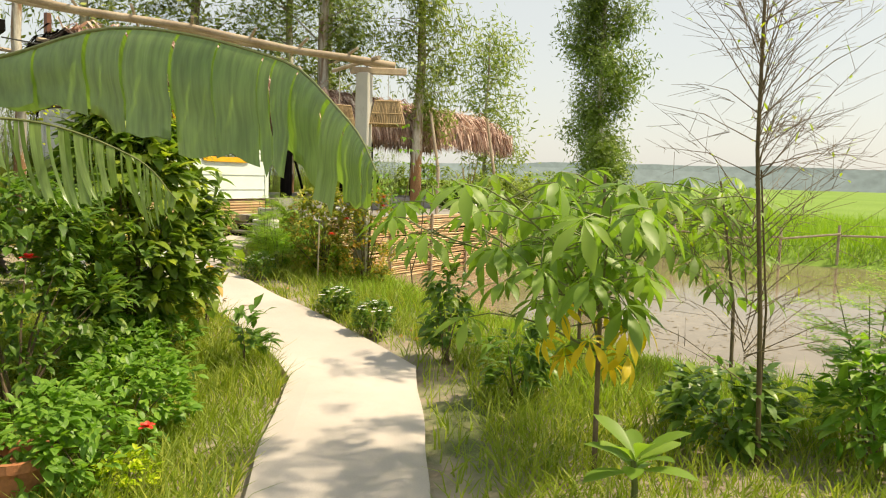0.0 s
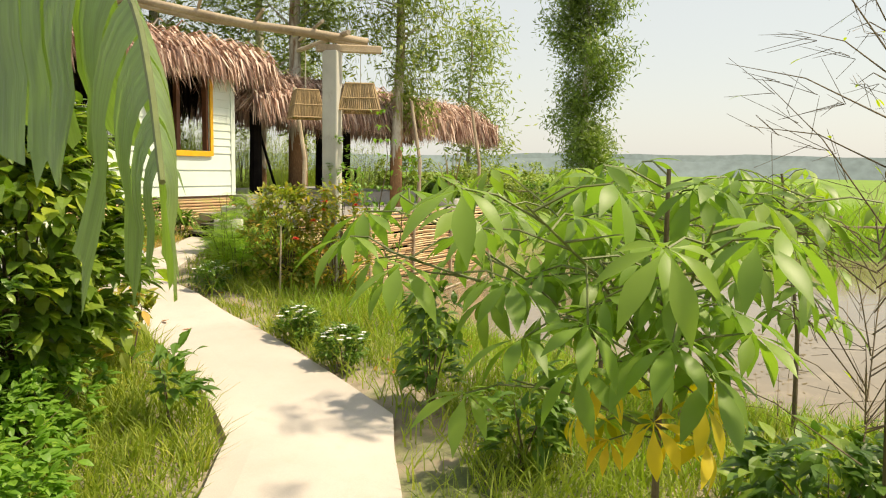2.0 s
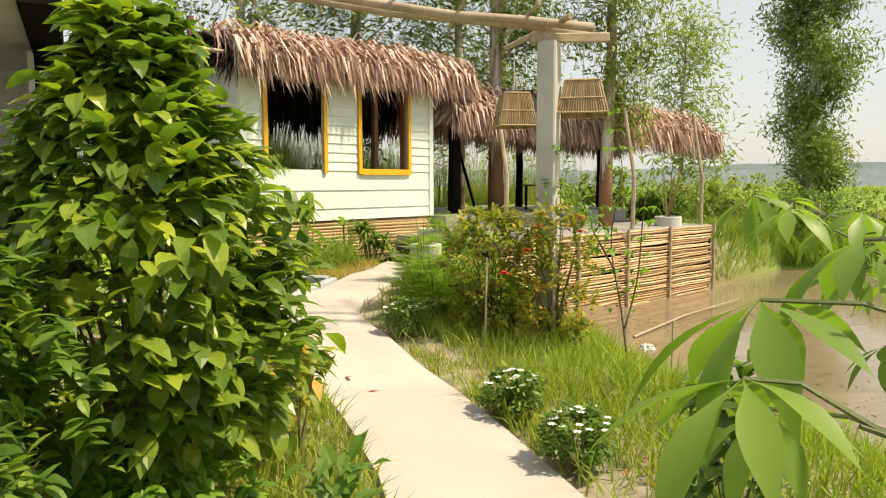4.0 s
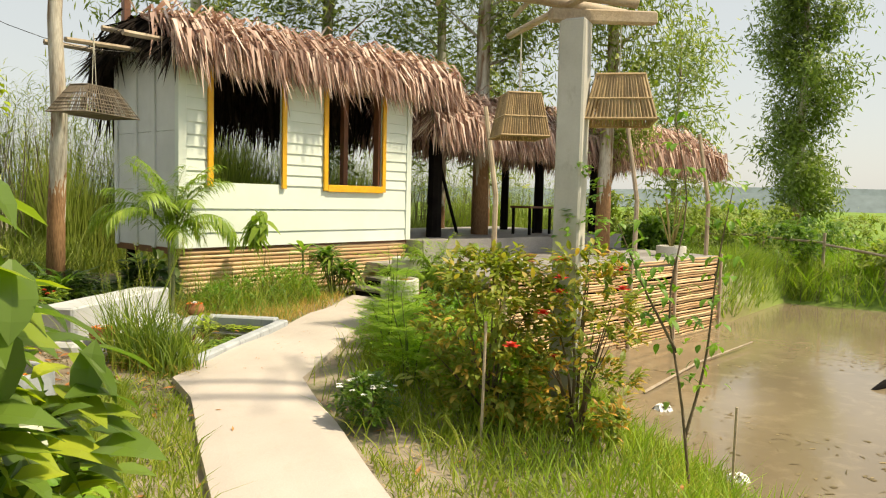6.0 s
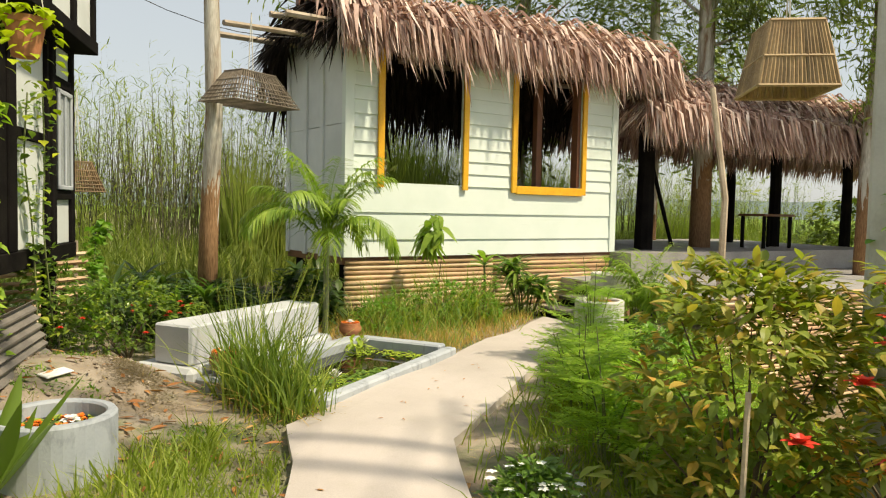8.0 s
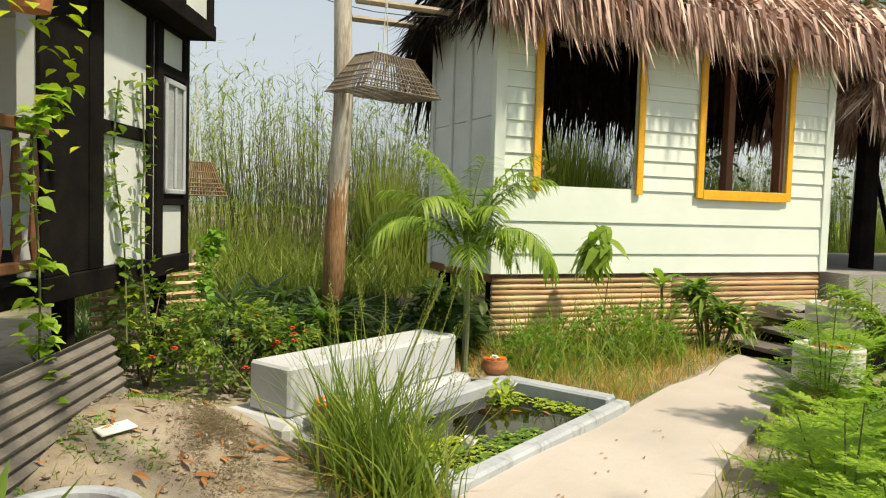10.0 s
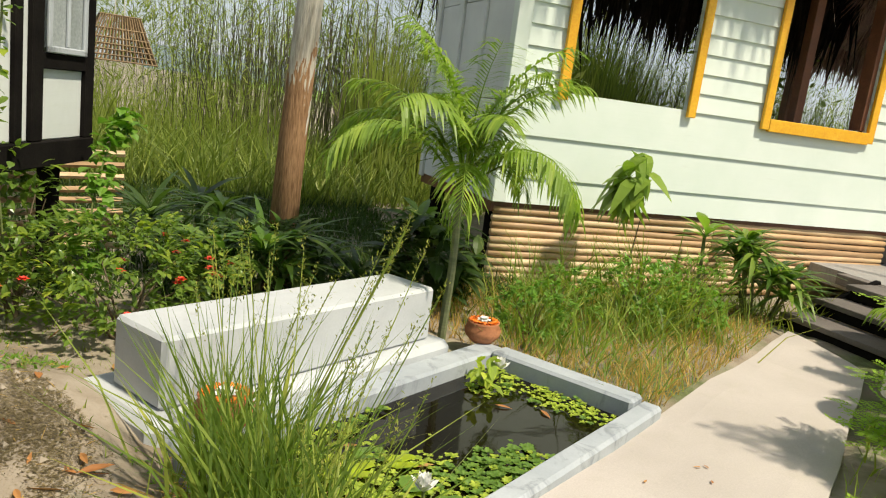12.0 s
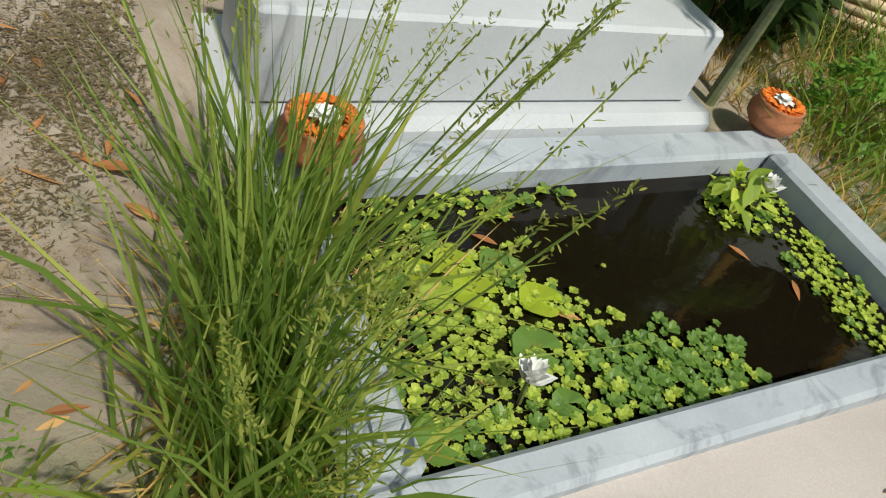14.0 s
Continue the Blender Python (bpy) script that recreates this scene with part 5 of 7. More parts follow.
# tall bare sapling
sap = thing("bare_sapling", (3.70, 1.27, gz(3.70, 1.27)), "tall thin bare sapling with dry twigs", "sapling")
put("stem", Mesh().tube([(0, 0, -0.05), (-0.03, 0.04, 0.8), (-0.06, 0.10, 1.6), (-0.04, 0.12, 2.6), (-0.05, 0.12, 3.6)], [0.0135, 0.0115, 0.0095, 0.007, 0.004], 8), M["sap_bark"], sap)
put("stem", Mesh().tube([(0.05, 0.02, -0.05), (0.06, 0.02, 0.8), (-0.02, 0.08, 1.5)], [0.008, 0.006, 0.004], 6), M["sap_bark"], sap)
twigs, dry = Mesh(), Mesh()
for k in range(120):
    z = rnd(0.4, 3.5)
    p = Vector((-0.05, 0.1, z))
    a = rnd(0, 6.28)
    d = Vector((math.cos(a), math.sin(a), rnd(0.1, 1.5))).normalized()
    L = rnd(0.2, 0.7) * (1.15 if z < 2.6 else 0.7)
    e = p + d * L
    twigs.tube([p, p + d * L * 0.5 + Vector((0, 0, 0.04)), e], [0.003, 0.002, 0.0008], 4)
    for j in range(11):
        t = rnd(0.25, 1.0)
        o = p.lerp(e, t)
        dd = (d + Vector((rnd(-1, 1), rnd(-1, 1), rnd(-1, 0.8)))).normalized()
        twigs.tube([o, o + dd * rnd(0.06, 0.22)], [0.0014, 0.0007], 3)
        if rnd(0, 1) < 0.16:
            dry.leaf(o + dd * 0.1, dd, (0, 0, 1), rnd(0.03, 0.06), 0.012, 0.2, shape=BLADE)
put("brushwood", twigs, M["twig"], sap, kind="stuff")
put("leaves", dry, M["lime"], sap, kind="stuff")

# bush round the cement post
rose = bush("rambling_bush", "rambling bush with bronze young leaves and red flowers round the post", "shrub", (6.82, 6.42), (0.50, 0.44, 1.04), 2000, 0.07, "bronze", 16, OVAL, 0.3, 0.15, rise=0.08)
rose_b = bush("rambling_bush", "rambling bronze and green bush under the cement post", "shrub", (7.02, 5.92), (0.40, 0.36, 1.12), 1050, 0.07, "bronze", 12, OVAL, 0.3, 0.2, rise=0.1)
bush("vine", "climbing vine with green leaves on the post", "vine", (7.30, 6.10), (0.16, 0.16, 1.75), 220, 0.06, "weed", 4, OVAL, 0.4, 0.3)
for c in ((0.12, -0.40, 1.0), (0.05, -0.44, 0.82), (0.10, -0.42, 0.9), (-0.12, -0.44, 0.72), (0.0, -0.46, 0.45), (-0.3, -0.36, 0.55)):
    bloom("flower", rose, Vector(c), 0.055, "red")
    if c[2] > 0.85:
        bloom("flower", rose_b, Vector(((c[0] - 0.35) * 0.8, c[1] * 0.6 - 0.10, c[2] + 0.02)), 0.05, "red")
for k in range(2):
    x, y = (6.45, 7.9)[k], (6.2, 5.3)[k]
    put("cane_stake", Mesh().tube([(x, y, gz(x, y) - 0.1), (x + 0.02, y, gz(x, y) + (0.7, 0.6)[k])], 0.009, 6), M["pole"], label="thin weathered stake in the flower bed", category="stake")
sapl = thing("young_tree", (6.95, 5.2, gz(6.95, 5.2)), "thin young tree with sparse leaves on the bank", "sapling")
for line in ([(0, 0, -0.05), (-0.06, 0.05, 0.5), (-0.10, 0.12, 1.0), (0.02, 0.10, 1.5), (-0.03, 0.16, 1.95)], [(-0.038, 0.032, 0.3), (0.06, -0.02, 0.7), (0.06, -0.06, 1.2), (0.12, -0.10, 1.6)], [(-0.08, 0.08, 0.75), (-0.25, 0.2, 1.1), (-0.34, 0.3, 1.4)]):
    pts = spline(line, 14)
    put("stem", Mesh().tube(pts, [0.0085 - 0.0005 * k for k in range(14)], 6), M["twig"], sapl)
    m = Mesh()
    for k in range(80):
        p = pts[min(13, int(rnd(3, 14)))]
        m.leaf(p + rdir(0.2) * rnd(0.02, 0.13), rdir(rnd(-0.8, 0.3)), (0, 0, 1), rnd(0.045, 0.085), 0.032, 0.4, 0.2, shape=OVAL)
    put("leaves", m, M["weed"], sapl)
for k, (x, y, n, h) in enumerate(((7.0, 7.25, 4, 0.62), (7.32, 7.75, 4, 0.62), (8.02, 8.40, 4, 0.55), (7.66, 8.12, 3, 0.45), (7.3, 6.98, 4, 0.5))):
    feather_shrub("soft bright green feather-leaved shrub beside the path", (x, y), n, h * 1.1, 0.34, 500 + k)
feather_shrub("tall bright green feather-leaved shrub beside the path", (8.70, 9.02), 5, 0.9, 0.40, 520)
areca("potted_palm", "yellow-green areca palm beside the steps", (10.0, 9.62), 3, 8, 0.85, 0.16, 0.20)
areca("areca_palm", "young areca palm with arching fronds behind the bench", (7.28, 10.92), 2, 11, 1.0, 0.92, 0.24)

# plants before the hut
for k, (x, y, n, h) in enumerate(((8.4, 11.55, 220, 0.85), (8.95, 11.35, 260, 0.95), (9.5, 11.45, 200, 0.7), (8.0, 11.1, 220, 0.75), (8.6, 10.95, 240, 0.62), (10.2, 11.35, 160, 0.45), (7.95, 10.75, 200, 0.6), (9.05, 11.0, 200, 0.6))):
    clump("grass_clump", "tuft of long green grass before the hut", "grass", (x, y), int(n * 0.62), h, 0.010, ("sedge", "grass")[k % 2], 0.17, 0.42, 0.45, 60 + k)
strap_plant("dracaena", "dense dark green strap-leaved plant before the bamboo plinth", (10.05, 11.42), 9, 0.60, 0.34, 0.045, "dark_leaf", 0.2, 26)
frangipani("small broad-leaved plant before the bamboo plinth", (9.55, 11.55), 0.62, 0.24)
bush("papaya_seedling", "thin papaya seedling with drooping leaves", "plant", (8.95, 11.62), (0.12, 0.12, 1.05), 36, 0.16, "palm", 1, OVAL, 1.7, 0.1, rise=1.4, width=0.5)
for x, y, h in ((8.25, 11.2, 0.4), (9.15, 11.05, 0.35), (9.35, 11.35, 0.5), (7.85, 10.95, 0.35)):
    bush("flowering_weed", "grey-green weed before the hut", "weed", (x, y), (0.26, 0.22, h), 330, 0.045, "weed", 6)
bush("flowering_weed", "grey-green weed with tiny white flowers", "weed", (8.75, 11.2), (0.35, 0.25, 0.45), 500, 0.045, "weed", 7)

# sedge clump on the basin's edge
for k, (x, y, n, h) in enumerate(((6.08, 8.98, 150, 0.85), (6.02, 9.24, 150, 0.95), (6.15, 8.84, 120, 0.62), (5.97, 9.42, 80, 0.75))):
    sed = clump("sedge", "tall green sedge clump leaning over the basin", "sedge", (x, y), n, h, 0.0105, "sedge", 0.085, 0.25, 0.3, 80 + k)
    heads = Mesh()
    stalks = Mesh()
    for j in range(9):
        a = rnd(0, 6.28)
        d = Vector((0.28 * math.cos(a) + 0.12, 0.28 * math.sin(a), 1)).normalized()
        L = h * rnd(0.85, 1.15)
        e = d * L
        stalks.tube([(rnd(-0.05, 0.05), rnd(-0.05, 0.05), 0), d * L * 0.6, e], [0.003, 0.002, 0.0015], 4)
        for i in range(60):
            w = rnd(0, 1)
            p = e + d * (0.04 - 0.2 * w) + Vector((rnd(-1, 1), rnd(-1, 1), rnd(-0.3, 1))) * (0.005 + 0.014 * w)
            heads.leaf(p, Vector((rnd(-1, 1), rnd(-1, 1), rnd(0.2, 1.2))), (0, 0, 1), rnd(0.008, 0.018), 0.0035, 0.1, shape=BLADE)
    wide = np.random.default_rng(700 + k)
    nw = 22
    strips("broad_foliage", np.stack([wide.normal(0, 0.09, nw), wide.normal(0, 0.09, nw), np.zeros(nw)], 1), np.stack([wide.normal(0, 0.4, nw), wide.normal(0, 0.4, nw), np.ones(nw)], 1), h * wide.uniform(0.4, 0.8, nw), wide.uniform(0.014, 0.024, nw), M["grass"], sed, 0.5, seed=710 + k)
    put("stalk_tuft", stalks, M["sedge"], sed, kind="stuff")
    put("panicle", heads, M["seed"], sed, kind="stuff")
    dead = np.random.default_rng(k)
    nn = 60
    strips("dry_foliage", np.stack([dead.normal(0, 0.1, nn), dead.normal(0, 0.1, nn), np.full(nn, 0.01)], 1), np.stack([dead.normal(0, 1, nn), dead.normal(0, 1, nn), np.full(nn, 0.35)], 1), dead.uniform(0.1, 0.4, nn), np.full(nn, 0.008), M["straw"], sed, 0.4)


# ---- pergola post, poles and hanging baskets ----
def build_pergola():
    per = thing("pergola", (0, 0, 0), "cement post carrying bamboo poles of an open pergola", "pergola")
    zt = 2.45
    put("post", Mesh().box((0.165, 0.165, zt + 0.7), pose(7.26, 6.16, (zt - 0.7) / 2, 0, 0, 14), 0.012), M["post"], per)
    put("cross_piece", Mesh().box((0.72, 0.07, 0.08), pose(7.42, 6.06, zt + 0.04, 0, -3, -35), 0.01), M["pole"], per)
    put("bolt", Mesh().tube([(7.6, 6.36, zt + 0.07), (7.6, 6.36, zt + 0.14)], 0.012, 6), M["wire"], per)
    a, b = Vector((7.75, 6.08, zt + 0.12)), Vector((4.5, 9.45, 3.10))
    off = Vector((-0.28, -0.22, -0.03))
    for k, (p, q) in enumerate(((a, b), (a + off, b + off))):
        pts = [p.lerp(q, t / 8) + Vector((0, 0, 0.02 * math.sin(t * 1.7 + k))) for t in range(9)]
        put("pole", Mesh().tube(pts, [0.038 + 0.004 * math.sin(3 * t) for t in range(9)], 8), M["pole"], per, smooth=True)
    for t in (0.12, 0.24, 0.36, 0.50, 0.63, 0.76):
        c = a.lerp(b, t)
        put("cross_stick", Mesh().tube([c + Vector((0.35, 0.45, 0.045)), c + off + Vector((-0.25, -0.3, 0.06))], 0.017, 6), M["pole"], per)
    put("side_beam", Mesh().tube([(7.18, 5.9, zt + 0.16), (8.05, 7.22, zt + 0.18)], 0.026, 7), M["pole"], per)


def basket(label, at, width, height, hang_to, mat, rz=0.0, flat=False, cover=False):
    """A four-sided open-work cane basket that hangs mouth down."""
    x, y, z = at
    ob = thing("cage" if flat else "hanging_basket", at, label, "basket", "" if flat else "hanging baskets", rz)
    w0, w1 = width / 2, width * (0.27 if flat else 0.36)
    d0, d1 = (width * 0.3, width * 0.14) if flat else (w0 * 0.85, w1 * 0.8)
    bars = Mesh()
    n = 19 if not flat else 17

    def corner(sx, sy, t):
        return Vector((sx * (w0 + (w1 - w0) * t), sy * (d0 + (d1 - d0) * t), -height / 2 + height * t))

    corners = ((-1, -1), (1, -1), (1, 1), (-1, 1))
    for (ax, ay), (bx, by) in zip(corners, corners[1:] + corners[:1]):
        for k in range(n):
            s = k / n
            lo, hi = corner(ax, ay, 0).lerp(corner(bx, by, 0), s), corner(ax, ay, 1).lerp(corner(bx, by, 1), s)
            bars.tube([lo, lo.lerp(hi, 0.5) + Vector((rnd(-1, 1), rnd(-1, 1), 0)) * 0.003, hi], 0.0095 if not flat else 0.005, 5)
    put("slats", bars, M[mat], ob, kind="stuff")
    for t in ((0.0, 0.45, 1.0) if not flat else (0.0, 0.12, 0.24, 0.36, 0.5, 0.7, 1.0)):
        ring = Mesh()
        for (ax, ay), (bx, by) in zip(corners, corners[1:] + corners[:1]):
            ring.tube([corner(ax, ay, t) * 1.02, corner(bx, by, t) * 1.02], 0.009 if not flat else 0.005, 5)
        put("band", ring, M[mat], ob)
    top = Mesh()
    for k in range(9 if not flat else 14):
        s = -1 + 2 * k / (8 if not flat else 13)
        top.tube([corner(1, 1, 1) * 1.0 + Vector(((s - 1) * w1, 0, 0.004)), corner(1, -1, 1) + Vector(((s - 1) * w1, 0, 0.004))], 0.010 if not flat else 0.005, 5)
    put("top", top, M[mat], ob, kind="stuff")
    if flat:
        low = Mesh()
        for k in range(18):
            s = -1 + 2 * k / 17
            low.tube([Vector((s * w0, -d0, -height / 2)), Vector((s * w0, d0, -height / 2))], 0.005, 4)
        put("bottom", low, M[mat], ob, kind="stuff")
    ln = Mesh()
    for dx in (-0.03, 0.03):
        ln.tube([(dx, 0, height / 2), (0, 0, hang_to - z)], 0.004, 4)
    put("cord", ln, M["rope"], ob)
    return ob


build_pergola()
basket("tapered split-cane basket hanging by the cement post", (7.58, 6.02, 1.99), 0.50, 0.27, 2.52, "wicker", 30)
basket("tapered split-cane basket hanging behind the cement post", (7.93, 7.02, 1.98), 0.42, 0.31, 2.62, "wicker", 48)
basket("long grey cane cage hung beside the gum trunk", (6.87, 11.72, 2.29), 0.80, 0.29, 3.0, "cane_grey", 25, True)
basket("small yellow cane cage hung behind the house corner", (5.50, 12.52, 1.44), 0.42, 0.27, 2.25, "cane_brown", 10, True)
put("pole", Mesh().tube([(6.7, 12.0, 2.94), (8.1, 12.4, 3.05)], 0.03, 6), M["pole"], label="bare bamboo pole sticking out from the roof", category="pole")

# ---- timber-framed house ----
HC, HA = Vector((5.37, 11.95)), math.atan2(-0.93, -0.37)
HM = Matrix.Translation((HC.x, HC.y, 0)) @ Matrix.Rotation(HA, 4, "Z")


def build_house():
    """Local x runs along the wall from the far corner; local y is out of the wall's face (towards the path: +y)."""
    ho = new("timber_house")
    ho.matrix_basis = HM
    tagged(ho, "black and white timber-framed house on stilts with a vine", "house")

    def bx(name, x0, x1, y0, y1, z0, z1, mat, parent=ho):
        return put(name, Mesh().box((x1 - x0, y1 - y0, z1 - z0), Matrix.Translation(((x0 + x1) / 2, (y0 + y1) / 2, (z0 + z1) / 2)), 0.006), M[mat], parent)

    L, z0, z1 = 2.05, 0.86, 2.5
    bx("wall_panel", 0.0, L, -0.10, 0.0, z0, z1, "panel")
    bx("end_wall", 0.0, 0.10, -3.0, -0.101, z0, 4.2, "panel")
    bx("sill_beam", -0.02, L, -0.02, 0.04, z0 - 0.13, z0, "dark_wood")
    bx("floor_edge", -0.02, 4.0, -3.0, -0.021, z0 - 0.13, z0 - 0.02, "dark_wood")
    for x0, x1 in ((-0.02, 0.07), (0.50, 0.60), (0.68, 0.74), (1.40, 1.56), (1.95, 2.06)):
        bx("stud", x0, x1, 0.0005, 0.032, z0, z1, "dark_wood")
    for z, x0, x1 in ((1.63, 0.74, 1.40), (1.22, 0.07, 0.50), (2.12, 0.07, 0.50), (2.44, 0.0, L)):
        bx("rail", x0, x1, 0.0006, 0.03, z, z + 0.08, "dark_wood")
    bx("dark_door", 1.56, 1.95, 0.0004, 0.02, z0, 2.44, "dark_wood")
    win = bx("window", 0.12, 0.47, 0.001, 0.03, 1.32, 2.08, "glass")
    for x0, x1, c0, c1 in ((0.10, 0.49, 1.30, 1.335), (0.10, 0.49, 2.06, 2.10), (0.10, 0.135, 1.30, 2.1), (0.455, 0.49, 1.30, 2.1), (0.285, 0.305, 1.335, 2.06)):
        bx("window_frame", x0, x1, 0.0305, 0.05, c0, c1, "cement", win)
    # jettied upper floor
    bx("upper_wall", -0.05, 4.2, -3.0, 0.17, 2.56, 4.2, "panel")
    bx("jetty_beam", -0.08, 4.2, -0.05, 0.21, 2.47, 2.58, "dark_wood")
    for x in (-0.06, 0.55, 1.2, 1.9, 2.6):
        bx("stud", x, x + 0.10, 0.1705, 0.2, 2.58, 4.2, "dark_wood")
    bx("rail", -0.05, 4.2, 0.1706, 0.198, 3.0, 3.09, "dark_wood")
    bx("roof_slab", -0.3, 4.4, -3.2, 0.45, 4.2, 4.28, "tin")
    # porch with rail
    bx("porch_wall", 2.06, 4.0, -1.4, -1.3, z0, 2.47, "dark_wood")
    bx("porch_post", 2.55, 2.65, -0.02, 0.08, -0.1, 2.5, "dark_wood")
    bx("hand_rail", 2.06, 3.9, 0.0, 0.07, 1.55, 1.61, "red_wood")
    bx("foot_rail", 2.06, 3.9, 0.01, 0.06, z0 + 0.05, z0 + 0.1, "red_wood")
    for k in range(12):
        x = 2.14 + 0.145 * k
        put("baluster", Mesh().lathe([(0.012, z0 + 0.1), (0.026, z0 + 0.2), (0.014, z0 + 0.36), (0.027, z0 + 0.48), (0.012, 1.55)], 8, (x, 0.035, 0)), M["red_wood"], ho)
    for x in (0.1, 1.5, 3.0):
        for y in (-0.15, -2.6):
            put("stilt", Mesh().tube([(x, y, -0.2), (x, y, z0 - 0.13)], 0.06, 7), M["dark_wood"], ho)
    sheet = Mesh()
    rows = 40
    verts, faces = [], []
    for r in range(rows + 1):
        t = r / rows
        zz = 0.62 - 0.5 * t
        bump_y = 0.016 * math.cos(t * 2 * math.pi * 9)
        for x in (1.75, 2.2, 2.7, 3.2):
            verts.append((x, 0.22 + 0.14 * t + bump_y, zz - 0.09 * (x - 0.35) / 2.8))
    for r in range(rows):
        for k in range(3):
            a = r * 4 + k
            faces.append((a, a + 1, a + 5, a + 4))
    sheet.add(verts, faces)
    sh = put("corrugated_sheet", sheet, M["tin"], label="leaning weathered corrugated tin sheet below the house", category="tin sheet", m=HM)
    md = sh.modifiers.new("thickness", "SOLIDIFY")
    md.thickness = 0.003
    slats = thing("bamboo_screen", (5.25, 12.35, 0.0), "leaning screen of split bamboo beside the house", "screen")
    for k in range(9):
        put("slat", Mesh().tube([(-0.55, 0, 0.08 + 0.075 * k), (0.0, 0.05, 0.1 + 0.075 * k + rnd(0, 0.02)), (0.32, 0.05, 0.13 + 0.075 * k)], 0.022, 6), M["bamboo"], slats)
    for x in (-0.45, 0.22):
        put("stake", Mesh().tube([(x, 0.05, -0.2), (x, 0.07, 0.85)], 0.022, 6), M["pole"], slats)


build_house()


def vine(label, pts, n, size, mat="weed"):
    line = spline(pts, 40)
    ob = thing("vine", (0, 0, 0), label, "vine")
    put("stem", Mesh().tube(line[::3], 0.006, 5), M["stem"], ob)
    m = Mesh()
    for k in range(n):
        p = R.choice(line)
        s = size * rnd(0.6, 1.2)
        m.leaf(p + Vector((rnd(-1, 1), rnd(-1, 1), rnd(-1, 1))) * 0.06, rdir(rnd(-0.6, 0.5)), (rnd(-0.5, 0.5), rnd(-0.5, 0.5), 1), s, s * 0.8, 0.3, 0.2, shape=(0.3, 0.95, 0.9, 0.4, 0.0))
    put("leaves", m, M[mat], ob)


def hp(x, y, z):
    return HM @ Vector((x, y, z))


vine("green creeper climbing the white house wall", [hp(1.25, 0.1, 0.4), hp(1.2, 0.06, 1.0), hp(1.32, 0.05, 1.5), hp(1.25, 0.05, 1.95)], 110, 0.07, "citrus")
vine("green creeper climbing the white house wall", [hp(0.95, 0.12, 0.3), hp(0.95, 0.06, 1.0), hp(0.88, 0.05, 1.5), hp(0.92, 0.05, 2.05)], 90, 0.065, "citrus")
vine("leafy climber on the porch post", [hp(2.4, 0.2, 0.3), hp(2.3, 0.15, 0.9), hp(2.35, 0.15, 1.5), hp(2.2, 0.18, 1.75)], 170, 0.08, "fern")
vine("leafy climber by the house corner", [hp(0.7, 0.35, 0.2), hp(0.5, 0.3, 0.6), hp(0.2, 0.25, 0.9), hp(0.1, 0.3, 1.0)], 240, 0.08)
pot = thing("hanging_pot", (4.77, 8.62, 1.92), "terracotta pot with trailing vine hanging from the porch", "hanging pot")
put("pot", Mesh().lathe([(0.0, -0.09), (0.055, -0.09), (0.08, 0.05), (0.088, 0.05), (0.088, 0.08), (0.07, 0.08), (0.065, 0.04), (0.0, 0.04)], 18), M["terracotta"], pot)
put("cord", Mesh().tube([(0.08, 0, 0.06), (0, 0, 0.6)], 0.003, 4).tube([(-0.08, 0, 0.06), (0, 0, 0.6)], 0.003, 4), M["rope"], pot)
tr = Mesh()
for k in range(150):
    a, t = rnd(0, 6.28), rnd(0, 1)
    drop = (0.62 if 0.2 < a < 1.4 else 0.25) * t * t
    p = Vector((math.cos(a) * (0.09 + 0.05 * t), math.sin(a) * (0.09 + 0.05 * t), 0.12 - drop))
    s = rnd(0.03, 0.065)
    tr.leaf(p, rdir(-0.3), (0, 0, 1), s, s * 0.85, 0.3, shape=(0.3, 0.95, 0.9, 0.4, 0.0))
put("trailing_leaves", tr, M["lime"], pot)
bracket = put("bracket", Mesh().tube([(0, 0, 0.6), (-0.35, 0.1, 0.62)], 0.008, 5), M["wire"], pot)


# ---- pots, planters and floating flowers ----
def marigolds(parent, n, rad, z, size, name="marigold"):
    for k in range(n):
        a, r = rnd(0, 6.28), rad * math.sqrt(rnd(0, 1))
        m = Mesh()
        c = Vector((r * math.cos(a), r * math.sin(a), z + rnd(0, 0.006)))
        for q in range(22):
            d = rdir(rnd(0.1, 1.4))
            m.leaf(c, d, (0, 0, 1), size * rnd(0.7, 1.0), size * 0.5, 0.3, 0.2, shape=(0.3, 1.0, 0.6))
        put(name, m, M["orange"], parent)


def ring_planter(at, r, h, label, z=None, mat="planter"):
    x, y = at
    zz = gz(x, y) if z is None else z
    ob = thing("ring_planter", (x, y, zz), label, "planter")
    put("ring", Mesh().lathe([(r - 0.05, -0.05), (r - 0.05, h - 0.01), (r - 0.042, h), (r - 0.008, h), (r, h - 0.012), (r, -0.05)], 36, wobble=0.004), M[mat], ob, smooth=False)
    put("water", Mesh().lathe([(0.0, h - 0.07), (r - 0.05, h - 0.07)], 28), M["basin"], ob)
    return ob


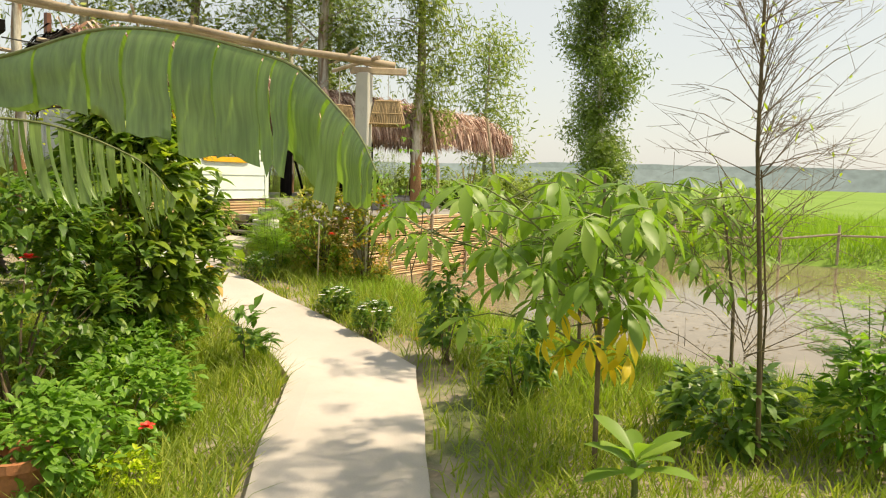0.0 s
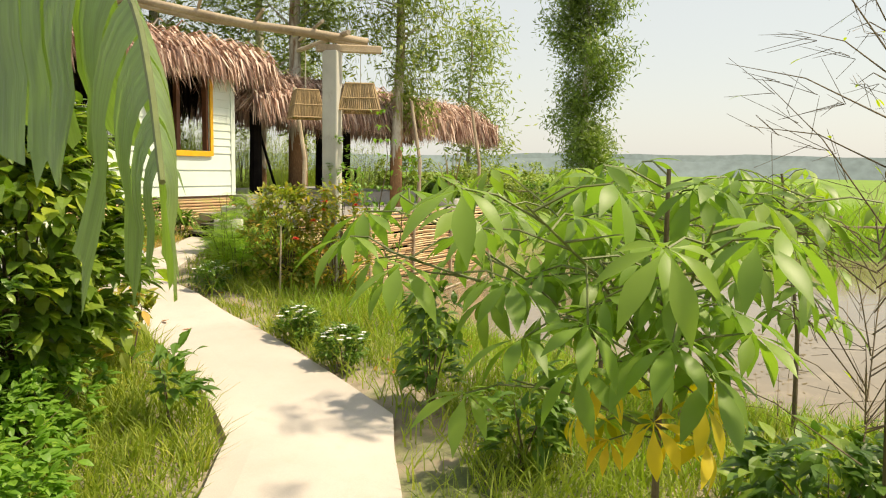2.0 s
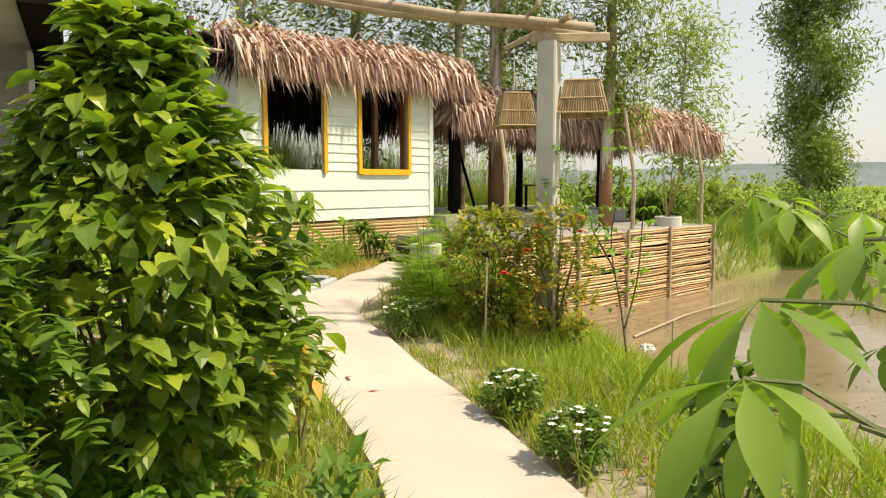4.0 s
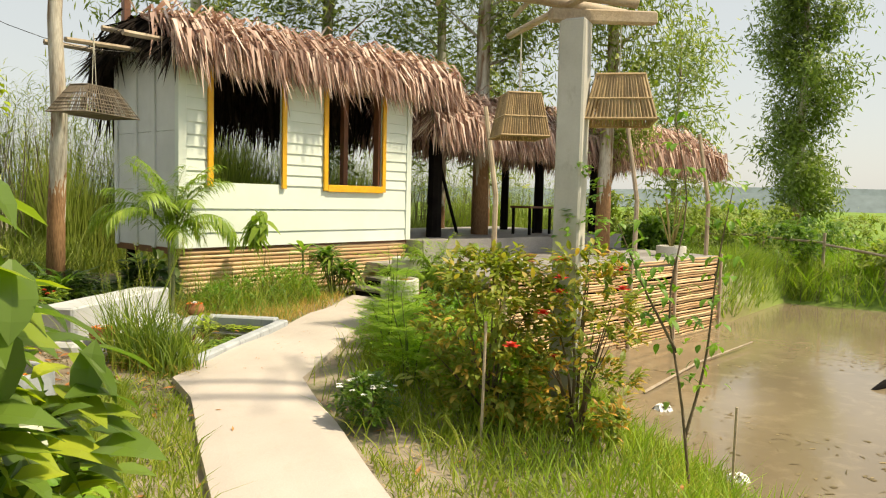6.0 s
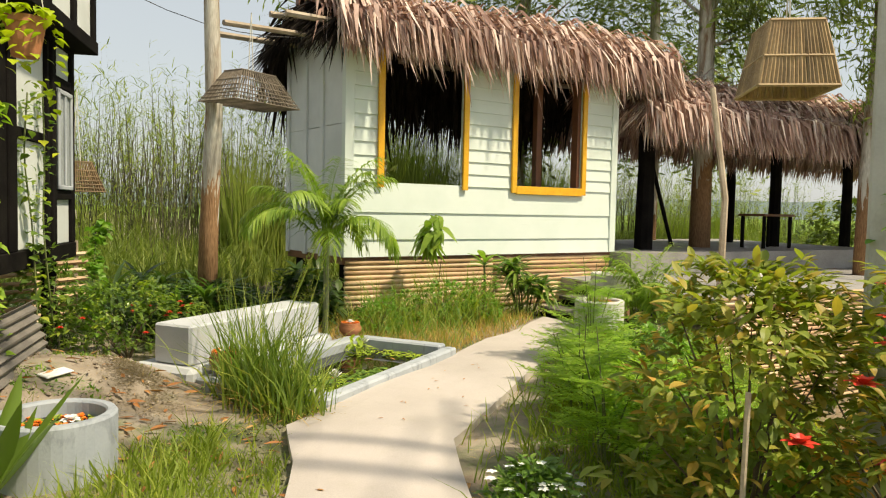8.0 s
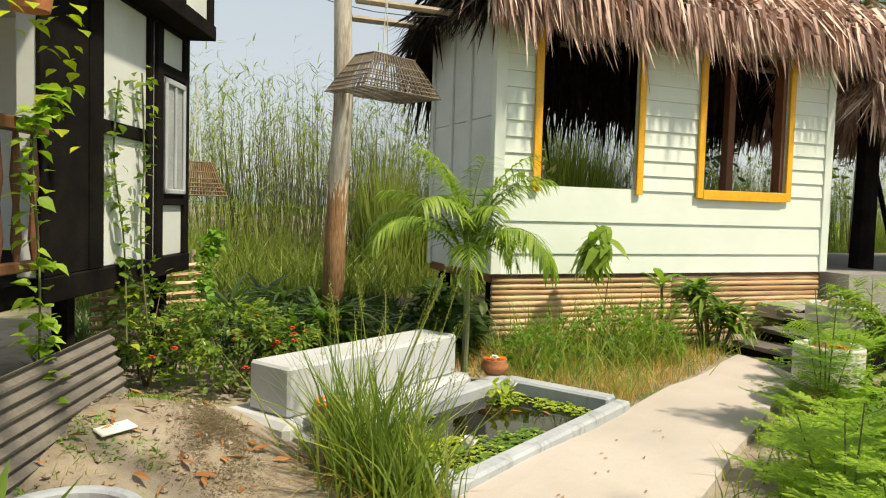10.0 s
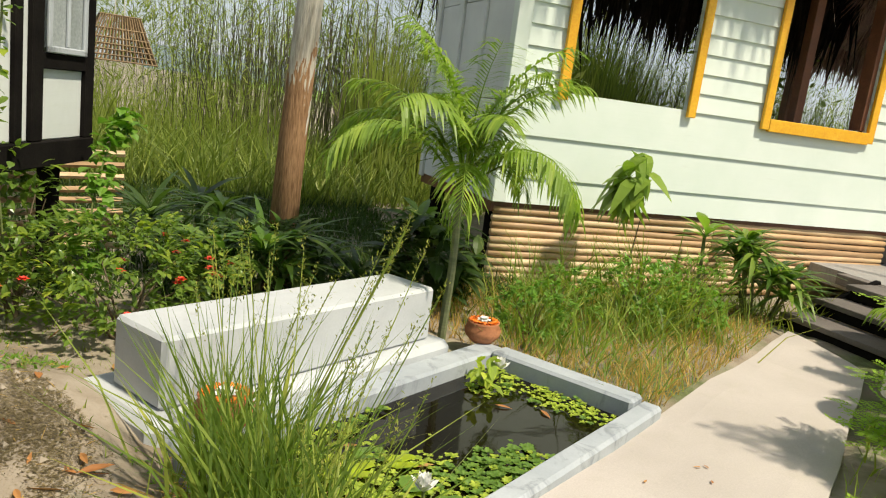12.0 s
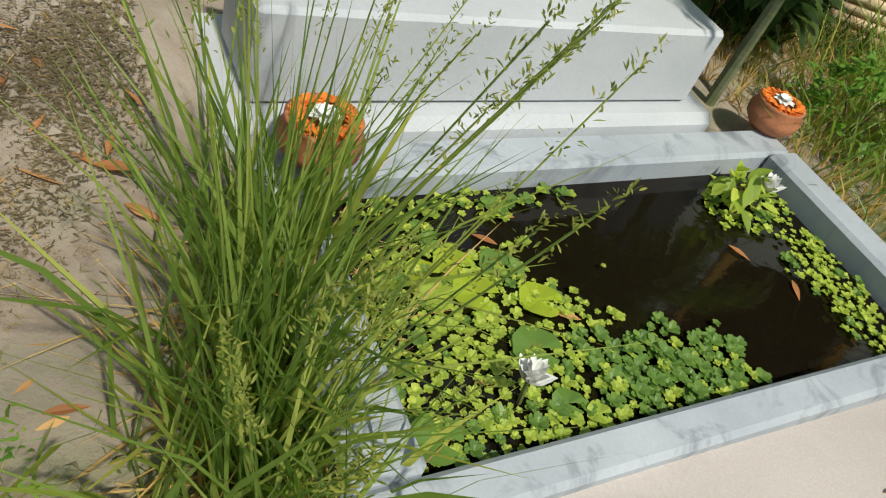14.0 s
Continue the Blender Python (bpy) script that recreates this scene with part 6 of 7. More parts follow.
big = ring_planter((4.86, 8.50), 0.255, 0.27, "grey cement ring with floating orange marigolds and white lilies", 0.01, "cement")
marigolds(big, 58, 0.19, 0.205, 0.019)
for c in ((0.07, 0.05), (-0.10, -0.10)):
    bloom("white_lily", big, Vector((c[0], c[1], 0.21)), 0.05, "white", 8, 3)
lp = Mesh()
for k in range(70):
    a, r = rnd(0, 6.28), 0.19 * math.sqrt(rnd(0, 1))
    lp.leaf((r * math.cos(a), r * math.sin(a), 0.203), rdir(0.1), (0, 0, 1), 0.045, 0.035, 0.1, shape=OVAL)
put("floating_leaves", lp, M["pad"], big)
pa = ring_planter((10.35, 10.32), 0.255, 0.19, "cream cement ring planter on a stump by the steps", 0.38)
put("stump", Mesh().lathe([(0.18, -0.45), (0.17, -0.05), (0.0, -0.05)], 16, wobble=0.03), M["bark"], pa)
marigolds(pa, 9, 0.16, 0.2, 0.03)
bloom("white_lily", pa, Vector((0, 0, 0.22)), 0.07, "white", 8, 2)
pb = ring_planter((9.25, 9.48), 0.215, 0.2, "cream cement ring planter on a stump beside the path", 0.24)
put("stump", Mesh().lathe([(0.16, -0.35), (0.15, -0.05), (0.0, -0.05)], 16, wobble=0.03), M["bark"], pb)
marigolds(pb, 22, 0.15, 0.16, 0.03)
pc = ring_planter((12.15, 10.0), 0.2, 0.2, "cream cement ring planter on the deck", DECK_Z)
bloom("white_lily", pc, Vector((0, 0, 0.2)), 0.06, "white", 8, 2)
pd = ring_planter((16.9, 9.55), 0.28, 0.2, "wide shallow cement pot with a thin shrub on the deck", DECK_Z)
for k in range(9):
    a = rnd(0, 6.28)
    dsh = Mesh().tube([(0, 0, 0.1), (0.15 * math.cos(a), 0.15 * math.sin(a), 0.6), (0.32 * math.cos(a), 0.32 * math.sin(a), rnd(0.9, 1.4))], [0.02, 0.014, 0.006], 5)
    put("stem", dsh, M["culm"], pd)
bowl = thing("flower_bowl", (13.35, 10.45, DECK_Z), "small terracotta bowl with orange flowers on the deck", "bowl")
put("bowl", Mesh().lathe([(0.0, 0.0), (0.07, 0.0), (0.1, 0.02), (0.06, 0.05), (0.12, 0.12), (0.13, 0.13), (0.11, 0.12), (0.0, 0.08)], 20), M["terracotta"], bowl)
marigolds(bowl, 8, 0.07, 0.11, 0.025)


def urn(at, label, z, s=1.0):
    ob = thing("terracotta_pot", (*at, z), label, "pot", "pots by the basin")
    put("pot", Mesh().lathe([(0.0, 0.0), (0.07 * s, 0.0), (0.115 * s, 0.05 * s), (0.12 * s, 0.09 * s), (0.10 * s, 0.125 * s), (0.108 * s, 0.14 * s), (0.095 * s, 0.14 * s), (0.085 * s, 0.12 * s), (0.0, 0.115 * s)], 24), M["terracotta"], ob, smooth=True)
    for k in range(17):
        a = 2 * math.pi * k / 17
        m = Mesh()
        for q in range(20):
            m.leaf((0.078 * s * math.cos(a), 0.078 * s * math.sin(a), 0.138 * s), rdir(rnd(0.1, 1.3)), (0, 0, 1), 0.026 * s, 0.014 * s, 0.3, shape=(0.3, 1.0, 0.6))
        put("marigold", m, M["orange"], ob)
    bloom("white_lily", ob, Vector((0.0, 0.0, 0.145 * s)), 0.05 * s, "white", 8, 2)


urn((6.0, 9.71), "round terracotta pot ringed with orange marigolds on the slab", 0.115, 0.88)
urn((7.42, 10.69), "round terracotta pot ringed with orange marigolds at the basin corner", 0.08, 0.82)
tp = thing("plant_pot", (1.55, 3.93, gz(1.55, 3.93)), "plain terracotta plant pot in the grass", "pot")
put("pot", Mesh().lathe([(0.0, -0.02), (0.10, -0.02), (0.14, 0.2), (0.155, 0.2), (0.155, 0.24), (0.13, 0.24), (0.125, 0.18), (0.0, 0.18)], 24), M["terracotta"], tp, smooth=False)

# floating plants in the basin
rosette = []
for s in range(4):
    q = random.Random(s)
    m = Mesh()
    for k in range(8):
        a = 2 * math.pi * k / 8 + q.uniform(-0.25, 0.25)
        m.leaf((0, 0, 0), (math.cos(a), math.sin(a), q.uniform(0.1, 0.8)), (0, 0, 1), 0.021, 0.016, 0.15, 0.2, shape=(0.35, 1.0, 0.6))
    rosette.append(m)


def floats(u, v):
    """How thick the floating plants lie at a place in the basin."""
    near = 1.0 - ((u - 0.12) / 0.60) ** 2 - ((v - 0.18) / 0.50) ** 2
    band = 1.0 - ((u - 0.62) / 0.42) ** 2 - ((v - 0.08) / 0.2) ** 2
    right = 0.9 - ((u - 1.50) / 0.13) ** 2 - ((v - 0.28) / 0.40) ** 2
    corner = 0.9 - ((u - 1.42) / 0.2) ** 2 - ((v - 0.60) / 0.13) ** 2
    back = 0.7 - ((u - 0.35) / 0.5) ** 2 - ((v - 0.72) / 0.07) ** 2
    return max(near, band, right, corner, back)


mats = {"pad": Mesh(), "clover": Mesh()}
R.seed(21)
tries, laid = 0, []
while len(mats["pad"].v) + len(mats["clover"].v) < 300000 and tries < 16000:
    tries += 1
    u, v = rnd(0.02, 1.60), rnd(0.02, 0.76)
    f = floats(u, v) + 0.5 * math.sin(u * 23 + 4 * math.sin(v * 17)) * math.cos(v * 29) + rnd(-0.3, 0.2)
    if f < 0.36:
        continue
    kind = "clover" if (0.5 < u < 1.0 and v < 0.26 and rnd(0, 1) < 0.75) or rnd(0, 1) < 0.12 else "pad"
    if any((u - a) ** 2 + (v - b) ** 2 < 0.00042 for a, b in laid):
        continue
    laid.append((u, v))
    src = R.choice(rosette)
    p = pond_at(u, v, WATER_Z + rnd(0.002, 0.02))
    a, s = rnd(0, 6.28), rnd(0.35, 1.0) * (1.0 if kind == "pad" else 1.4)
    mm = Matrix.Translation(p) @ Matrix.Rotation(a, 4, "Z") @ Matrix.Scale(s, 4)
    mats[kind].add([mm @ Vector(q) for q in src.v], src.f)
put("water_lettuce", mats["pad"], M["pad"], label="bright green water lettuce floating in the basin", category="water plants", kind="stuff")
put("water_clover", mats["clover"], M["clover"], label="green water clover floating in the basin", category="water plants", kind="stuff")
for u, v, r, mat in ((0.29, 0.52, 0.052, "lime"), (0.41, 0.50, 0.05, "clover"), (0.31, 0.42, 0.06, "lime"), (0.47, 0.37, 0.058, "lime"), (0.39, 0.24, 0.064, "clover"), (0.39, 0.09, 0.04, "clover"), (0.45, 0.05, 0.03, "pad"), (0.06, 0.08, 0.06, "clover"), (0.21, 0.43, 0.05, "pad"), (0.2, 0.5, 0.045, "lime")):
    m = Mesh()
    c = pond_at(u, v, WATER_Z + 0.022)
    pts = [c + Vector((r * math.cos(t) * (0.92 if k % 2 else 1.0), r * math.sin(t), 0.006 * math.sin(3 * t))) for k, t in enumerate([0.25 + 5.8 * k / 17 for k in range(18)])]
    m.add([c - Vector((0, 0, 0.004))] + pts, [(0, k, k + 1) for k in range(1, 18)])
    put("lily_pad", m, M[mat], label="round floating lily pad", category="lily pad", group="lily pads")
for u, v, s in ((0.28, 0.13, 0.10), (1.45, 0.61, 0.10)):
    p = pond_at(u, v, WATER_Z + 0.05)
    li = thing("water_lily", p, "white water lily flower in the basin", "water lily")
    put("stalk", Mesh().tube([(0.02, 0, -0.15), (0, 0, 0.03)], 0.006, 5), M["stem"], li)
    m = Mesh()
    for k in range(18):
        a = 2.4 * k
        m.leaf((0, 0, 0.03), (math.cos(a), math.sin(a), 0.55 + 0.14 * k), (-math.cos(a), -math.sin(a), 0.4), s * 0.62, s * 0.36, -0.12, 0.25, shape=(0.3, 0.9, 1.0, 0.6, 0.0))
    put("petals", m, M["white"], li)
hy = bush("water_hyacinth", "broad pale leaves rising from the basin corner", "water plant", (7.27, 10.28), (0.10, 0.09, 0.13), 22, 0.09, "pad", 3, OVAL, 0.2, 0.1)
hy.location.z = WATER_Z - 0.03

# ---- garden by the house ----
mari = bush("lantana", "spreading green bush with small red flowers beside the bench", "flower bush", (5.62, 10.95), (0.6, 0.5, 0.58), 1300, 0.055, "citrus", 12, OVAL, 0.3, 0.15)
for k in range(16):
    a, r = rnd(0, 6.28), rnd(0.25, 0.6)
    bloom("flower", mari, Vector((r * math.cos(a), r * 0.8 * math.sin(a), 0.6 - 0.45 * r + rnd(-0.1, 0.05))), 0.028, "red", 6, 2)
bush("lantana", "green shrub behind the bench", "shrub", (6.3, 11.5), (0.5, 0.4, 0.5), 700, 0.08, "shaded_leaf", 9, LANCE)
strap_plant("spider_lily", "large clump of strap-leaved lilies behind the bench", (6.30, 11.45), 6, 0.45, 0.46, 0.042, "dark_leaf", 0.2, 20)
strap_plant("spider_lily", "large clump of strap-leaved lilies under the gum trunk", (5.95, 12.2), 6, 0.5, 0.46, 0.042, "shaded_leaf", 0.25, 20)
strap_plant("spider_lily", "strap-leaved lilies in the shade by the hut", (6.85, 11.6), 4, 0.4, 0.42, 0.04, "shaded_leaf", 0.2, 18)
bush("broadleaf_shrub", "dark broad-leaved plants in the shade by the hut", "shrub", (7.45, 11.7), (0.3, 0.3, 0.55), 200, 0.18, "shaded_leaf", 6)
bush("broadleaf_shrub", "leafy young shrubs by the house wall", "shrub", (5.12, 11.3), (0.26, 0.26, 0.85), 300, 0.075, "citrus", 7)
tur = thing("turmeric", (4.56, 8.24, gz(4.56, 8.24)), "broad upright green leaves beside the cement ring", "plant")
for k in range(11):
    a = 2.4 * k
    put("leaf", Mesh().leaf((0.03 * math.cos(a), 0.03 * math.sin(a), 0.0), (0.45 * math.cos(a), 0.45 * math.sin(a), 1.0), (math.cos(a), math.sin(a), 0.2), rnd(0.38, 0.6), rnd(0.085, 0.12), -rnd(0.05, 0.3), 0.35, shape=(0.12, 0.3, 0.75, 1.0, 0.9, 0.55, 0.0)), M["citrus"], tur, smooth=True)
bush("young_shrub", "thin shrub with round leaves by the porch", "shrub", (4.3, 7.9), (0.22, 0.22, 0.75), 120, 0.1, "fern", 5, OVAL, 0.3, 0.1, width=0.8)
put("paper_scrap", Mesh().box((0.16, 0.1, 0.012), pose(4.98, 9.55, gz(4.98, 9.55) + 0.015, 4, -5, 25), 0.004), M["white"], label="white paper scrap on the soil", category="paper")

# ---- trees ----
gum_tree((6.5, 11.85), "slim gum tree with peeling pale bark near the hut", 8.5, 0.088, 1.0, 3, 0.13, 700, 0.62, (0.25, 0.1))
gum_tree((15.0, 12.75), "tall pale-barked gum tree growing through the deck", 11.0, 0.17, 1.9, 5, 0.17, 5600, 0.30, (0.3, 0.2), z=UP_Z - 0.05, hang=1.6)
gum_tree((15.9, 10.5), "gum tree with dark lower bark beside the deck roof", 10.0, 0.14, 1.5, 8, 0.16, 5200, 0.28, (0.2, 0.0), z=DECK_Z - 0.05, hang=1.5)
gum_tree((13.3, 15.6), "tall pale-barked gum tree behind the hut", 11.5, 0.16, 2.0, 12, 0.18, 6800, 0.24, (0.2, -0.2), hang=1.6)
gum_tree((16.6, 15.2), "tall pale-barked gum tree behind the deck", 11.0, 0.15, 1.9, 15, 0.18, 6400, 0.24, hang=1.6)
gum_tree((19.5, 16.0), "gum tree behind the deck", 10.0, 0.14, 1.9, 18, 0.19, 4200, 0.25, hang=1.4)
gum_tree((10.8, 16.2), "gum tree behind the hut", 11.0, 0.13, 1.6, 19, 0.18, 5600, 0.26, hang=1.5)
gum_tree((26.5, 13.6), "young light green tree beyond the deck", 7.2, 0.09, 1.6, 21, 0.22, 1700, 0.25, wide=1.1, hang=0.8)
gum_tree((46.7, 15.0), "tall columnar tree in full leaf across the pond", 17.5, 0.3, 2.45, 25, 0.30, 12500, 0.04, hang=0.9, nl=44, spread=0.125, foliage="column_leaf")
gum_tree((5.0, 15.8), "slim bare gum trunk behind the house", 9.0, 0.1, 1.2, 27, 0.15, 700, 0.6)
R.seed(5)
wire = [Vector((5.2, 12.2, 3.4)).lerp(Vector((8.0, 12.4, 3.05)), t / 8) - Vector((0, 0, 0.25 * math.sin(math.pi * t / 8))) for t in range(9)]
put("wire", Mesh().tube(wire, 0.004, 4), M["wire"], label="thin black wire strung from house to hut", category="wire")


for k, (x, y, r, h) in enumerate(((22.6, 11.5, 1.4, 1.5), (24.5, 9.8, 1.4, 1.2), (26.5, 12.0, 1.9, 1.7), (21.2, 13.2, 1.4, 1.7), (29.0, 10.0, 1.8, 1.4), (24.8, 6.8, 1.2, 0.9), (31.5, 13.0, 2.3, 2.0), (20.3, 11.4, 0.8, 1.0), (35.0, 9.5, 2.2, 1.5))):
    bush("scrub", "rounded green scrub on the far bank of the pond", "bush", (x, y), (r, r * 0.9, h), 900, 0.2, ("gum_leaf", "dark_leaf", "reed")[k % 3], 8, LANCE, 0.4, 0.2, "far bank scrub")


# ---- reeds, grass and litter ----
def scatter(n, x0, x1, y0, y1, seed, keep=None, clear=0.03):
    rng = np.random.default_rng(seed)
    x, y = rng.uniform(x0, x1, n), rng.uniform(y0, y1, n)
    ok = ~on_path(x, y, clear)
    u, v = pond_uv(x, y)
    ok &= ~((u > -0.24) & (u < 1.78) & (v > -0.14) & (v < 1.46))
    ok &= ~((x > HX0) & (x < 20) & (y > HY0 + 0.1) & (y < 15.5))
    ok &= ~((x > 10.0) & (x < 19.5) & (y > 9.3) & (y < 15.5))
    ok &= np.hypot(x - 4.86, y - 8.50) > 0.28
    if keep is not None:
        ok &= keep(x, y, rng)
    return x[ok], y[ok], rng


def grass(name, label, n, box, seed, h, w, mat, keep=None, tilt=0.35, bend=0.4, clear=0.03):
    x, y, rng = scatter(n, *box, seed, keep, clear)
    z = ground_z(x, y)
    ok = z > -1.0
    x, y, z = x[ok], y[ok], z[ok]
    k = len(x)
    way = np.stack([rng.normal(0, tilt, k), rng.normal(0, tilt, k), np.ones(k)], 1)
    patch = 0.55 + 0.45 * np.sin(x * 1.7 + 2.2 * np.sin(y * 1.1)) * np.cos(y * 1.9 + x * 0.4)
    strips(name, np.stack([x, y, z - 0.01], 1), way, h * rng.uniform(0.35, 1.0, k) * (0.6 + 0.7 * patch), w * rng.uniform(0.6, 1.3, k), M[mat], None, bend, label, "grass", seed=seed)


def left_bed(x, y, rng):
    return (y > 0.62 * x + 1.4) & (y < 6.3 + 0.4 * np.sin(x * 3)) & (x < 5.4)


def bare_soil(x, y, rng):
    """The trodden patch before the basin and beside the path stays thin."""
    patch = np.exp(-(((x - 5.35) / 0.55) ** 2 + ((y - 9.2) / 0.8) ** 2))
    return rng.uniform(0, 1, len(x)) > 1.25 * patch


def right_bed(x, y, rng):
    d = bank_side(x, y)
    strip = on_path(x, y, 0.34)
    thin = rng.uniform(0, 1, len(x)) < 0.12
    return (y < 0.75 * x + 4.5) & (d < 2.7) & (~strip | thin) & ~((x > 6.6) & (ground_z(x, y) < -0.52 - 0.12 * np.sin(x * 2 + y * 3)))


grass("grass_left", "lush green grass in the bed beside the path", 60000, (-2.0, 5.4, 1.6, 7.3), 101, 0.26, 0.009, "grass", left_bed, 0.4)
grass("grass_verge", "short green grass before the bench", 30000, (3.0, 5.95, 5.9, 8.7), 102, 0.13, 0.007, "grass", lambda x, y, r: (y < 8.35 + 0.3 * np.sin(x * 5)) & (r.uniform(0, 1, len(x)) > 0.35))
grass("grass_thin", "thin grass on the trodden soil", 9000, (4.3, 6.3, 8.2, 11.5), 103, 0.08, 0.006, "grass", lambda x, y, r: bare_soil(x, y, r) & (r.uniform(0, 1, len(x)) > 0.72))
grass("soil_weeds", "patches of low green weeds on the trodden soil", 9000, (4.4, 5.8, 8.4, 11.0), 113, 0.06, 0.012, "weed", lambda x, y, r: np.sin(x * 6.1 + 1.7 * np.sin(y * 3.3)) * np.cos(y * 4.4 + x) > 0.35, 0.9, 0.6)
grass("grass_right", "long bright green grass on the pond bank", 120000, (1.5, 10.6, -1.0, 9.7), 104, 0.30, 0.009, "grass", right_bed, 0.35)
grass("grass_tall", "tall bright green grass on the pond bank", 16000, (4.2, 10.4, 1.0, 9.6), 105, 0.42, 0.009, "field_grass", lambda x, y, r: right_bed(x, y, r) & (bank_side(x, y) > -0.9) & ~on_path(x, y, 0.6), 0.3)
grass("grass_hut", "grass before the hut", 1900, (7.4, 10.1, 9.9, 12.0), 106, 0.26, 0.007, "sedge", lambda x, y, r: y > 0.62 * x + 4.95)
grass("grass_dry", "dry straw and stubble before the hut", 6500, (7.2, 10.1, 9.9, 12.0), 116, 0.20, 0.006, "straw", lambda x, y, r: y > 0.62 * x + 4.95)
# this grass takes the darkened leaf colour in place of shade
grass("grass_back", "grass in the shade behind the house and hut", 14000, (4.4, 8.2, 11.6, 16.0), 107, 0.3, 0.011, "shaded_leaf")
grass("grass_start", "uneven grass round the garden", 42000, (-9.0, 6.0, -9.0, 12.0), 108, 0.3, 0.012, "grass", lambda x, y, r: np.hypot(x + 1.0, y - 2.0) + 1.2 * np.sin(x * 1.3) * np.cos(y * 0.9) < 7.6)
grass("grass_shore", "uneven green grass on the shore beyond the deck", 16000, (17.9, 25.0, 8.3, 11.2), 114, 0.7, 0.02, "sedge", None, 0.35)
grass("field_bank", "tall green grass on the far bank of the pond", 50000, (20.0, 40.0, -12.0, 14.0), 109, 0.95, 0.035, "field_grass", lambda x, y, r: (x - 0.12 * (9 - y) > 22.8) & (r.uniform(0, 1, len(x)) < np.clip(1.3 - (x - 23) / 14, 0.15, 1)))


def reeds(name, label, n, box, seed, h, keep=None):
    """Tall canes with narrow leaves."""
    rng = np.random.default_rng(seed)
    x, y = rng.uniform(box[0], box[1], n), rng.uniform(box[2], box[3], n)
    if keep is not None:
        ok = keep(x, y)
        x, y = x[ok], y[ok]
    k = len(x)
    z = ground_z(x, y)
    ht = h * rng.uniform(0.6, 1.05, k)
    way = np.stack([rng.normal(0, 0.11, k), rng.normal(0, 0.11, k), np.ones(k)], 1)
    root = np.stack([x, y, z - 0.05], 1)
    strips(name + "_canes", root, way, ht, rng.uniform(0.010, 0.020, k), M["reed_stem"], None, 0.06, label, "reeds", seed=seed)
    per = 20
    i = np.repeat(np.arange(k), per)
    t = rng.uniform(0.1, 1.0, len(i)) ** 0.55
    w = way[i] / np.linalg.norm(way[i], axis=1, keepdims=True)
    base = root[i] + w * (ht[i] * t)[:, None]
    d = np.stack([rng.normal(0, 1, len(i)), rng.normal(0, 1, len(i)), rng.uniform(0.1, 1.6, len(i))], 1)
    strips(name + "_leaves", base, d, rng.uniform(0.10, 0.28, len(i)), rng.uniform(0.010, 0.022, len(i)), M["reed"], None, 0.45, label, "reeds", seed=seed + 1)


reeds("reed_bed_left", "dense thicket of tall reeds behind house and hut", 1500, (2.6, 13.5, 16.3, 22.0), 201, 3.6)
reeds("reed_bed_mid", "dense thicket of tall reeds behind the deck", 1500, (12.5, 27.0, 16.6, 22.5), 203, 2.9)
reeds("reed_bed_right", "reeds and scrub on the far bank", 700, (20.5, 33.0, 10.5, 17.0), 205, 1.5)
reeds("reed_bed_shore", "low scrub along the far shore", 420, (21.5, 24.5, 3.0, 12.0), 207, 1.1, lambda x, y: x - 0.12 * (9 - y) > 22.6)
grass("grass_under_reeds", "long grass at the foot of the reeds", 30000, (2.6, 27.0, 15.2, 18.2), 110, 1.15, 0.018, "gum_leaf")
grass("grass_behind_hut", "tall green grass behind the hut", 12000, (8.2, 15.5, 16.0, 17.6), 112, 2.7, 0.02, "reed", None, 0.10, 0.15)
grass("grass_between_reeds", "tall green grass among the reeds", 14000, (2.6, 27.0, 16.2, 18.8), 111, 1.75, 0.016, "reed", None, 0.14, 0.2)

rng = np.random.default_rng(77)
lit = Mesh()
for k in range(260):
    if k < 160:
        x, y = 5.3 + rng.normal(0, 0.42), 9.0 + rng.normal(0, 0.75)
    else:
        x, y = rng.uniform(4.9, 6.9), rng.uniform(3.2, 8.2)
    if on_path(np.array([x]), np.array([y]), 0.0)[0] and k % 9:
        continue
    u, v = pond_uv(x, y)
    if -0.32 < u < 1.7 and -0.2 < v < 1.5:
        continue
    a = rng.uniform(0, 6.28)
    up = 0.033 if on_path(np.array([x]), np.array([y]))[0] else 0.012
    ln = rng.uniform(0.04, 0.13)
    lit.leaf((x, y, gz(x, y) + up), (math.cos(a), math.sin(a), rng.uniform(-0.02, 0.15)), (rng.normal(0, 0.3), rng.normal(0, 0.3), 1), ln, ln * 0.26, rng.uniform(-0.2, 0.3), 0.35, shape=LANCE)
for u, v in ((0.55, 0.66), (0.45, 0.57), (1.22, 0.47), (1.35, 0.31), (0.56, 0.30), (0.21, 0.19)):
    p = pond_at(u, v, WATER_Z + 0.008)
    lit.leaf(p, (rng.normal(), rng.normal(), 0.02), (0, 0, 1), 0.08, 0.022, 0.1, 0.2, shape=LANCE)
for k in range(16):
    q = pond_at(rng.uniform(-0.3, 1.5), -0.3 - abs(rng.normal(0, 0.35)), 0)
    z = gz(q.x, q.y) + 0.036
    lit.leaf((q.x, q.y, z), (rng.normal(), rng.normal(), 0.05), (0, 0, 1), 0.035, 0.01, 0.1, 0.3, shape=LANCE)
put("leaf_litter", lit, M["dead_leaf"], label="scattered curled orange-brown fallen leaves", category="leaf litter", kind="stuff")

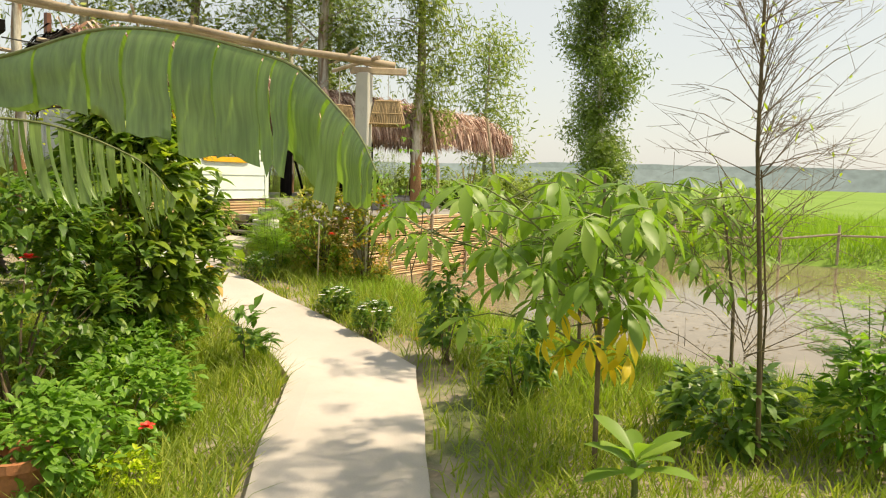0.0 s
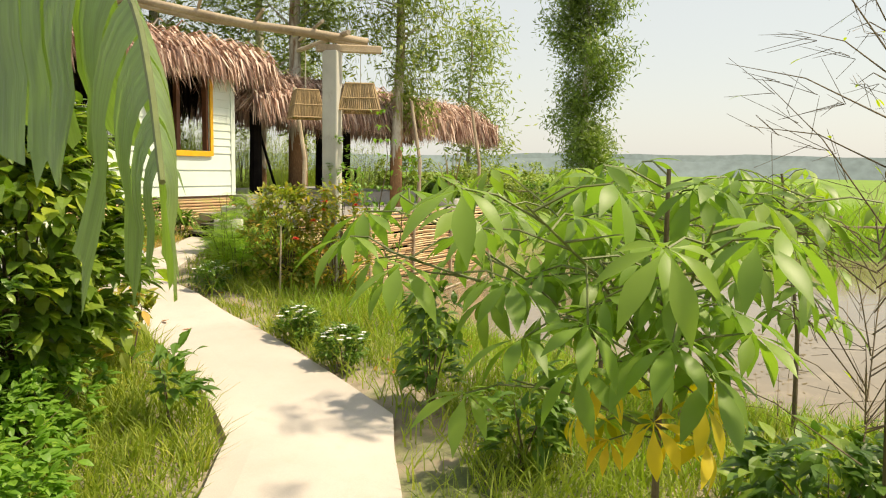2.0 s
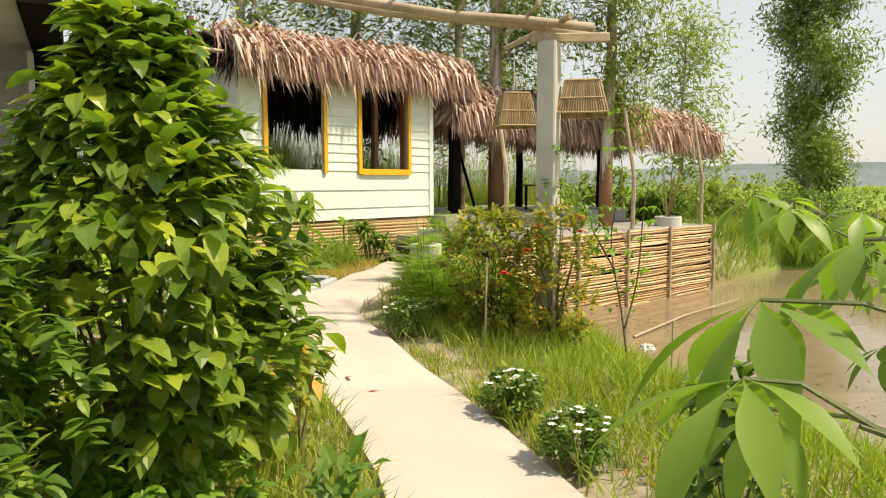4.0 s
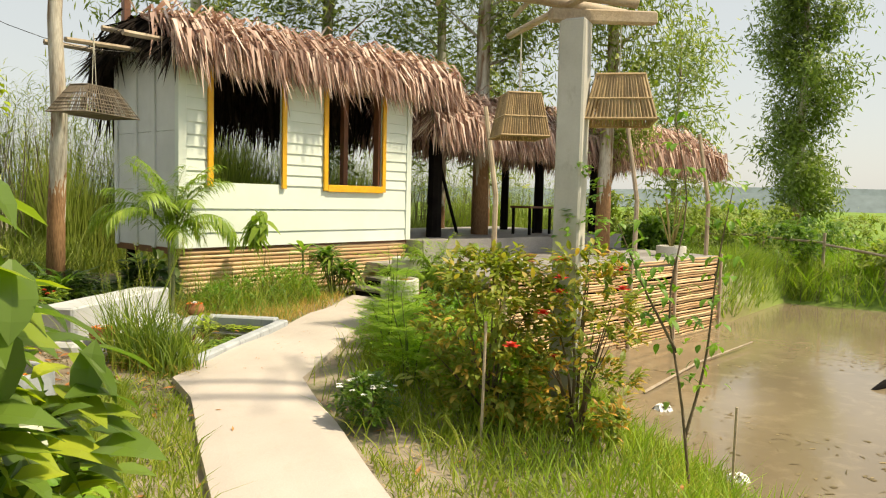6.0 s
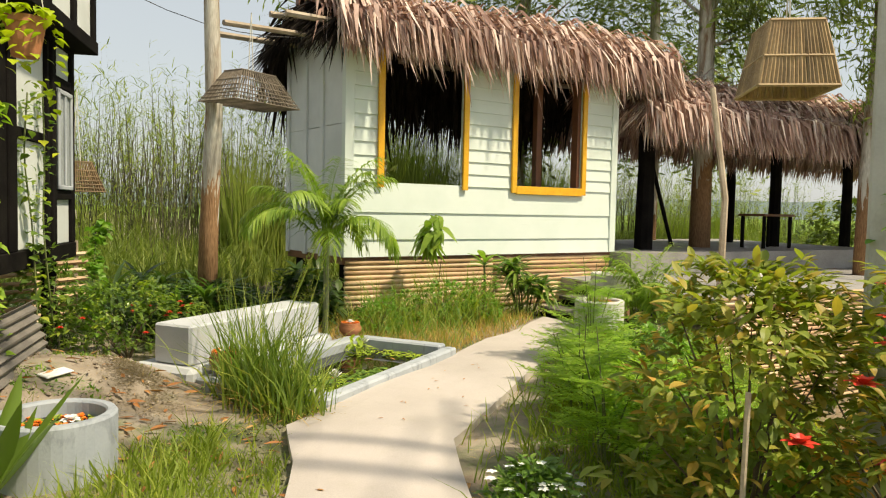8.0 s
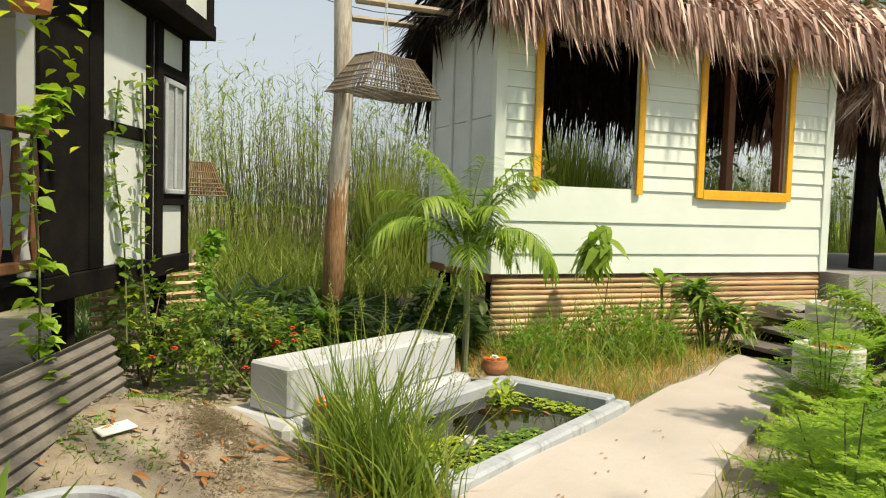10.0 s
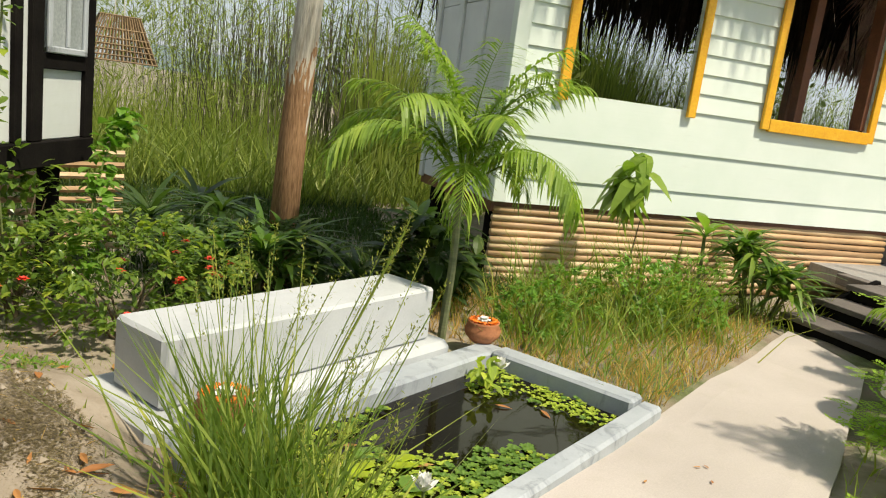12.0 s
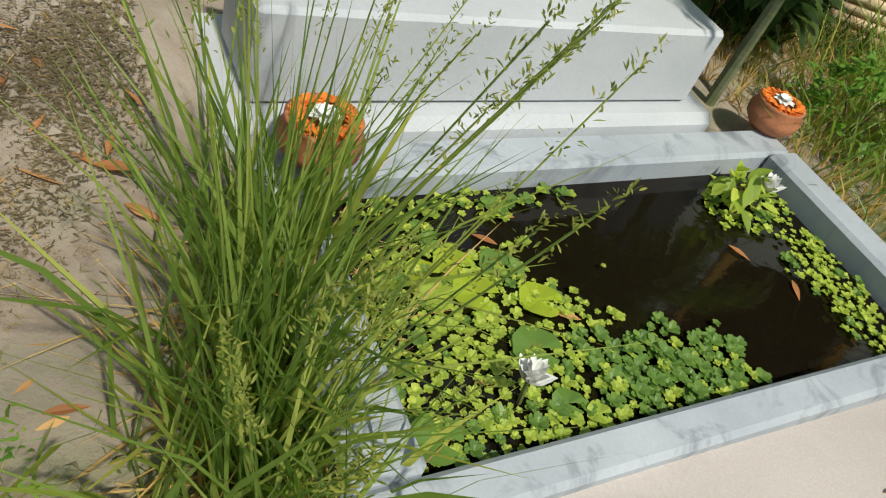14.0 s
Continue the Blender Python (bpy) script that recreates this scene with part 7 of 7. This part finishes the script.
# bamboo fence on the far shore, stick on the mud
for k in range(9):
    x, y = 23.6 + 0.5 * math.sin(k), 11.5 - 1.5 * k
    put("fence_post", Mesh().tube([(x, y, gz(x, y) - 0.2), (x + 0.05, y, gz(x, y) + 1.15)], 0.04, 6), M["pole"], label="weathered bamboo fence post on the far shore", category="fence post", group="far shore fence")
for k in range(8):
    (x0, y0), (x1, y1) = ((23.6 + 0.5 * math.sin(j), 11.5 - 1.5 * j) for j in (k, k + 1))
    put("fence_rail", Mesh().tube([(x0, y0 - 0.05, gz(x0, y0) + 0.85), (x1, y1 - 0.05, gz(x1, y1) + 0.9)], 0.035, 6), M["pole"], label="bamboo rail tied between the far shore posts", category="fence rail", group="far shore fence rails")
put("bamboo_stick", Mesh().tube([(11.9, 7.72, -1.03), (14.0, 7.85, -1.0), (16.2, 7.75, -0.97)], [0.022, 0.018, 0.012], 6), M["pole"], label="bent bamboo stick lying on the pond mud", category="stick")
for x, y, s in ((11.4, 7.25, 0.11), (9.75, 5.85, 0.10)):
    m = Mesh()
    for k in range(7):
        a = 0.9 * k
        m.leaf((0.03 * math.cos(a), 0.03 * math.sin(a), 0.0), (math.cos(a), math.sin(a), 0.25), (0, 0, 1), s * rnd(0.6, 1.1), s * 0.9, 0.8, 0.8, shape=(0.9, 1.0, 0.9, 0.7))
    put("rag", m, M["white"], None, "crumpled white rag on the mud", pose(x, y, max(gz(x, y), -1.05) + 0.02), True, "rag")
put("driftwood", Mesh().tube([(14.3, 5.6, -1.06), (14.6, 5.5, -1.0), (14.9, 5.55, -1.05)], [0.03, 0.06, 0.02], 7), M["dark_wood"], label="dark driftwood in the pond", category="driftwood")

# dry bits, clods and rotting weed on the trodden soil
rng = np.random.default_rng(91)


def lying(name, label, n, cx, cy, sx, sy, lo, hi, w, mat, seed):
    x, y = cx + rng.normal(0, sx, n), cy + rng.normal(0, sy, n)
    u, v = pond_uv(x, y)
    ok = ~on_path(x, y, 0.0) & ~((u > -0.33) & (u < 1.7) & (v > -0.18) & (v < 1.56))
    x, y = x[ok], y[ok]
    k = len(x)
    way = np.stack([rng.normal(0, 1, k), rng.normal(0, 1, k), rng.uniform(0.0, 0.25, k)], 1)
    strips(name, np.stack([x, y, ground_z(x, y) + 0.008], 1), way, rng.uniform(lo, hi, k), np.full(k, w), M[mat], None, 0.1, label, "litter", seed=seed)


lying("straw_bits", "short dry straw bits trodden into the soil", 600, 5.3, 9.1, 0.4, 0.9, 0.015, 0.055, 0.004, "straw", 301)
lying("straw_bits_verge", "short dry straw bits beside the path", 900, 6.2, 6.4, 0.5, 1.4, 0.02, 0.09, 0.005, "straw", 303)
lying("rotting_weed", "dark rotting weed heaped on the soil", 9000, 5.42, 9.6, 0.10, 0.28, 0.006, 0.022, 0.005, "rot", 305)
clods = Mesh()
for k in range(700):
    x, y = (5.3 + rng.normal(0, 0.42), 9.1 + rng.normal(0, 0.9)) if k < 450 else (rng.uniform(4.9, 7.2), rng.uniform(3.2, 8.0))
    u, v = pond_uv(x, y)
    if on_path(np.array([x]), np.array([y]), 0.01)[0] or (-0.33 < u < 1.7 and -0.18 < v < 1.56) or np.hypot(x - 4.86, y - 8.5) < 0.28:
        continue
    r = rng.uniform(0.005, 0.02)
    z = gz(x, y) + r * 0.3
    p = [Vector(d) * r * rng.uniform(0.7, 1.2) for d in ((1, 0, 0), (0, 1, 0), (-1, 0, 0), (0, -1, 0), (0, 0, 0.8), (0, 0, -0.8))]
    clods.add([Vector((x, y, z)) + q for q in p], [(0, 1, 4), (1, 2, 4), (2, 3, 4), (3, 0, 4), (1, 0, 5), (2, 1, 5), (3, 2, 5), (0, 3, 5)])
put("soil_clods", clods, M["ground"], label="small dry clods of garden soil", category="soil", kind="stuff")

# mud lumps and dead stalks at the pond's edge
mud = Mesh()
for k in range(900):
    x, y = rng.uniform(6.2, 12.5), rng.uniform(-2.0, 6.5)
    d = gz(x, y)
    if not -1.2 < d < -0.8:
        continue
    r = rng.uniform(0.02, 0.07)
    p = [Vector(q) * r * rng.uniform(0.6, 1.3) for q in ((1, 0, 0), (0.5, 0.8, 0), (-0.5, 0.8, 0), (-1, 0, 0), (-0.5, -0.8, 0), (0.5, -0.8, 0), (0, 0, 0.45))]
    mud.add([Vector((x, y, max(d, -1.055))) + q for q in p], [(i, (i + 1) % 6, 6) for i in range(6)])
put("mud_lumps", mud, M["ground"], label="wet lumps of mud along the pond margin", category="mud", kind="stuff")
k = 60
x, y = rng.uniform(7.5, 13.0, k), rng.uniform(-1.5, 3.5, k)
strips("dead_stalks", np.stack([x, y, np.full(k, -1.1)], 1), np.stack([rng.normal(0, 0.3, k), rng.normal(0, 0.3, k), np.ones(k)], 1), rng.uniform(0.15, 0.55, k), np.full(k, 0.012), M["rot"], None, 0.2, "thin dead stalks standing in the pond", "stalks", seed=401)
k = 1500
x, y = rng.uniform(8.5, 17.0, k), rng.uniform(1.5, 8.6, k)
ok = (np.sin(x * 0.9 + 1.3 * np.sin(y * 0.8)) * np.cos(y * 1.1) > -0.1) & (ground_z(x, y) < -1.06)
x, y = x[ok], y[ok]
k = len(x)
strips("pond_debris", np.stack([x, y, np.full(k, -1.046)], 1), np.stack([rng.normal(0, 1, k), rng.normal(0, 1, k), np.full(k, 0.01)], 1), rng.uniform(0.03, 0.12, k), rng.uniform(0.02, 0.05, k), M["rot"], None, 0.0, "small dead leaves and scum afloat near the mud", "pond debris", seed=403)
